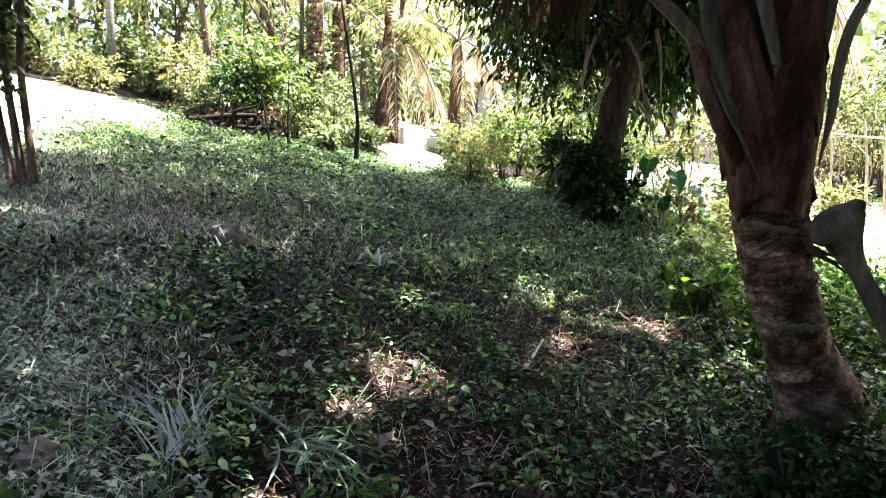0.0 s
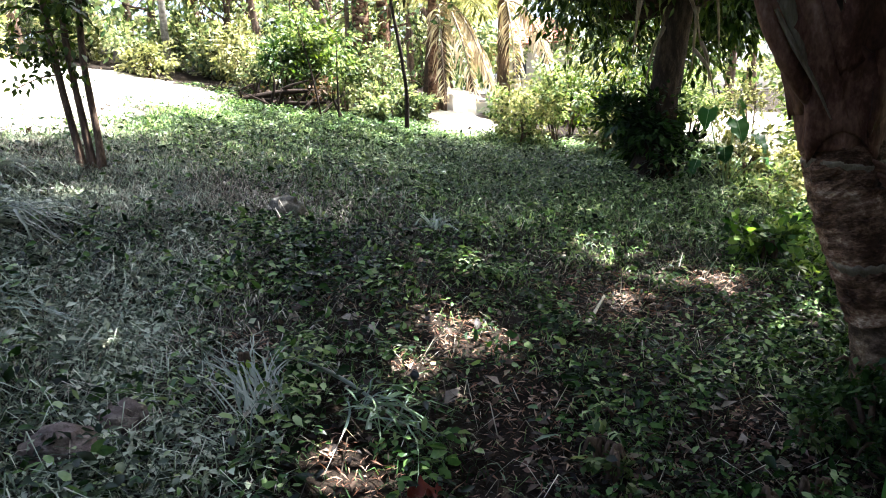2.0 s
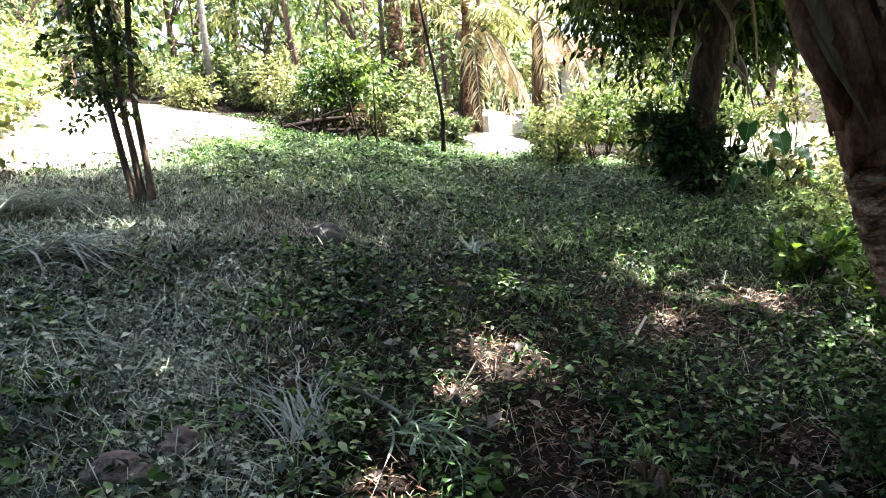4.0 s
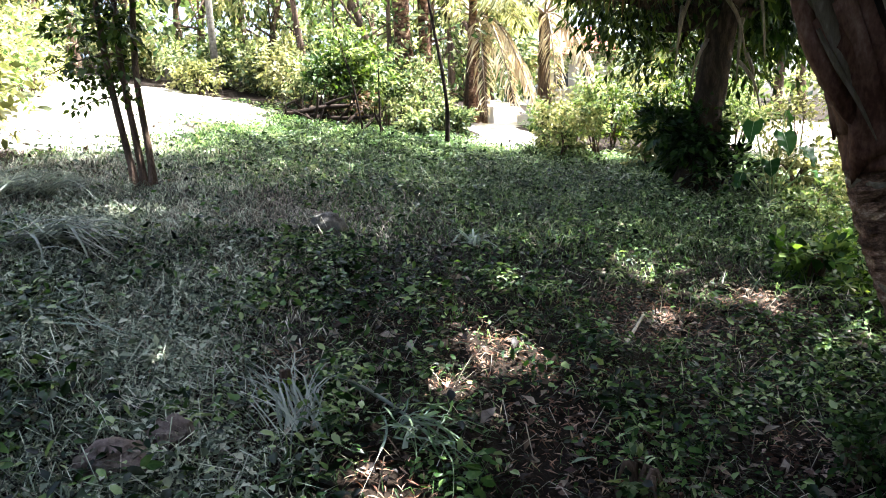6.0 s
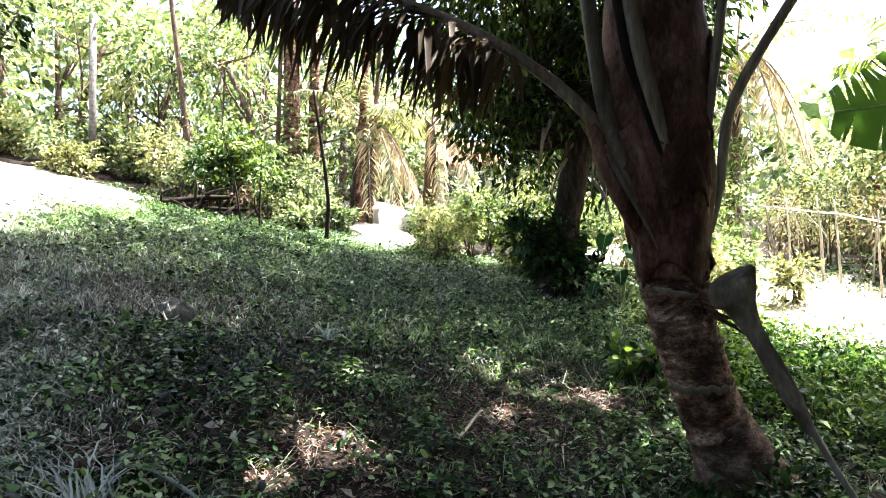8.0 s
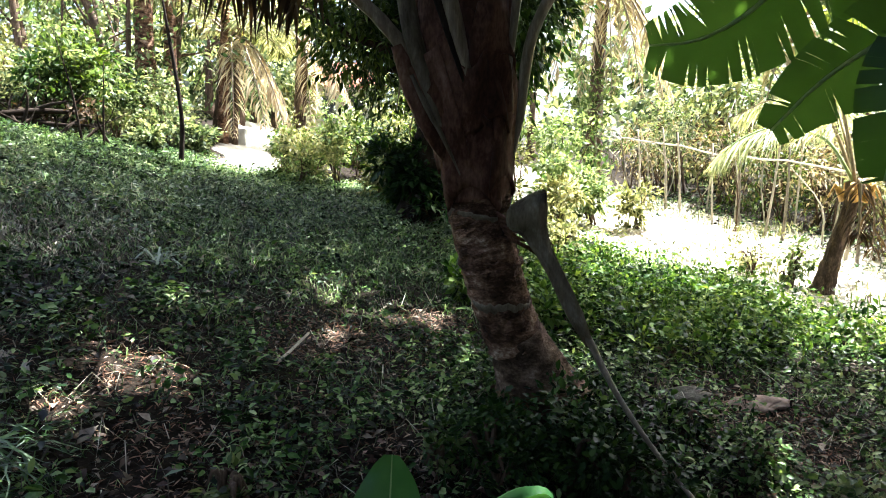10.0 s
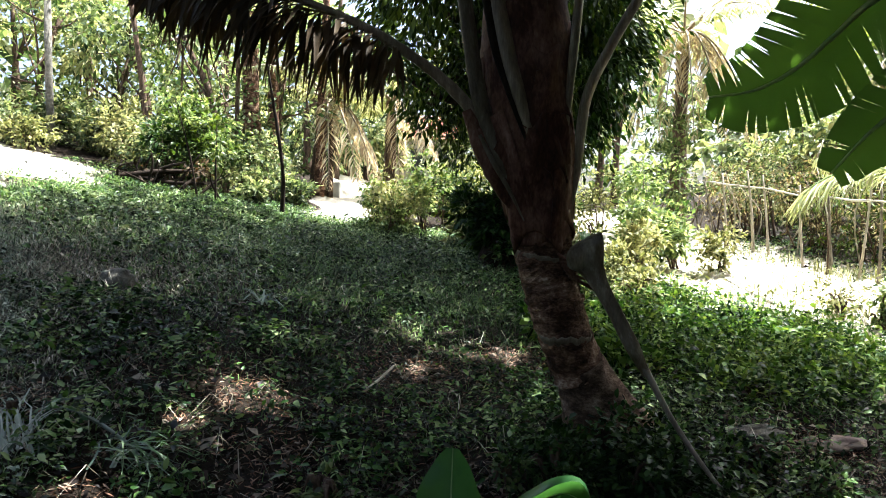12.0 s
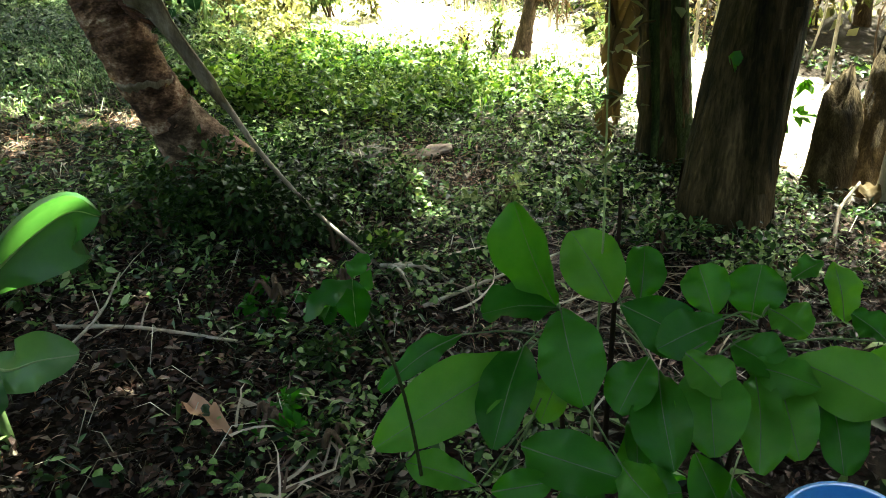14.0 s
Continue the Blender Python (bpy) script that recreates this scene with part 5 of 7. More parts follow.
split_stump("split_stump", (5.90, 2.1), (6.20, 2.26, 0.22), 0.18, 0.13, 0.5, "stumpwood", "leaning brown stump with a pointed split top", 103)
split_stump("split_stump", (6.18, 2.0), (6.72, 2.3, 0.55), 0.13, 0.09, 0.6, "stumpwood", "slim mossy leaning stub beside a stump", 104)
split_stump("split_stump", (6.22, 1.86), (6.28, 1.86, -0.1), 0.06, 0.05, 0.6, "palewood", "short pale stub of split wood", 105)
# leaves over the path
TOP_A, TOP_B = Vector((5.1, 3.05, zA + 2.5)), Vector((5.2, 2.1, zB + 2.6))
NEAR_FACE = (-0.55, -0.8, -0.1)
banana_leaf(banA, [TOP_A, (4.6, 3.0, 2.5), (4.05, 3.12, 2.66), (3.516, 3.337, 2.516), (3.352, 3.56, 2.336), (3.228, 3.729, 2.187), (3.042, 3.907, 2.078), (2.809, 4.072, 2.064)], 0.42, "banana", 1, "broad banana leaf torn into strips", (-0.35, -0.8, -0.2), 0.05, slits=0.65)
banana_leaf(banB, [TOP_B, (4.7, 2.3, 2.35), (4.25, 2.55, 2.28), (3.834, 2.879, 2.107), (3.639, 3.138, 1.938), (3.477, 3.345, 1.751), (3.361, 3.563, 1.508)], 0.30, "banana", 2, "drooping green banana leaf", NEAR_FACE, 0.1, slits=0.4)
banana_leaf(banA, [TOP_A, (4.6, 2.75, 2.05), (4.09, 2.542, 1.953), (3.857, 2.764, 1.949), (3.687, 2.875, 1.784), (3.612, 2.906, 1.524), (3.586, 2.944, 1.222)], 0.30, "banana", 3, "drooping green banana leaf", (-0.6, -0.8, 0.05), 0.05, slits=0.4)
banana_leaf(banB, [TOP_B, (4.8, 2.15, 1.9), (4.5, 2.2, 1.62), (4.134, 2.279, 1.528), (3.849, 2.439, 1.471), (3.677, 2.606, 1.381)], 0.22, "banana", 4, "drooping green banana leaf", (-0.6, -0.8, 0.0), 0.1, slits=0.5)
banana_leaf(banA, [(5.05, 2.85, 1.02), (4.75, 2.55, 1.02), (4.512, 2.472, 1.018), (4.161, 2.417, 1.039), (3.756, 2.403, 1.092), (3.52, 2.40, 1.105)], 0.10, "banana", 5, "small narrow green banana leaf", (-0.55, -0.75, 0.3), 0.1, rib_r=0.012, slits=0.3, bare=0.5)
# the rest of the two crowns, added out of view to shade the ground
for k, (st, az, reach, rise) in enumerate([(0, 35, 2.2, 1.0), (0, 80, 2.3, 0.9), (0, 130, 2.2, 1.0), (1, 150, 2.4, 1.0), (1, 185, 2.7, 1.1), (1, 215, 2.9, 1.2), (1, 240, 2.7, 1.25), (1, 265, 2.0, 1.2), (1, 110, 2.2, 0.9), (0, 350, 2.0, 1.1)]):
    top = (TOP_A, TOP_B)[st]
    d = Vector((math.sin(radians(az)), math.cos(radians(az)), 0))
    banana_leaf((banA, banB)[st], [top + d * (reach * q) + Vector((0, 0, rise * (1.9 * q - 1.35 * q * q))) for q in (0.0, 0.2, 0.4, 0.6, 0.8, 1.0)], 0.36, "banana", 20 + k, "", (0, 0, 1), 0.45, slits=0.5)
for k, (x, y, z0, z1, w) in enumerate([(4.56, 2.85, 1.36, 0.60, 0.11), (4.62, 2.87, 1.10, 0.30, 0.13), (4.60, 2.84, 0.72, 0.16, 0.15), (4.68, 2.90, 0.50, -0.02, 0.12), (4.58, 2.90, 0.22, -0.14, 0.12), (4.80, 3.05, 0.65, -0.1, 0.10)]):
    a = Vector((5.02, 2.97, z0 + 0.12))
    banana_leaf(banA, [a, (x + 0.14, y + 0.02, z0 + 0.10), (x + 0.01, y, z0 - 0.08), (x - 0.05, y + 0.02, (z0 + z1) / 2), (x + 0.02 - 0.05 * (k % 2), y, z1)], w * 0.55, "deadbanana", 10 + k, "torn dead brown leaf hanging down", (-0.5 + 0.5 * math.sin(k * 2.1), -0.8, 0.2 * math.cos(k)), 0.7, rib_r=0.007, slits=0.95, cup=0.9, bare=0.25)
# climbing leaves on the thick stem
(V, T), _ = crown_leaves([(5.33, 2.0, 0.62), (5.31, 1.98, 0.34), (5.22, 1.95, 0.05), (4.72, 2.05, 0.55)], [0.09, 0.10, 0.08, 0.06], 46, 0.085, np.random.default_rng(150), 1.0, 0.7, 0.5, True)
hang("climbing_leaves", array_mesh("climbing_leaves", V, T, M["broad"]), banB, "green leaves of a creeper on the stem")

# ---- fence ----
fence = holder("fence", (6.9, 9.0, gz(6.9, 9.0)), "rough fence of thin poles with a single pale top rail", "fence")
rf = np.random.default_rng(200)


def fence_at(s):
    return np.interp(s, [0, 0.25, 0.6, 1], [6.15, 6.35, 7.0, 8.6]), np.interp(s, [0, 0.25, 0.6, 1], [13.6, 10.4, 7.0, 3.2])


tops = []
for k in range(19):
    s = (k + 0.8 * rf.random()) / 18.5
    x, y = fence_at(min(1, s))
    x, y = x + rf.normal() * 0.05, y + rf.normal() * 0.05
    z = gz(x, y)
    h = 1.0 + 0.6 * rf.random()
    lx = rf.normal() * 0.07 + (-0.14 if k < 6 else 0)
    v, f = tube(smooth_line([(x, y, z - 0.06), (x + lx * 0.5, y + rf.normal() * 0.02, z + h * 0.5), (x + lx, y, z + h)], 3), lerp_list([0.017 + 0.010 * rf.random(), 0.012], 7), 7, 0.12, k)
    hang("post", raw_mesh("post", v, f, M["palewood" if rf.random() > 0.35 else "stick"], True), fence)
    tops.append((fence_at(min(1, s))[0] - 0.04, fence_at(min(1, s))[1] - 0.03, z + 1.08 + 0.008 * rf.normal()))
tops = tops[:12]
v, f = tube(tops, [0.014] * len(tops), 6, 0.15, 9)
hang("top_rail", raw_mesh("top_rail", v, f, M["wire"], True), fence, "pale pole rail")

# ---- background ----
rb = np.random.default_rng(300)
# dry scrub behind the fence
for k in range(11):
    s = k / 10
    x, y = fence_at(s)
    # the right end uses the sun-yellow leaves to look brighter
    bush(x + 1.0 + 0.5 * rb.random() + (1.3 if k > 7 else 0), y + 0.5 * rb.normal(), 1.8, 1.3 + 0.7 * rb.random(), 1700, 0.09, (("dryscrub", "far", "dryscrub", "crown") if k < 6 else ("yellow", "dryscrub"))[k % (4 if k < 6 else 2)], "tangled scrub behind a fence", 310 + k, "dry_scrub", "scrub behind the fence", shape=0.3, stems=9)
for k in range(9):
    s = k / 8
    x, y = fence_at(s)
    sc = holder("bare_shrub", (x + 0.7, y, gz(x + 0.7, y)), "leafless shrub of thin pale stems", "shrub", "scrub behind the fence")
    for q in range(5):
        x0, y0 = x + 0.6 + 0.3 * rb.normal(), y + 0.4 * rb.normal()
        z0 = gz(x0, y0)
        h = 1.0 + 0.9 * rb.random()
        v, f = tube(smooth_line([(x0, y0, z0 - 0.05), (x0 + rb.normal() * 0.12, y0, z0 + h * 0.5), (x0 + rb.normal() * 0.35, y0 + rb.normal() * 0.2, z0 + h)], 3), lerp_list([0.015, 0.006], 7), 5, 0.1, q)
        hang("stem", raw_mesh("stem", v, f, M["palewood" if q % 3 else "bark"], True), sc)


def back_tree(x, y, h, spread, mat, seed, count=2600, leaf=0.2, bark="bark", group="background trees", low=0.25, label=""):
    r = np.random.default_rng(seed)
    z = gz(x, y)
    lobes = []
    for k in range(9):
        a, q = r.random() * 6.28, r.random() ** 0.5 * spread * 0.62
        lobes.append((x + math.cos(a) * q, y + math.sin(a) * q, z + h * (low + (1 - low) * r.random()) - 0.15 * q, spread * (0.32 + 0.2 * r.random())))
    label = label or {"far": "leafy green tree at the edge of the clearing", "yellow": "tree with sunlit yellow-green foliage", "dark": "tree with dense dark green foliage", "bush": "bright green leafy tree"}[mat]
    return broad_tree("background_tree", x, y, [(x, y, z - 0.15), (x + 0.1 * r.normal(), y, z + h * 0.3), (x + 0.3 * r.normal(), y, z + h * 0.6)], [0.09 + 0.012 * h, 0.08, 0.05], lobes, count, leaf, mat, bark, label, seed=seed, group=group, droop=0.35)


spots = []
for k in range(17):      # behind the clearing, left
    x = -17 + 0.92 * k + rb.normal() * 0.4
    spots.append((x, 14.5 + 1.6 * rb.random() + (1.5 if k % 2 else 0) - 0.12 * (x + 8), 3.5 + 2.5 * rb.random(), 2.0, ("far", "yellow", "bush", "far")[k % 4]))
for k in range(13):      # beyond the footpath, centre
    x = -4.5 + 0.95 * k + rb.normal() * 0.3
    spots.append((x, 17.5 + 4 * rb.random() + (3 if abs(x + 1.5) < 1.2 else 0), 4.0 + 2.5 * rb.random(), 2.0, ("far", "bush", "yellow", "far", "dark")[k % 5]))
for k in range(14):      # behind the fence, right
    s = k / 13
    spots.append((9.2 + 1.8 * rb.random() + 1.5 * s, 17 - 15 * s, 3.2 + 1.6 * rb.random(), 2.0, ("far", "bush", "yellow", "far")[k % 4]))
for k in range(8):       # left edge
    spots.append((-9.5 - 2.5 * rb.random(), 3.0 + 1.4 * k, 3.2 + 1.5 * rb.random(), 1.7, ("yellow", "far", "bush")[k % 3]))
for k, (x, y, h, sp, mt) in enumerate(spots):
    if (-2.4 < x < 1.2 and y < 21) or (abs(x + 7.1) < 0.75 and y < 15):
        y = y + (6 if x > -3 else 2)
    if abs(x - 0.025 * y) < 2.0 and y < 30:      # a gap towards the house
        x = x + (2.3 if x > 0.025 * y else -2.0)
    if 0.52 < x / y < 0.78 and y > 7:              # open sky over the fence
        h = 2.4
    back_tree(x, y, h, sp, mt, 400 + k, 1240, 0.17 + 0.05 * rb.random(), low=0.12)
for k in range(15):      # unseen trees added behind and beside the path to block sky light
    a = radians(95 + 12.2 * k)
    d = 7.0 + 1.5 * rb.random()
    back_tree(1.0 + math.sin(a) * d * 1.15, 0.5 + math.cos(a) * d, (6.5 if k < 9 else 3.0) + 1.5 * rb.random(), 2.8, "dark", 460 + k, 800, 0.55, low=0.03, group="trees behind")
for k in range(20):      # undergrowth at their feet
    x = -14 + 0.95 * k + rb.normal() * 0.3
    if -2.4 < x < 0.3:
        continue
    y = 13.8 + 0.9 * rb.random() + (1.2 if x > -3 else 0) - (0.1 * (x + 4) if x < -4 else 0)
    bush(x, y, 1.5, 0.9 + 0.7 * rb.random(), 1100, 0.13, ("far", "yellow", "bush", "far")[k % 4], "undergrowth at the edge of the wood", 500 + k, "undergrowth", "undergrowth")
for k, (x, y, w, h, mt) in enumerate([(-5.1, 5.2, 0.9, 1.6, "yellow"), (-6.0, 6.1, 1.3, 1.5, "yellow"), (-7.0, 7.6, 1.4, 1.2, "bush"), (-8.3, 9.6, 1.5, 1.5, "yellow"), (-5.6, 4.6, 1.0, 1.0, "bush")]):
    bush(x, y, w, h, 1300, 0.11, mt, "yellow-green shrub at the edge of the clearing", 540 + k, "shrub", "clearing shrubs")

for k, (x, y, w, h, mt) in enumerate([(-3.0, 12.2, 1.1, 0.9, "far"), (-2.2, 12.4, 1.0, 0.6, "far"), (-2.5, 13.2, 1.2, 1.3, "far"), (-1.75, 12.6, 0.7, 0.6, "far"), (-4.3, 12.6, 1.3, 1.2, "far"), (-5.2, 13.0, 1.3, 1.3, "yellow"), (-3.4, 13.4, 1.3, 1.5, "dark"), (0.3, 12.9, 1.0, 0.9, "crown"), (1.2, 13.2, 1.3, 1.4, "crown"),
                                     (2.2, 12.6, 1.2, 1.5, "crown"), (3.2, 12.4, 1.2, 1.2, "bush"), (4.2, 12.6, 1.2, 1.3, "yellow"), (-3.9, 11.7, 0.9, 1.2, "dark"), (-2.4, 11.6, 0.6, 0.35, "far"), (-4.9, 12.9, 0.9, 0.6, "far"), (-7.1, 12.9, 0.9, 0.7, "yellow"), (-7.6, 13.1, 0.8, 0.9, "far")]):
    bush(x, y, w, h, 900, 0.10, mt, "leafy weeds and shrubs beyond the grass", 560 + k, "undergrowth", "undergrowth")
# tall bare trunks behind the heap
for k, (x, y, h, rr, ln) in enumerate([(-3.15, 14.6, 5.0, 0.19, 0.0), (-2.75, 14.9, 5.5, 0.12, 0.1), (-3.45, 14.4, 4.5, 0.05, 0.15), (-1.75, 15.2, 5.0, 0.10, 0.25), (-1.55, 15.5, 5.0, 0.06, 0.35), (-5.2, 14.0, 5.0, 0.06, -0.5)]):
    z = gz(x, y)
    t = holder("bare_tree", (x, y, z), "tall reddish-brown bare tree trunk among leaves", "tree", "bare trunks")
    v, f = tube(smooth_line([(x, y, z - 0.1), (x + ln * 0.3, y, z + h * 0.4), (x + ln, y, z + h)], 6), lerp_list([rr * 1.25, rr, rr * 0.75], 13), 10, 0.1, k)
    hang("trunk", raw_mesh("trunk", v, f, M["palmbark" if k < 2 or k == 3 else "bark"], True), t)
# coconut palms with dry fronds
far_palm(-1.85, 15.6, 2.3, 1, "yellow", 5, 2.3, 0.25, dry_az=(-0.9, -0.45, -0.1, -1.4, 0.3))
far_palm(-0.2, 17.0, 2.6, 2, "yellow", 3, 2.4, 0.1, dry_az=(-0.6, -1.4, -0.1))
far_palm(6.3, 13.9, 4.2, 3, "palefrond", 6, 2.5, 0.1, dry_az=(-1.4, -2.2, -0.6, -1.8, -1.0, -2.7))
far_palm(9.5, 12.0, 3.4, 4, "frond", 2, 2.3, 0.2, dry_az=(-2.0, -2.6))
# small house with a red roof, far behind the leaves
hx, hy, hz = 0.9, 30.0, gz(0.9, 30.0)
house = holder("house", (hx, hy, hz), "small plastered house with a red roof behind trees", "house")


def box_mesh(name, x0, x1, y0, y1, z0, z1, mat, bev=0.02):
    bm = bmesh.new()
    bmesh.ops.create_cube(bm, size=1.0, matrix=Matrix.Translation(((x0 + x1) / 2, (y0 + y1) / 2, (z0 + z1) / 2)) @ Matrix.Diagonal((x1 - x0, y1 - y0, z1 - z0, 1)))
    bmesh.ops.bevel(bm, geom=bm.edges[:], offset=bev, segments=1, affect='EDGES')
    me = bpy.data.meshes.new(name)
    bm.to_mesh(me)
    bm.free()
    me.materials.append(mat)
    return me


hang("wall", box_mesh("wall", hx - 1.6, hx + 1.6, hy, hy + 4, hz, hz + 2.6, M["plaster"]), house)
V = [(hx - 2.0, hy - 0.5, hz + 2.5), (hx + 2.0, hy - 0.5, hz + 2.5), (hx + 2.0, hy + 4.5, hz + 2.5), (hx - 2.0, hy + 4.5, hz + 2.5), (hx - 0.9, hy + 2, hz + 3.9), (hx + 0.9, hy + 2, hz + 3.9)]
hang("roof", raw_mesh("roof", V, [(0, 1, 5, 4), (2, 3, 4, 5), (1, 2, 5), (3, 0, 4), (0, 3, 2, 1)], M["roof"]), house, "red hipped roof")
for dx in (-0.9, 0.35):
    w = hang("window", box_mesh("window", hx + dx, hx + dx + 0.6, hy - 0.03, hy + 0.02, hz + 1.1, hz + 2.1, M["glass_dark"], 0.005), house)
    hang("sill", box_mesh("sill", hx + dx - 0.05, hx + dx + 0.65, hy - 0.10, hy - 0.032, hz + 1.02, hz + 1.095, M["concrete"], 0.005), w)
bush(1.75, 24.0, 2.2, 3.0, 1400, 0.16, "far", "tall shrub before a small house", 591, "shrub")
bush(-0.55, 23.5, 1.4, 2.6, 900, 0.16, "yellow", "tall shrub before a small house", 592, "shrub")
bush(5.85, 13.1, 1.3, 3.0, 1500, 0.11, "bush", "tall leafy green shrub", 594, "shrub")
bush(4.7, 11.0, 1.2, 1.7, 1200, 0.10, "bush", "sunlit leafy green bush", 593, "bush", "sunlit bushes")
# pale concrete column and low blocks
cx, cy = -7.17, 13.75
col = holder("concrete_column", (cx, cy, gz(cx, cy)), "pale round concrete post among leaves", "post")
v, f = tube([(cx, cy, gz(cx, cy) - 0.2), (cx, cy, gz(cx, cy) + 1.6), (cx + 0.02, cy, gz(cx, cy) + 3.4)], [0.085, 0.075, 0.07], 12, 0.02)
hang("shaft", raw_mesh("shaft", v, f, M["stone"], True), col)
for k, (x, y, w, h) in enumerate([(-0.55, 15.9, 0.55, 0.28), (-1.55, 15.8, 0.4, 0.36)]):
    z = gz(x, y)
    b = tagged(new("concrete_block", box_mesh("concrete_block", x - w / 2, x + w / 2, y, y + 0.4, z - 0.05, z + h, M["concrete"], 0.02)), "low pale concrete block beside a footpath", "concrete block", "path blocks")

# woods further off
def far_woods():
    r = np.random.default_rng(600)
    n = 14000
    a = radians(-75) + r.random(n) * radians(150)
    d = 26 + 40 * r.random(n) ** 1.5
    x, y = np.sin(a) * d, np.cos(a) * d
    ok = np.abs(x - 0.9) > np.where(y < 37, 1.3, 0)
    a, d, x, y = a[ok], d[ok], x[ok], y[ok]
    n = len(x)
    top = 5.5 + 2.0 * np.sin(a * 9) + 1.2 * np.sin(a * 23 + d * 0.2)
    z = ground_z(x, y) + top * r.random(n) ** 0.8 * (1 + 0.02 * d)
    ln = 0.55 + 0.6 * r.random(n)
    V, T = leaf_arrays(np.stack([x, y, z], 1), rand_dirs(n, 0.6, r), np.array([[0, 0, 1.0]]) + r.normal(size=(n, 3)) * 0.6, ln, ln * 0.6)
    tagged(new("far_woods", array_mesh("far_woods", V, T, M["far"])), "distant sunlit woods", "woods", kind="stuff")


far_woods()

# ---- shade trees overhead, unseen and added to cast the shade ----
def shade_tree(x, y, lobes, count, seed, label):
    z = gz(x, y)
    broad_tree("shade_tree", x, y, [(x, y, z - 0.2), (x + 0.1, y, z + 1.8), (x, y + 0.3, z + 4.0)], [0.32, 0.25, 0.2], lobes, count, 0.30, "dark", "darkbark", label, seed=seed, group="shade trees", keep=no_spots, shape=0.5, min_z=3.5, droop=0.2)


shift = [SUN_DIR.x / SUN_DIR.z, SUN_DIR.y / SUN_DIR.z]
lob = []
rs = np.random.default_rng(700)
for gx in np.arange(-4.5, 5.6, 1.5):
    for gy in np.arange(-4.5, 11.0, 1.5):
        h = 6.4 + 1.0 * rs.random()
        lob.append((gx + shift[0] * h + 0.3 * rs.normal(), gy + shift[1] * h + 0.3 * rs.normal(), h, 1.35))
mid = np.median([q[0] for q in lob])
lob = [q for q in lob if not (q[0] < 1.3 and q[1] < 2.2)]
# low lobes added out of view to darken the right foreground
low_lob = [(x, y, 4.0 + 0.2 * math.sin(7 * x + 3 * y), 0.75) for x in (1.6, 2.5, 3.4, 4.3, 5.2, 6.1) for y in (-2.2, -1.3, -0.4, 0.5, 1.4, 2.3, 3.1) if y < 3 or 2 < x < 5]
shade_tree(-2.6, -4.5, [q for q in lob if q[0] < mid], 18000, 701, "unseen tall tree added behind, its crown shading the ground")
shade_tree(6.5, -4.0, [q for q in lob if q[0] >= mid] + low_lob, 34000, 702, "unseen tall tree added behind, its crown shading the ground")

# ---- foreground plants ----
bx, by = 0.925, 1.33
bzz = gz(bx, by)
big = holder("broad_leaved_plant", (bx, by, bzz), "young plant with large glossy oval leaves", "plant")
crownp = Vector((0.93, 1.335, 0.13))
stalk(big, (bx, by, bzz - 0.03), crownp, 0.02, 0.014, "bigstalk", 0.0, "stem")
PLANT_LEAVES = [([(0.937, 1.36, 0.22), (0.94, 1.40, 0.30), (0.945, 1.45, 0.42), (0.952, 1.475, 0.545)], 0.215, (-0.25, -0.9, 0.45), (0.35, 0.25), 0.46),
                ([(0.962, 1.357, 0.235), (1.06, 1.385, 0.315), (1.17, 1.41, 0.385), (1.27, 1.425, 0.425), (1.345, 1.40, 0.40)], 0.31, (0.1, -0.95, 0.2), (1.15, 0.1), 0.6),
                ([(0.895, 1.325, 0.21), (0.835, 1.28, 0.345), (0.80, 1.19, 0.365), (0.788, 1.09, 0.285), (0.784, 1.02, 0.155)], 0.20, (-0.15, -0.75, 0.65), (0.3, 0.3), 0.55),
                ([(0.88, 1.32, 0.17), (0.76, 1.285, 0.235), (0.65, 1.26, 0.285), (0.535, 1.215, 0.275)], 0.19, (0.1, -0.9, 0.4), (-0.6, 0.25), 0.6),
                ([(0.94, 1.29, 0.05), (1.02, 1.20, 0.055), (1.11, 1.15, 0.085), (1.215, 1.125, 0.085)], 0.17, (0.1, -0.75, 0.65), (0.2, 0.2), 0.6),
                ([(0.925, 1.29, 0.04), (0.955, 1.18, 0.035), (0.985, 1.085, -0.02)], 0.10, (0.0, -0.6, 0.8), (0.2, 0.2), 0.6)]
for k, (mids, w, face, fd, wa) in enumerate(PLANT_LEAVES):
    stalk(big, crownp - Vector((0, 0, 0.02 + 0.02 * k)), mids[0], 0.010, 0.007, "bigstalk", 0.01)
    set_leaf(big, mids, w, face, "bigleaf", fd, 0.014, 120 + k, wa, 0.6, 0.0055, nu=20)

# broad-leaved sapling in front
sx, sy = 2.189, -0.04
sap = holder("broad_leaved_sapling", (sx, sy, gz(sx, sy)), "leafy sapling with soft broad green leaves", "sapling")
STEMS = [(2.232, 0.014, 0.70), (2.105, 0.02, 0.49), (2.40, -0.165, 0.47)]
for k, (x, y, z) in enumerate(STEMS):
    gx_, gy_ = (2.17, -0.03) if k < 2 else (2.30, -0.14)
    g = gz(gx_, gy_)
    line = smooth_line([(gx_ + 0.03 * k, gy_, g - 0.03), (gx_ + (x - gx_) * 0.4, gy_ + (y - gy_) * 0.4, g + (z - g) * 0.45), (gx_ + (x - gx_) * 0.85, gy_ + (y - gy_) * 0.85, g + (z - g) * 0.78), (x, y, z)], 5)
    v, f = tube(line, lerp_list([0.008, 0.006, 0.003], len(line)), 7)
    hang("stem", raw_mesh("stem", v, f, M["darkbark"], True), sap)
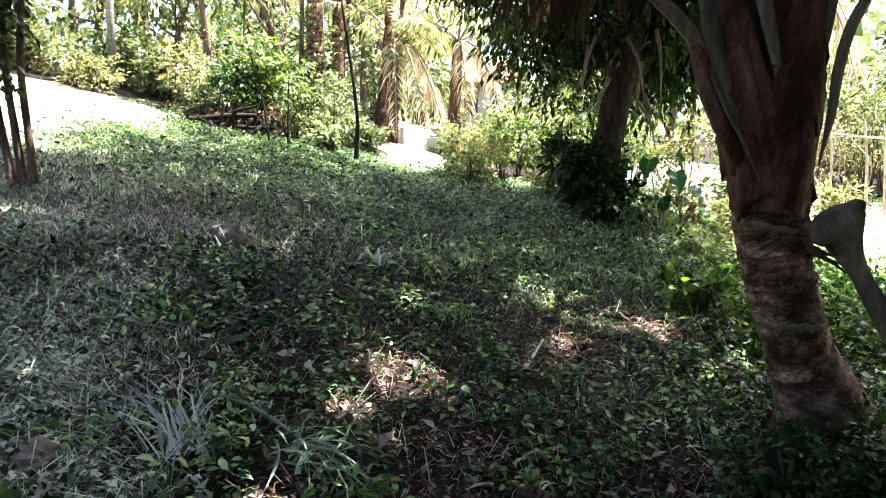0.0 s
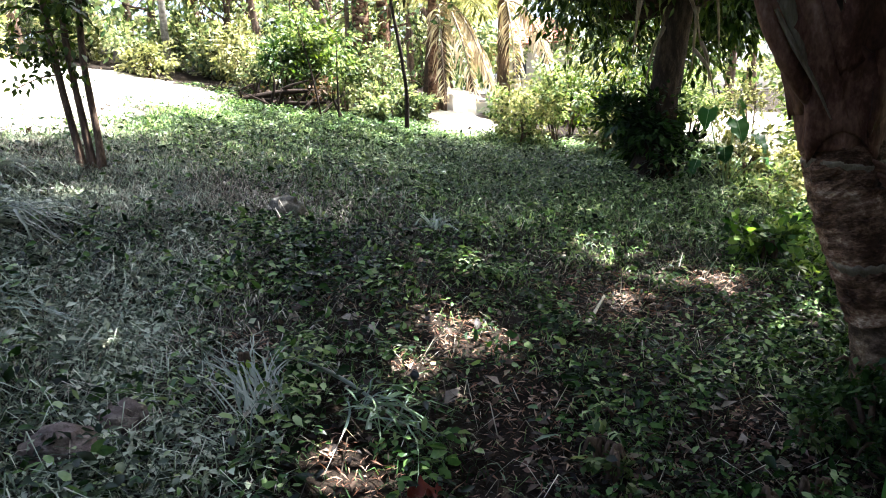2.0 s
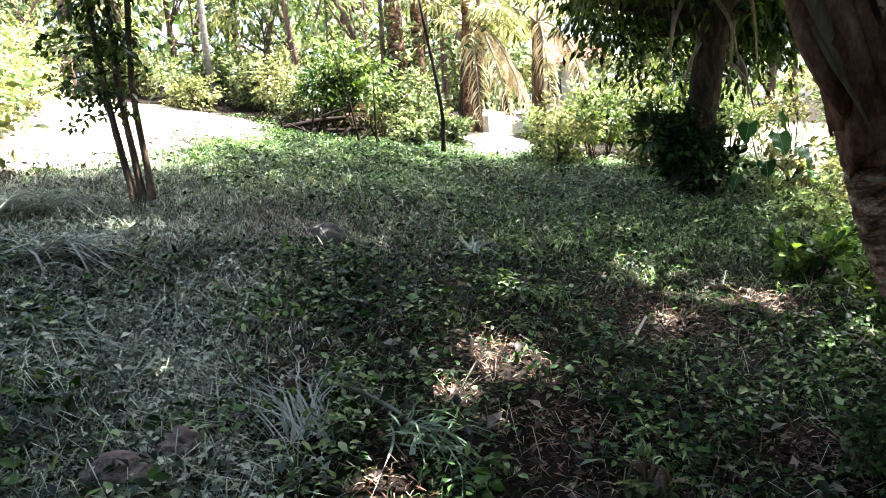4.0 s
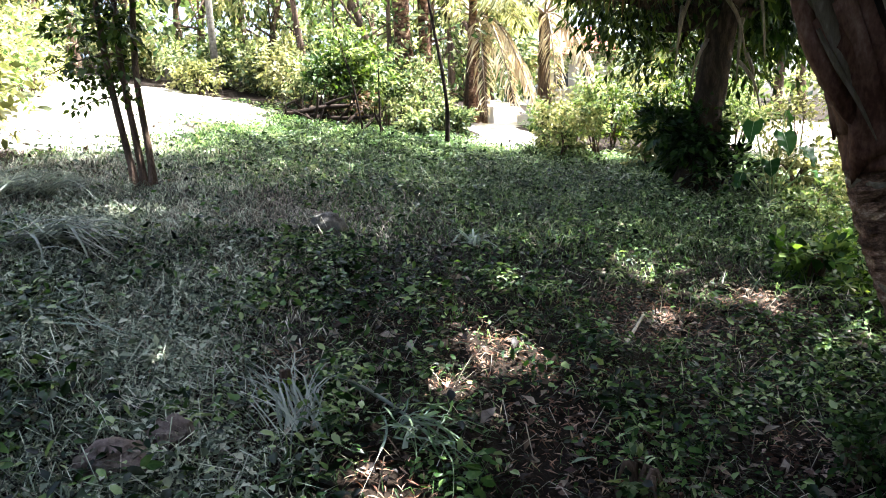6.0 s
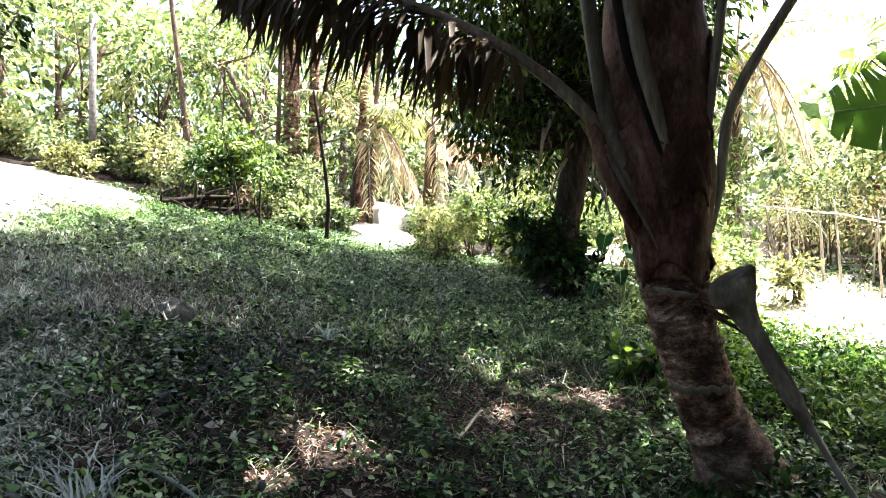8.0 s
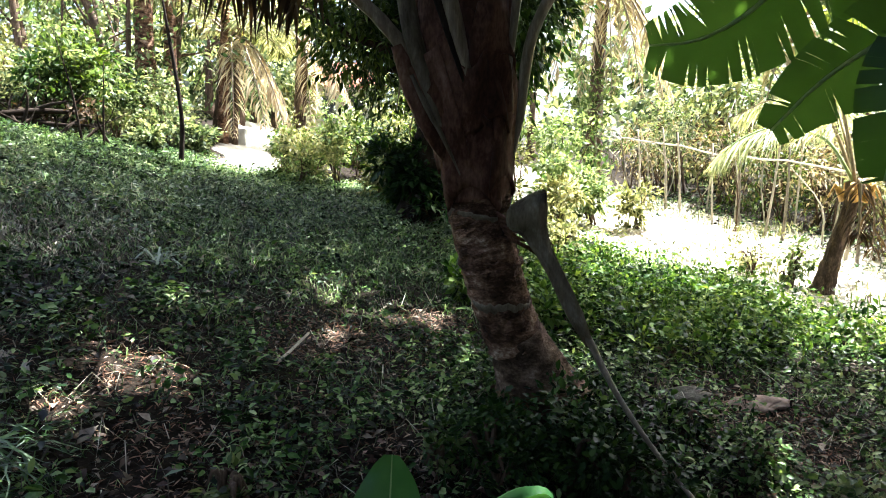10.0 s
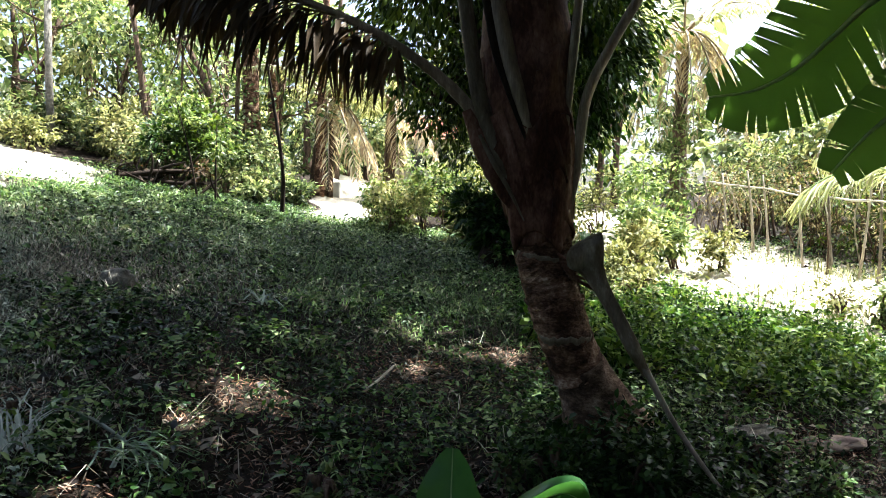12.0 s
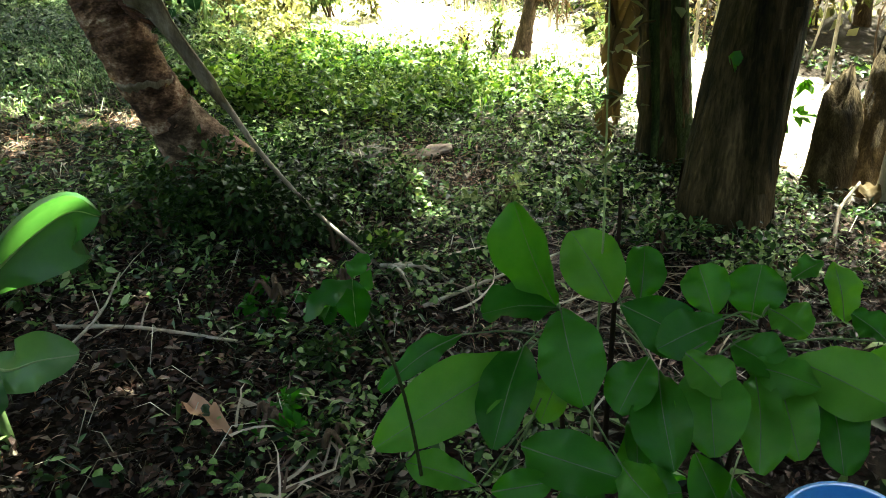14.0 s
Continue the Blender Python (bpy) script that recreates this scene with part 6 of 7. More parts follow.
# leaves of each stem: foot of the blade, tip, width
LEFT_LEAVES = [(2.107, 0.026, 0.485, 2.074, 0.1, 0.653, 0.118), (2.106, 0.017, 0.49, 1.99, 0.063, 0.491, 0.096), (2.097, -0.002, 0.496, 2.052, -0.125, 0.408, 0.095), (2.013, -0.014, 0.438, 1.757, -0.017, 0.368, 0.097), (2.013, -0.014, 0.457, 1.895, -0.119, 0.384, 0.08), (1.956, 0.109, 0.435, 1.808, 0.123, 0.368, 0.043),
               (1.933, -0.131, 0.363, 2.018, -0.249, 0.358, 0.076), (1.86, -0.117, 0.306, 1.779, -0.053, 0.335, 0.05), (1.859, -0.165, 0.333, 1.934, -0.199, 0.344, 0.044), (2.067, -0.047, 0.406, 2.015, -0.067, 0.342, 0.058), (2.202, -0.017, 0.489, 2.197, 0.096, 0.577, 0.095)]
MID_LEAVES = [(2.21, -0.026, 0.486, 2.285, -0.137, 0.439, 0.082), (2.312, -0.16, 0.491, 2.218, -0.125, 0.449, 0.068), (2.351, -0.108, 0.46, 2.37, -0.049, 0.523, 0.072), (2.26, -0.019, 0.474, 2.308, 0.029, 0.546, 0.067), (2.182, -0.154, 0.432, 2.107, -0.273, 0.364, 0.081), (2.239, -0.201, 0.448, 2.163, -0.296, 0.382, 0.089),
              (2.147, -0.145, 0.371, 2.099, -0.209, 0.318, 0.045), (2.222, -0.171, 0.459, 2.225, -0.258, 0.431, 0.061), (2.033, -0.246, 0.371, 2.034, -0.323, 0.356, 0.067), (2.172, -0.143, 0.452, 2.095, -0.17, 0.398, 0.072)]
RIGHT_LEAVES = [(2.41, -0.138, 0.447, 2.445, -0.117, 0.53, 0.084), (2.421, -0.163, 0.479, 2.429, -0.229, 0.463, 0.065), (2.502, -0.14, 0.506, 2.535, -0.164, 0.539, 0.042), (2.575, -0.202, 0.427, 2.593, -0.155, 0.512, 0.054), (2.586, -0.275, 0.419, 2.572, -0.22, 0.448, 0.049), (2.317, -0.231, 0.421, 2.222, -0.33, 0.352, 0.066),
                (2.351, -0.249, 0.411, 2.284, -0.345, 0.359, 0.069), (2.412, -0.288, 0.403, 2.334, -0.384, 0.34, 0.07), (2.394, -0.233, 0.427, 2.419, -0.38, 0.418, 0.097), (2.313, -0.215, 0.431, 2.35, -0.308, 0.433, 0.059), (2.323, -0.175, 0.447, 2.341, -0.254, 0.431, 0.077), (2.484, -0.282, 0.415, 2.513, -0.349, 0.408, 0.073)]
rq = np.random.default_rng(141)
low = []
for k in range(16):      # lower, shaded leaves
    c = Vector((2.02 + 0.30 * rq.random(), -0.10 - 0.16 * rq.random(), 0.10 + 0.16 * rq.random()))
    e = c + Vector((0.10 * rq.normal(), -0.05 + 0.05 * rq.normal(), -0.03 + 0.04 * rq.normal()))
    low.append((*c, *e, 0.06 + 0.03 * rq.random()))
for k, q in enumerate(LEFT_LEAVES + MID_LEAVES + RIGHT_LEAVES + low):
    a, b, w = Vector(q[:3]), Vector(q[3:6]), q[6]
    home = min((Vector((x, y, min(a.z - 0.01, z))) for x, y, z in STEMS), key=lambda p: (p - a).length)
    stalk(sap, home, a, 0.002, 0.0015, "bigstalk", 0.012)
    face = Vector((-0.45 + 0.2 * rq.normal(), -0.5 + 0.2 * rq.normal(), 0.75))
    m = (a + b) / 2 + face.normalized() * (b - a).length * (0.06 + 0.05 * rq.random())
    set_leaf(sap, [a, m, b + (b - a) * 0.1], w * 1.25, face, "broad", (0.25 + 0.2 * rq.normal(), 0.25 + 0.2 * rq.normal()), 0.007, 140 + k, 0.52 + 0.12 * rq.random(), 0.6 + 0.15 * rq.random(), 0.0013, "bigstalk", nu=14)
# slim shoot with a pair of leaves
hx, hy = 1.70, -0.05
shoot = holder("leafy_shoot", (hx, hy, gz(hx, hy)), "slim shoot with a pair of bright green leaves", "sapling")
line = smooth_line([(hx + 0.10, hy + 0.03, gz(hx, hy) - 0.02), (hx + 0.10, hy + 0.0, 0.1), (hx + 0.06, hy - 0.05, 0.5), (1.70, -0.12, 0.71)], 5)
v, f = tube(line, lerp_list([0.004, 0.003, 0.0015], len(line)), 6)
hang("stem", raw_mesh("stem", v, f, M["mossbark"], True), shoot)
for k, (d, ln, w) in enumerate([((-0.9, -0.2, -0.15), 0.075, 0.05), ((-0.2, -0.35, -0.9), 0.06, 0.045), ((0.5, 0.5, 0.5), 0.045, 0.03)]):
    leaf_part(shoot, (1.70, -0.12, 0.71), d, ln, w, "broad", "oval", 0.25, 0.12, 0.004, 180 + k, 0.0, rib=0.001, nu=10)

# tall thin weed with pale small leaves
wx, wy = 2.21, 0.02
weed = holder("tall_weed", (wx, wy, gz(wx, wy)), "tall thin weed with small pale leaves", "weed")
line = smooth_line([(wx, wy, gz(wx, wy) - 0.03), (wx - 0.01, wy + 0.01, 0.1), (wx, wy + 0.01, 0.6), (wx - 0.01, wy + 0.01, 1.15)], 5)
v, f = tube(line, lerp_list([0.004, 0.0012], len(line)), 6)
hang("stem", raw_mesh("stem", v, f, M["midrib"], True), weed)
rw = np.random.default_rng(160)
n = 60
q = rw.random(n)
pos = np.stack([wx + 0.03 * rw.normal(size=n), wy + 0.03 * rw.normal(size=n), 0.66 + 0.46 * q], 1)
V, T = leaf_arrays(pos, rand_dirs(n, 0.5, rw), np.tile([0, 0, 1.0], (n, 1)), 0.022 + 0.022 * rw.random(n), 0.010 + 0.008 * rw.random(n), fine=True)
hang("leaves", array_mesh("leaves", V, T, M["yellow"]), weed)

# ---- small things on the ground ----


def rock(name, x, y, sx_, sy_, sz_, seed, mat, label, category="stone", sink=0.3, turn=0.0, lump=0.45):
    bm = bmesh.new()
    bmesh.ops.create_icosphere(bm, subdivisions=4, radius=1.0)
    noise.seed_set(seed)
    for v in bm.verts:
        d = v.co.normalized()
        k = 1 + lump * noise.noise(d * 1.3 + Vector((seed * 3.7, 0, 0))) + 0.2 * noise.noise(d * 3.1 + Vector((0, seed, 0))) + 0.06 * noise.noise(d * 9)
        v.co = Vector((d.x * sx_ * k, d.y * sy_ * k, d.z * sz_ * k))
    me = bpy.data.meshes.new(name)
    bm.to_mesh(me)
    bm.free()
    me.materials.append(M[mat])
    me.shade_smooth()
    ob = new(name, me)
    ob.location = (x, y, gz(x, y) + sz_ * (0.5 - sink))
    ob.rotation_euler = (0.05, -0.1, turn)
    return tagged(ob, label, category)


rock("stone", -1.65, 4.86, 0.15, 0.12, 0.12, 1, "stone", "rounded grey stone half sunk in grass", sink=0.3, lump=0.2)
rock("stone", -1.36, 1.86, 0.125, 0.095, 0.065, 2, "palestone", "flat pale pinkish stone among fallen leaves", sink=0.15)
rock("stone", -1.27, 2.06, 0.085, 0.07, 0.06, 5, "palestone", "small brown stone among fallen leaves", sink=0.05)
rock("flat_stone", 3.52, 3.74, 0.20, 0.12, 0.035, 3, "slab", "flat reddish stone slab on bare soil", sink=0.05, turn=-0.3)
rock("flat_stone", 3.02, 3.80, 0.17, 0.12, 0.045, 4, "stone", "flat grey stone slab on bare soil", sink=0.1)


def lying_stick(name, pts, r0, r1, mat, label, seed=0, lift=0.012, category="stick", twigs=0):
    P = smooth_line([(x, y, gz(x, y) + lift + h) for x, y, h in pts], 4)
    s = holder(name, (pts[0][0], pts[0][1], gz(pts[0][0], pts[0][1])), label, category)
    v, f = tube(P, lerp_list([r0, r1], len(P)), 7, 0.12, seed)
    hang("stem", raw_mesh("stem", v, f, M[mat], True), s)
    r = np.random.default_rng(seed)
    for k in range(twigs):
        p = P[int(len(P) * (0.35 + 0.6 * k / max(1, twigs)))]
        d = Vector((r.normal(), r.normal(), 0.4)).normalized() * (0.10 + 0.12 * r.random())
        v, f = tube([p, p + d * 0.5 + Vector((0, 0, 0.01)), p + d], [r1 * 0.8, r1 * 0.6, r1 * 0.3], 5, 0.1, k)
        hang("twig", raw_mesh("twig", v, f, M[mat], True), s)
    return s


lying_stick("pale_stick", [(0.46, 3.70, 0.0), (0.54, 3.92, 0.03), (0.62, 4.14, 0.07)], 0.011, 0.008, "palewood", "short pale broken stick on leaf litter", 1)
lying_stick("dark_stick", [(-0.42, 3.92, 0.0), (-0.2, 3.84, 0.02), (0.05, 3.80, 0.0)], 0.014, 0.009, "darkbark", "dark fallen stick on the soil", 2)
lying_stick("grey_stick", [(-0.75, 4.05, 0.0), (-0.95, 4.25, 0.01)], 0.010, 0.008, "stick", "grey stick in the grass", 3)
lying_stick("cut_branch", [(-0.80, 2.68, 0.05), (-0.64, 2.59, 0.06), (-0.49, 2.50, 0.05), (-0.36, 2.42, 0.02)], 0.010, 0.005, "cutleaf", "cut leafy branch wilting on the ground", 4, twigs=2)
lying_stick("fallen_twig", [(1.05, 1.95, 0.02), (1.35, 1.85, 0.04), (1.72, 1.72, 0.02)], 0.009, 0.006, "palewood", "dry forked twig on dark leaf litter", 5, twigs=4)
lying_stick("fallen_twig", [(1.05, 1.75, 0.0), (1.22, 1.88, 0.10), (1.32, 2.02, 0.20)], 0.007, 0.003, "palewood", "dry forked twig on dark leaf litter", 6, twigs=4)
lying_stick("fallen_twig", [(0.15, 1.62, 0.03), (0.40, 1.55, 0.03), (0.66, 1.40, 0.01)], 0.030, 0.009, "palewood", "weathered pale twig on dark leaf litter", 7, twigs=5)
lying_stick("long_stick", [(2.55, 1.72, 0.03), (3.2, 1.85, 0.06), (3.9, 2.0, 0.10)], 0.010, 0.006, "palewood", "long thin dry stick", 8)
lying_stick("long_stick", [(1.75, 0.95, 0.02), (2.0, 0.95, 0.03), (2.25, 0.98, 0.02)], 0.007, 0.005, "stick", "thin dry stick on leaf litter", 9)
lying_stick("long_stick", [(1.75, 0.78, 0.02), (1.95, 0.62, 0.03), (2.1, 0.5, 0.02)], 0.007, 0.005, "stick", "thin dry stick on leaf litter", 10)
lying_stick("fallen_branch", [(5.2, 1.5, 0.05), (5.6, 1.75, 0.1), (6.0, 1.9, 0.15)], 0.014, 0.010, "stick", "grey fallen branch near a stump", 11)

# long cut leaves thrown down in bunches


def cut_bunch(x, y, ln, ang, n, seed, mat, label, name="cut_grass_bunch", fan=0.5, rise=0.08, wid=0.008, spread=0.06, bends=0.6):
    r = np.random.default_rng(seed)
    b = holder(name, (x, y, gz(x, y)), label, "cut grass", "bunches of cut grass")
    for k in range(n):
        a = ang + r.normal() * fan
        L = ln * (0.6 + 0.5 * r.random())
        x0, y0 = x + r.normal() * spread, y + r.normal() * spread
        w = wid * (0.6 + 0.8 * r.random())
        bend, kink = r.normal() * bends, r.normal() * bends * 0.4
        lift = rise * (0.25 + 0.9 * r.random())
        V, F = [], []
        m = 8
        for i in range(m):
            t = i / (m - 1)
            aa = a + bend * t + (kink if t > 0.55 else 0)
            px_, py_ = x0 + math.cos(aa) * L * t, y0 + math.sin(aa) * L * t
            zz = gz(px_, py_) + 0.055 + lift * math.sin(math.pi * min(1, t * 1.08))
            ww = w * (1 - t * 0.85)
            V += [(px_ - math.sin(aa) * ww, py_ + math.cos(aa) * ww, zz + ww * 0.4), (px_, py_, zz), (px_ + math.sin(aa) * ww, py_ - math.cos(aa) * ww, zz + ww * 0.3)]
        for i in range(m - 1):
            for j in range(2):
                q = i * 3 + j
                F.append((q, q + 1, q + 4, q + 3))
        hang("blade", raw_mesh("blade", V, F, M[mat], True), b)


cut_bunch(-0.87, 2.30, 0.58, 2.18, 40, 1, "cutleaf", "bunch of long wilted grey-green cut leaves", wid=0.0045, fan=0.24, rise=0.06)
cut_bunch(-0.50, 2.50, 0.34, -0.5, 18, 2, "freshcut", "cut palm-like shoot wilting on the ground", wid=0.008, fan=0.38, rise=0.07, bends=0.3)
cut_bunch(-0.45, 2.42, 0.30, 0.6, 16, 14, "wiltbunch", "cut palm-like shoot wilting on the ground", wid=0.006, fan=0.9, rise=0.05)
for k, (x, y, ang) in enumerate([(-2.95, 3.22, 0.55), (-2.85, 3.38, 0.45), (-3.75, 4.05, 0.75), (-3.6, 4.25, 0.65)]):
    cut_bunch(x, y, 0.60, ang, 26, 30 + k, "cutleaf", "arched bunch of long cut grass", rise=0.16, wid=0.013, fan=0.2, spread=0.09, bends=0.25)
cut_bunch(-2.25, 2.60, 0.5, 0.5, 12, 5, "wiltbunch", "bunch of long cut grass", rise=0.06, fan=0.5, bends=0.3)
cut_bunch(-0.55, 5.15, 0.35, 1.2, 20, 7, "wiltbunch", "small wilted cut tuft", fan=0.8)
cut_bunch(1.7, 0.85, 0.45, 0.2, 26, 8, "strawfrond", "cut leaves on dark litter", fan=0.5, wid=0.007, rise=0.04, spread=0.14)
cut_bunch(2.53, 1.08, 0.16, 1.3, 26, 9, "drygrass", "pale dry straw tuft on litter", fan=0.6, wid=0.006, rise=0.04, spread=0.16)
cut_bunch(3.3, 1.55, 0.75, 0.0, 40, 10, "strawfrond", "heap of dry frond leaflets", "dry_frond_heap", fan=0.22, wid=0.009, rise=0.05, spread=0.28)
cut_bunch(3.9, 1.65, 0.7, 3.05, 36, 11, "strawfrond", "heap of dry frond leaflets", "dry_frond_heap", fan=0.22, wid=0.009, rise=0.06, spread=0.28)
cut_bunch(3.1, 1.25, 0.6, 0.1, 24, 12, "strawfrond", "heap of dry frond leaflets", "dry_frond_heap", fan=0.35, wid=0.008, rise=0.05, spread=0.28)
cut_bunch(3.6, 1.05, 0.6, 2.9, 24, 13, "strawfrond", "heap of dry frond leaflets", "dry_frond_heap", fan=0.35, wid=0.008, rise=0.05, spread=0.28)

# single large fallen leaves
for k, (x, y, ang, ln, w, mt, lb) in enumerate([(1.44, 1.38, -1.05, 0.26, 0.075, "brownleaf", "large light brown dry leaf curled on litter"), (-0.28, 2.02, 0.4, 0.13, 0.085, "redleaf", "dark reddish dry leaf on straw"), (-0.12, 2.0, -0.1, 0.20, 0.09, "litter", "pale dry curled leaf on litter"),
                                          (1.22, 1.62, 0.3, 0.15, 0.06, "litter", "pale dry curled leaf on litter"), (5.95, 1.75, 0.8, 0.36, 0.14, "deadbanana", "large dead orange-brown leaf by a stump")]):
    t = holder("fallen_leaf", (x, y, gz(x, y)), lb, "leaf")
    leaf_part(t, (x, y, gz(x, y) + 0.04), (math.cos(ang), math.sin(ang), 0.12 if k < 4 else 0.5), ln, w, mt, "oval", 0.3, 0.7, 0.018, 170 + k, rib=0.003, name="blade", ribmat="stubwood")

# blue plastic tub
tbx, tby = 3.32, 0.10
tub = holder("plastic_tub", (tbx, tby, gz(tbx, tby)), "low bright blue plastic tub lying on litter", "tub")
prof = [(0.0, 0.012), (0.14, 0.012), (0.17, 0.02), (0.20, 0.065), (0.225, 0.07), (0.225, 0.078), (0.195, 0.078), (0.165, 0.03), (0.0, 0.024)]
V, F = [], []
for k in range(28):
    a = 2 * math.pi * k / 28
    for rr, zz in prof:
        V.append((tbx + rr * math.cos(a), tby + rr * 0.8 * math.sin(a), gz(tbx, tby) + zz + 0.02))
m = len(prof)
for k in range(28):
    for j in range(m - 1):
        a, b = k * m + j, ((k + 1) % 28) * m + j
        F.append((a, b, b + 1, a + 1))
hang("basin", raw_mesh("basin", V, F, M["blueplastic"], True), tub)

# ---- ground cover ----


def scatter(n, x0, x1, y0, y1, r, power=1.0):
    x = x0 + (x1 - x0) * r.random(n)
    y = y0 + (y1 - y0) * r.random(n) ** power
    return x, y


def patch(x, y, s, seed):
    """A smooth random field between 0 and 1, for clumps and bare places."""
    return 0.5 + 0.25 * (np.sin(s * x + seed) * np.sin(s * 1.3 * y + seed * 2) + np.sin(s * 2.3 * x - s * 1.1 * y + seed * 3) * np.sin(s * 1.9 * y + s * 0.7 * x + seed))


def cover_leaves(name, n, box, mat, size, label, category, seed, keep, height=(0.0, 0.06), flat=0.35, shape=0.55, tilt=0.5, grow=0.03, power=1.4, fine=False, per_plant=1):
    """Leaves over the ground, single or in small rosettes of per_plant."""
    r = np.random.default_rng(seed)
    x, y = scatter(n // per_plant, *box, r, power)
    ok = keep(x, y, r)
    x, y = np.repeat(x[ok], per_plant), np.repeat(y[ok], per_plant)
    n = len(x)
    plant = np.repeat(0.6 + 0.8 * r.random(n // per_plant) ** 1.5, per_plant)
    z = ground_z(x, y) + height[0] + (height[1] - height[0]) * (r.random(n) ** 1.3 if per_plant == 1 else (plant - 0.6) / 0.8 * (0.4 + 0.6 * r.random(n)))
    axis = rand_dirs(n, flat, r)
    up = np.array([[0, 0, 1.0]]) + r.normal(size=(n, 3)) * tilt
    ln = size * (0.55 + 0.9 * r.random(n)) * (1 + grow * y)
    if per_plant > 1:
        ln = ln * plant
        x, y = x + axis[:, 0] * ln * (0.2 + 0.9 * r.random(n)), y + axis[:, 1] * ln * (0.2 + 0.9 * r.random(n))
    V, T = leaf_arrays(np.stack([x, y, z], 1), axis, up, ln, ln * shape * (0.8 + 0.4 * r.random(n)), 0.2, 0.15, fine)
    tagged(new(name, array_mesh(name, V, T, M[mat])), label, category, kind="stuff")


def cover_blades(name, n, box, mat, h, w, label, category, seed, keep, bend=(0.3, 1.1), grow=0.02, power=1.4):
    r = np.random.default_rng(seed)
    x, y = scatter(n, *box, r, power)
    ok = keep(x, y, r)
    x, y = x[ok], y[ok]
    n = len(x)
    hh = h * (0.4 + 0.9 * r.random(n)) * (1 + grow * y)
    V, T = blade_arrays(np.stack([x, y, ground_z(x, y) - 0.005], 1), r.normal(size=(n, 2)), hh, w * (0.6 + 0.8 * r.random(n)) * (1 + 0.06 * y), bend[0] + (bend[1] - bend[0]) * r.random(n))
    tagged(new(name, array_mesh(name, V, T, M[mat])), label, category, kind="stuff")


def in_view(x, y):
    """The well-grown ground before the walker."""
    wob = 0.3 * np.sin(2.1 * x + 1.7 * y) + 0.2 * np.sin(5.3 * y - 2.9 * x)
    return (y > 0.35 * np.abs(x) - 0.6 + wob * (np.abs(x) > 1.8)) & (x < 8.2) & (x > -0.85 * y - 1.6 + wob)


def left_dry(x, y):
    return np.clip((-1.35 - x + 0.1 * (y - 3)) * 0.9, 0, 1) * np.clip((6.4 - y) * 0.8, 0.15, 1)


def right_wet(x, y):
    return np.clip((x - 0.9 - 0.05 * y) * 0.8, 0, 1)


def kept_clear(x, y):
    """Low cover stays off the stones and off freshly cut stuff."""
    c = np.ones_like(x)
    for a, b, q in ((-1.36, 1.86, 0.13), (-1.27, 2.06, 0.10), (-1.65, 4.86, 0.17), (-0.64, 2.58, 0.09), (-0.45, 2.44, 0.10), (-0.93, 2.45, 0.10), (3.52, 3.74, 0.18), (3.02, 3.8, 0.15)):
        c = np.where(np.hypot(x - a, y - b) < q, 0.12, c)
    return c


def brightened_left(x, y):
    """The left side with pale cut grass, paled further to imitate its hazy light."""
    return np.clip((0.35 - 0.5 * y - x) * 1.6, 0, 1) * np.clip((7.0 - y) * 0.7, 0, 1) * kept_clear(x, y)


def bare(x, y):
    """Reddish bare litter patches."""
    b = np.zeros_like(x)
    for a, c, q in ((-0.15, 3.3, 0.36), (-0.48, 2.12, 0.18), (-0.38, 2.92, 0.12), (-1.9, 3.0, 0.25), (-1.1, 2.75, 0.2), (-1.62, 2.58, 0.14), (0.85, 4.35, 0.42), (1.45, 4.75, 0.35), (0.1, 2.8, 0.28), (0.15, 2.4, 0.25), (0.1, 2.05, 0.25), (0.55, 4.0, 0.25), (1.1, 2.9, 0.2), (1.1, 1.6, 0.45), (3.4, 1.4, 0.8), (3.4, 3.4, 0.6)):
        b = np.maximum(b, np.clip(1.6 - np.hypot(x - a, y - c) / q, 0, 1))
    for a, c, q in ((0.35, 3.65, 0.85), (1.0, 4.2, 0.55), (-0.65, 3.6, 0.4), (0.65, 3.0, 0.55), (0.3, 2.3, 0.5)):      # thinner cover over brown litter
        b = np.maximum(b, 0.42 * np.clip(1.7 - np.hypot(x - a, y - c) / q, 0, 1))
    return b


near = (-6.0, 7.5, 0.4, 12.5)
def shade_litter(x, y):
    """Dark reddish litter under the foreground plants; also paints in shade by palm and bananas."""
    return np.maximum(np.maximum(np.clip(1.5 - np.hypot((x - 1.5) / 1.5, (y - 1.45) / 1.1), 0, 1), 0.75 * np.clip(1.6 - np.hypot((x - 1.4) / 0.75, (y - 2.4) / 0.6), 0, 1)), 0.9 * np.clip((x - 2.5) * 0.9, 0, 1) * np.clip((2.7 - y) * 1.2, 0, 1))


def dry_left(x, y):
    return left_dry(x, y) * np.clip((y - 2.9) * 1.0, 0, 1)


def green_part(x, y):
    clump = np.clip(3.6 * (0.45 * patch(x, y, 1.7, 1) + 0.55 * patch(x, y, 4.3, 6)) - 1.3, 0.06, 1)
    return kept_clear(x, y) * clump * (1 - 0.4 * np.clip(-x - 0.6, 0, 1) * (y < 3)) * (1 - 0.95 * bare(x, y)) * (1 - 0.82 * dry_left(x, y)) * (1 - 0.97 * dust(x, y)) * (1 - 0.6 * shade_litter(x, y))


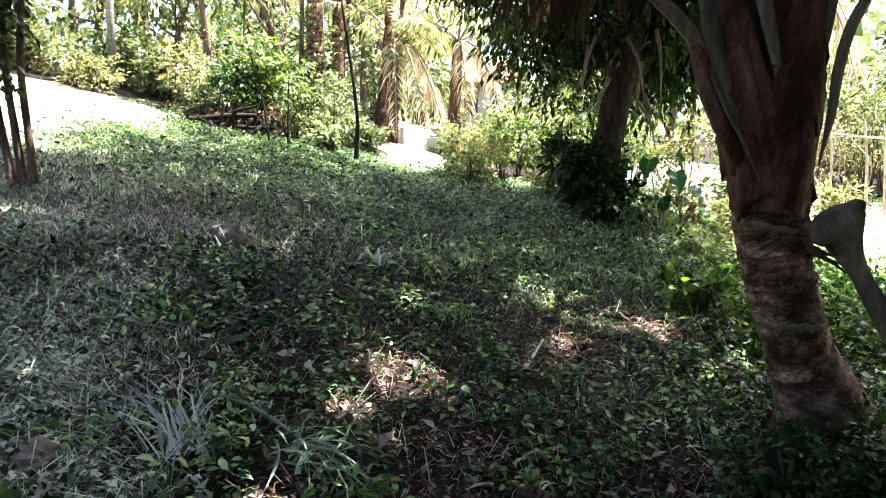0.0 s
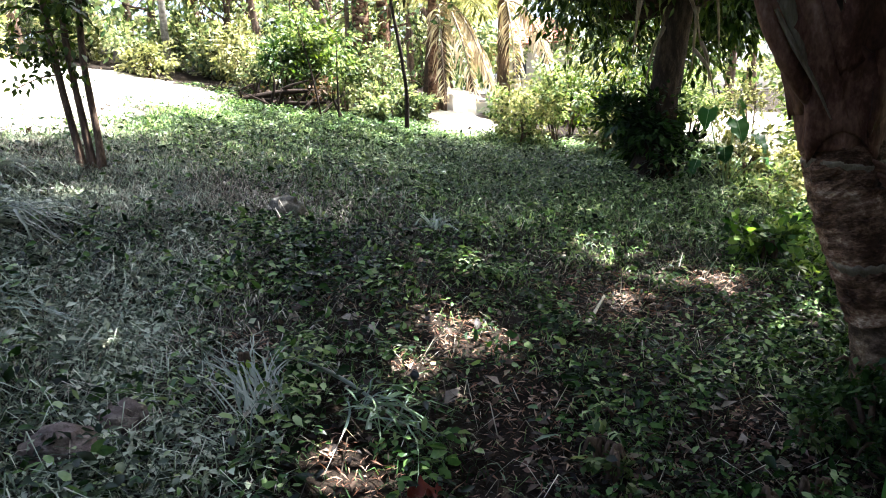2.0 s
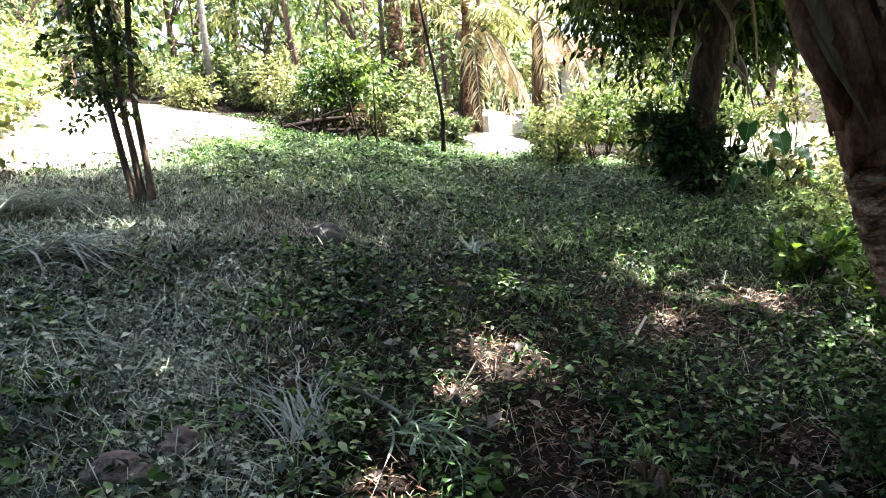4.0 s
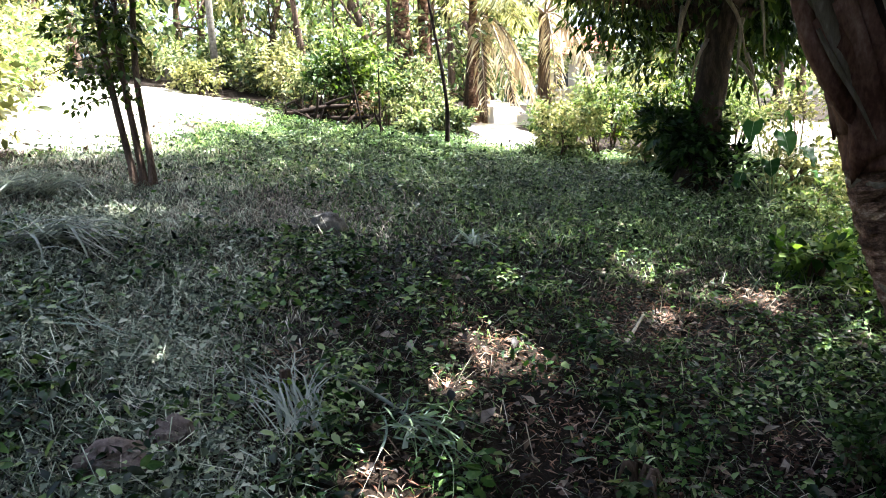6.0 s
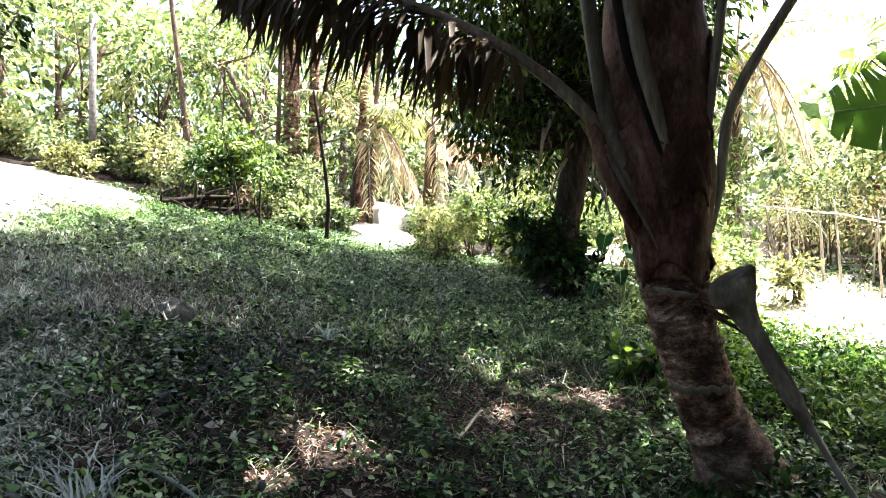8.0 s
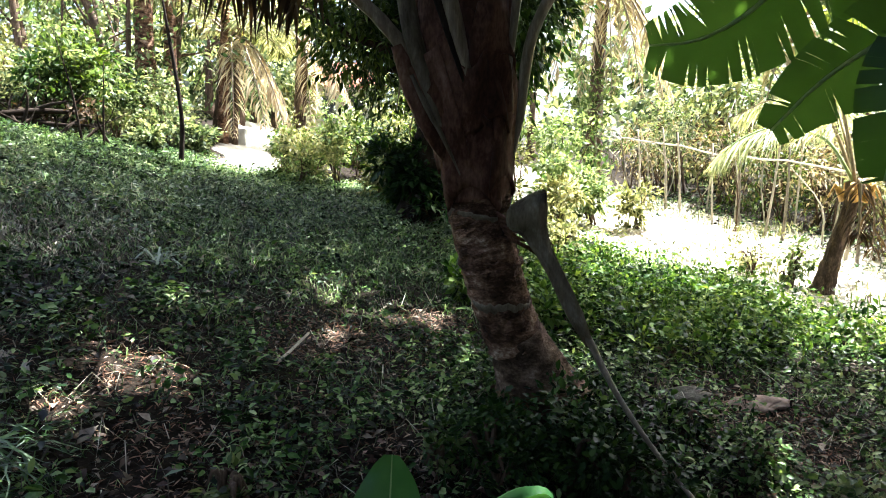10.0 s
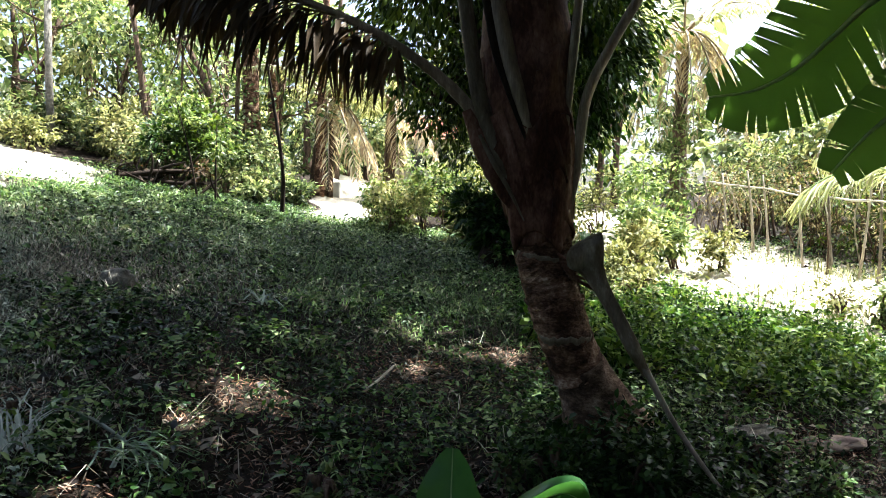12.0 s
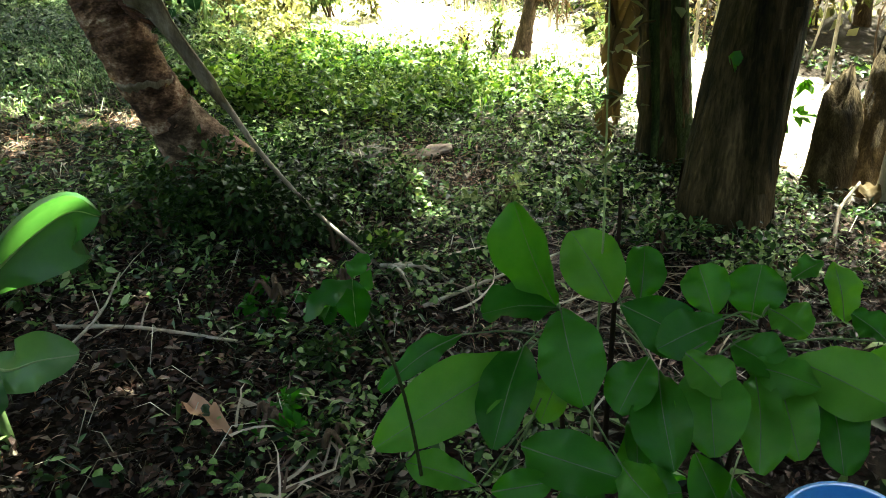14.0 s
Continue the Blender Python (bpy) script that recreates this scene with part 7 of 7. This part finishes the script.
front, rear = (-3.4, 6.0, 0.4, 4.6), (-6.0, 7.5, 4.6, 12.5)
cover_leaves("leaf_litter", 48000, near, "litter", 0.05, "brown and grey fallen leaves on the soil", "leaf litter", 801, lambda x, y, r: in_view(x, y) & (r.random(len(x)) < (0.4 + 0.5 * bare(x, y) - 0.3 * shade_litter(x, y)) * (1 - 0.95 * dust(x, y))), (0.0, 0.03), 0.25, 0.5, 0.4)
cover_leaves("reddish_litter", 38000, (-0.2, 5.6, 0.3, 2.9), "redlitter", 0.044, "dark reddish brown leaf litter, darkened as in shade", "leaf litter", 812, lambda x, y, r: r.random(len(x)) < shade_litter(x, y), (0.0, 0.045), 0.3, 0.4, 0.7, 0.0, 1.0)
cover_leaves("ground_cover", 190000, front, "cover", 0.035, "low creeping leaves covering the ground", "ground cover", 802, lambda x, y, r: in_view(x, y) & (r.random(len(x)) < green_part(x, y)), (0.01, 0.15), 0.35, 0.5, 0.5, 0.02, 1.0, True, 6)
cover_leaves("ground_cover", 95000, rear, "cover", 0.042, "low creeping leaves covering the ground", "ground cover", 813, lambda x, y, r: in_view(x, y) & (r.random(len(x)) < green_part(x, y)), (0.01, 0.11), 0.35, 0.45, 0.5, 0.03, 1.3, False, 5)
cover_leaves("pale_rear_leaves", 26000, (-4.2, 3.6, 5.0, 12.0), "palecover", 0.055, "pale green small leaves on the open slope", "leaves", 814, lambda x, y, r: in_view(x, y) & (r.random(len(x)) < np.clip((y - 5.2) * 0.4, 0, 1) * (1 - 0.97 * dust(x, y)) * (1 - 0.7 * dry_left(x, y) * (y < 7))), (0.02, 0.10), 0.35, 0.45, 0.5, 0.02, 1.0)
cover_blades("mid_grass", 62000, (-4.6, 3.6, 4.4, 12.0), "grass", 0.14, 0.006, "green grass on the open slope", "grass", 810, lambda x, y, r: in_view(x, y) & (r.random(len(x)) < np.clip((y - 4.8) * 0.5, 0, 1) * (0.3 + 0.7 * patch(x, y, 1.4, 9)) * (1 - 0.97 * dust(x, y))), (1.0, 1.85), 0.01, 1.0)
cover_blades("grass", 46000, near, "grass", 0.08, 0.005, "short green grass and weeds", "grass", 803, lambda x, y, r: in_view(x, y) & (r.random(len(x)) < (0.15 + 0.6 * patch(x, y, 1.1, 4) + 0.25 * np.clip((y - 4.5) * 0.4, 0, 1)) * (1 - 0.8 * bare(x, y)) * (1 - 0.97 * dust(x, y)) * (1 - 0.7 * shade_litter(x, y))), (0.5, 1.3))
cover_blades("dry_grass", 70000, near, "drygrass", 0.07, 0.004, "dry straw-coloured cut grass", "dry grass", 804, lambda x, y, r: in_view(x, y) & (r.random(len(x)) < 0.02 + 0.85 * dry_left(x, y) * (0.4 + 0.6 * patch(x, y, 1.9, 3)) + 0.2 * np.clip(patch(x, y, 2.1, 7) - 0.6, 0, 1) + 0.04 * dust(x, y)), (0.9, 1.7))
# extra pale leaves, put in to lighten the left ground
cover_leaves("pale_left_leaves", 90000, (-3.4, -0.3, 1.2, 4.4), "palewisp", 0.028, "pale greyish green leaves among straw, brightening the left side", "ground cover", 818, lambda x, y, r: in_view(x, y) & (r.random(len(x)) < brightened_left(x, y) * (1 - 0.3 * dry_left(x, y)) * np.clip(1.9 * patch(x, y, 2.6, 4) - 0.45, 0.1, 1)), (0.015, 0.09), 0.35, 0.55, 0.45, 0.02, 1.0, False, 5)
cover_leaves("wilted_cuttings", 30000, near, "wilted", 0.075, "wilted grey-green cut leaves lying about", "cuttings", 805, lambda x, y, r: in_view(x, y) & (r.random(len(x)) < 0.10 + 0.5 * dry_left(x, y) * (1 - dust(x, y))), (0.01, 0.05), 0.25, 0.15, 0.5)
# the wood floor all round
cover_leaves("leaf_litter", 22000, (-10.0, 9.5, -7.0, 13.0), "litter", 0.075, "fallen leaves on the wood floor", "leaf litter", 819, lambda x, y, r: r.random(len(x)) < 1 - 0.97 * dust(x, y), (0.0, 0.03), 0.25, 0.5, 0.4, 0.0, 1.0)
cover_leaves("ground_cover", 78000, (-10.0, 9.5, -7.0, 13.0), "cover", 0.08, "low creeping leaves on the wood floor", "ground cover", 820, lambda x, y, r: ~((y > np.maximum(0.45 + 0.2 * np.sin(5 * x), 0.35 * np.abs(x) - 0.2)) & (x < 7.5) & (x > -0.85 * y - 1.1 + 0.3 * np.sin(3 * y))) & (np.hypot(x - 3.32, y - 0.10) > 0.36) & (r.random(len(x)) < np.clip(1.8 * patch(x, y, 1.7, 1) - 0.2, 0.15, 1) * (1 - 0.97 * dust(x, y))), (0.01, 0.12), 0.35, 0.5, 0.5, 0.0, 1.0, False, 6)
cover_blades("grass", 30000, (-9.0, 7.0, -5.0, 7.0), "grass", 0.13, 0.008, "short green grass on the wood floor", "grass", 826, lambda x, y, r: ((y < 0.6) | (x < -0.85 * y - 0.9)) & (np.hypot(x - 3.32, y - 0.10) > 0.36) & (r.random(len(x)) < patch(x, y, 1.3, 4) * (1 - 0.97 * dust(x, y))), (0.6, 1.6), 0.0, 1.0)
left_box = (-4.3, -0.7, 1.3, 7.2)
cover_blades("dry_thatch", 62000, left_box, "drygrass", 0.08, 0.0058, "trampled dry straw and cut grass", "dry grass", 815, lambda x, y, r: in_view(x, y) & (r.random(len(x)) < np.clip((0.4 * np.clip(-x - 0.5, 0, 1) + 1.2 * dry_left(x, y)) * (0.3 + 0.9 * patch(x, y, 1.9, 3)), 0, 1) * (1 - 0.8 * dust(x, y))), (1.2, 1.9), 0.02, 1.0)
cover_blades("pale_wisps", 60000, (-4.3, -0.3, 1.2, 7.0), "palewisp", 0.13, 0.0045, "pale wilted grass blades lying on the ground", "grass", 824, lambda x, y, r: in_view(x, y) & (r.random(len(x)) < brightened_left(x, y) * (0.3 + 0.7 * patch(x, y, 2.0, 13)) * (1 - 0.97 * dust(x, y))), (1.2, 1.9), 0.02, 1.0)
cover_blades("green_wisps", 45000, (-3.6, 4.6, 1.2, 7.0), "grass", 0.085, 0.0035, "thin wisps of green grass", "grass", 816, lambda x, y, r: in_view(x, y) & (r.random(len(x)) < (0.2 + 0.8 * patch(x, y, 2.3, 8)) * (1 - 0.7 * bare(x, y)) * (1 - 0.97 * dust(x, y)) * (1 - 0.8 * shade_litter(x, y))), (0.8, 1.8), 0.02, 1.0)
cover_leaves("fresh_cover", 11000, (1.5, 5.0, 1.7, 4.6), "freshcover", 0.036, "small fresh green leaves in the shade of the palm", "ground cover", 817, lambda x, y, r: r.random(len(x)) < np.clip(1.8 * patch(x, y, 3.1, 2) - 0.35, 0.1, 1) * (1 - dust(x, y)) * (1 - 0.7 * shade_litter(x, y)), (0.02, 0.10), 0.4, 0.5, 0.45, 0.0, 1.0, True, 6)
cover_leaves("fresh_cover", 11000, (-0.5, 1.0, 1.8, 4.4), "freshcover", 0.032, "small fresh green leaves between litter", "ground cover", 825, lambda x, y, r: r.random(len(x)) < np.clip(1.9 * patch(x, y, 3.4, 3) - 0.6, 0.06, 1) * (1 - 0.98 * bare(x, y)) * (1 - 0.6 * shade_litter(x, y)), (0.02, 0.10), 0.4, 0.5, 0.45, 0.0, 1.0, True, 6)
cover_leaves("brown_bits", 60000, (-2.3, 5.0, 0.9, 5.6), "bits", 0.045, "reddish brown straw bits on bare soil", "litter", 811, lambda x, y, r: r.random(len(x)) < bare(x, y) ** 1.5 * (1 - 0.7 * shade_litter(x, y)), (0.0, 0.035), 0.3, 0.13, 0.6, 0.0, 1.0)
cover_blades("dry_stems", 9000, near, "drygrass", 0.16, 0.0036, "thin dry stems lying on the ground", "dry stems", 808, lambda x, y, r: in_view(x, y) & (y < 9), (1.7, 2.0), 0.03)
cover_leaves("glossy_leaves", 26000, near, "freshcover", 0.036, "small fresh leaves among the ground cover", "leaves", 809, lambda x, y, r: in_view(x, y) & (r.random(len(x)) < np.clip(patch(x, y, 2.7, 5) * 1.3 - 0.4, 0, 1) * (1 - 0.8 * dust(x, y)) * (1 - 0.9 * bare(x, y)) * (0.12 + 0.2 * right_wet(x, y) + 0.4 * np.clip((y - 5) * 0.5, 0, 1))), (0.02, 0.09), 0.35, 0.6, 0.45, fine=True)
lush_box = (1.6, 6.6, 3.6, 9.0)
cover_leaves("green_herbs", 56000, lush_box, "lush", 0.066, "dense low green herbs behind the palm", "herbs", 806, lambda x, y, r: (r.random(len(x)) < np.clip((x - 1.9 - 0.6 * np.clip(y - 5.6, 0, 3)) * 1.2, 0, 1) * np.clip((y - 4.15 - 0.25 * np.sin(3 * x)) * 1.5, 0, 1) * (1 - dust(x, y)) ** 2 * np.clip((6.4 - x) * 1.2, 0, 1)), (0.02, 0.26), 0.6, 0.48, 0.5, 0.0, 1.0)
cover_blades("tall_grass", 12000, lush_box, "lush", 0.30, 0.010, "tufts of tall fresh green grass", "grass", 807, lambda x, y, r: (r.random(len(x)) < np.clip((x - 2.2 - 0.6 * np.clip(y - 5.6, 0, 3)), 0, 1) * np.clip(y - 4.3, 0, 1) * patch(x, y, 1.5, 2) * (1 - dust(x, y)) ** 2), (0.3, 0.9), 0.0, 1.0)
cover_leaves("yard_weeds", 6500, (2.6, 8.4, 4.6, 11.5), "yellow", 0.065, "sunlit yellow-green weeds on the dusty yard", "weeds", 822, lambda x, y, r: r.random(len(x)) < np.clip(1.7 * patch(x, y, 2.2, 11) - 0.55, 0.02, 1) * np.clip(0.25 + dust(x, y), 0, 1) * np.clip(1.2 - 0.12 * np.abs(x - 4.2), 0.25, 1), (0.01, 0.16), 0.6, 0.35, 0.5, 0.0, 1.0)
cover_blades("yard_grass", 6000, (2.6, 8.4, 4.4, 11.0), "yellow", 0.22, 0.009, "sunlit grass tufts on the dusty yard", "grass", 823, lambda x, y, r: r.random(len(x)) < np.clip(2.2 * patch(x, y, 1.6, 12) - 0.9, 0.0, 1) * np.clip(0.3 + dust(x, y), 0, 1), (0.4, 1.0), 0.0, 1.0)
# clumps round the palm foot take dark leaves to imitate its deep shade
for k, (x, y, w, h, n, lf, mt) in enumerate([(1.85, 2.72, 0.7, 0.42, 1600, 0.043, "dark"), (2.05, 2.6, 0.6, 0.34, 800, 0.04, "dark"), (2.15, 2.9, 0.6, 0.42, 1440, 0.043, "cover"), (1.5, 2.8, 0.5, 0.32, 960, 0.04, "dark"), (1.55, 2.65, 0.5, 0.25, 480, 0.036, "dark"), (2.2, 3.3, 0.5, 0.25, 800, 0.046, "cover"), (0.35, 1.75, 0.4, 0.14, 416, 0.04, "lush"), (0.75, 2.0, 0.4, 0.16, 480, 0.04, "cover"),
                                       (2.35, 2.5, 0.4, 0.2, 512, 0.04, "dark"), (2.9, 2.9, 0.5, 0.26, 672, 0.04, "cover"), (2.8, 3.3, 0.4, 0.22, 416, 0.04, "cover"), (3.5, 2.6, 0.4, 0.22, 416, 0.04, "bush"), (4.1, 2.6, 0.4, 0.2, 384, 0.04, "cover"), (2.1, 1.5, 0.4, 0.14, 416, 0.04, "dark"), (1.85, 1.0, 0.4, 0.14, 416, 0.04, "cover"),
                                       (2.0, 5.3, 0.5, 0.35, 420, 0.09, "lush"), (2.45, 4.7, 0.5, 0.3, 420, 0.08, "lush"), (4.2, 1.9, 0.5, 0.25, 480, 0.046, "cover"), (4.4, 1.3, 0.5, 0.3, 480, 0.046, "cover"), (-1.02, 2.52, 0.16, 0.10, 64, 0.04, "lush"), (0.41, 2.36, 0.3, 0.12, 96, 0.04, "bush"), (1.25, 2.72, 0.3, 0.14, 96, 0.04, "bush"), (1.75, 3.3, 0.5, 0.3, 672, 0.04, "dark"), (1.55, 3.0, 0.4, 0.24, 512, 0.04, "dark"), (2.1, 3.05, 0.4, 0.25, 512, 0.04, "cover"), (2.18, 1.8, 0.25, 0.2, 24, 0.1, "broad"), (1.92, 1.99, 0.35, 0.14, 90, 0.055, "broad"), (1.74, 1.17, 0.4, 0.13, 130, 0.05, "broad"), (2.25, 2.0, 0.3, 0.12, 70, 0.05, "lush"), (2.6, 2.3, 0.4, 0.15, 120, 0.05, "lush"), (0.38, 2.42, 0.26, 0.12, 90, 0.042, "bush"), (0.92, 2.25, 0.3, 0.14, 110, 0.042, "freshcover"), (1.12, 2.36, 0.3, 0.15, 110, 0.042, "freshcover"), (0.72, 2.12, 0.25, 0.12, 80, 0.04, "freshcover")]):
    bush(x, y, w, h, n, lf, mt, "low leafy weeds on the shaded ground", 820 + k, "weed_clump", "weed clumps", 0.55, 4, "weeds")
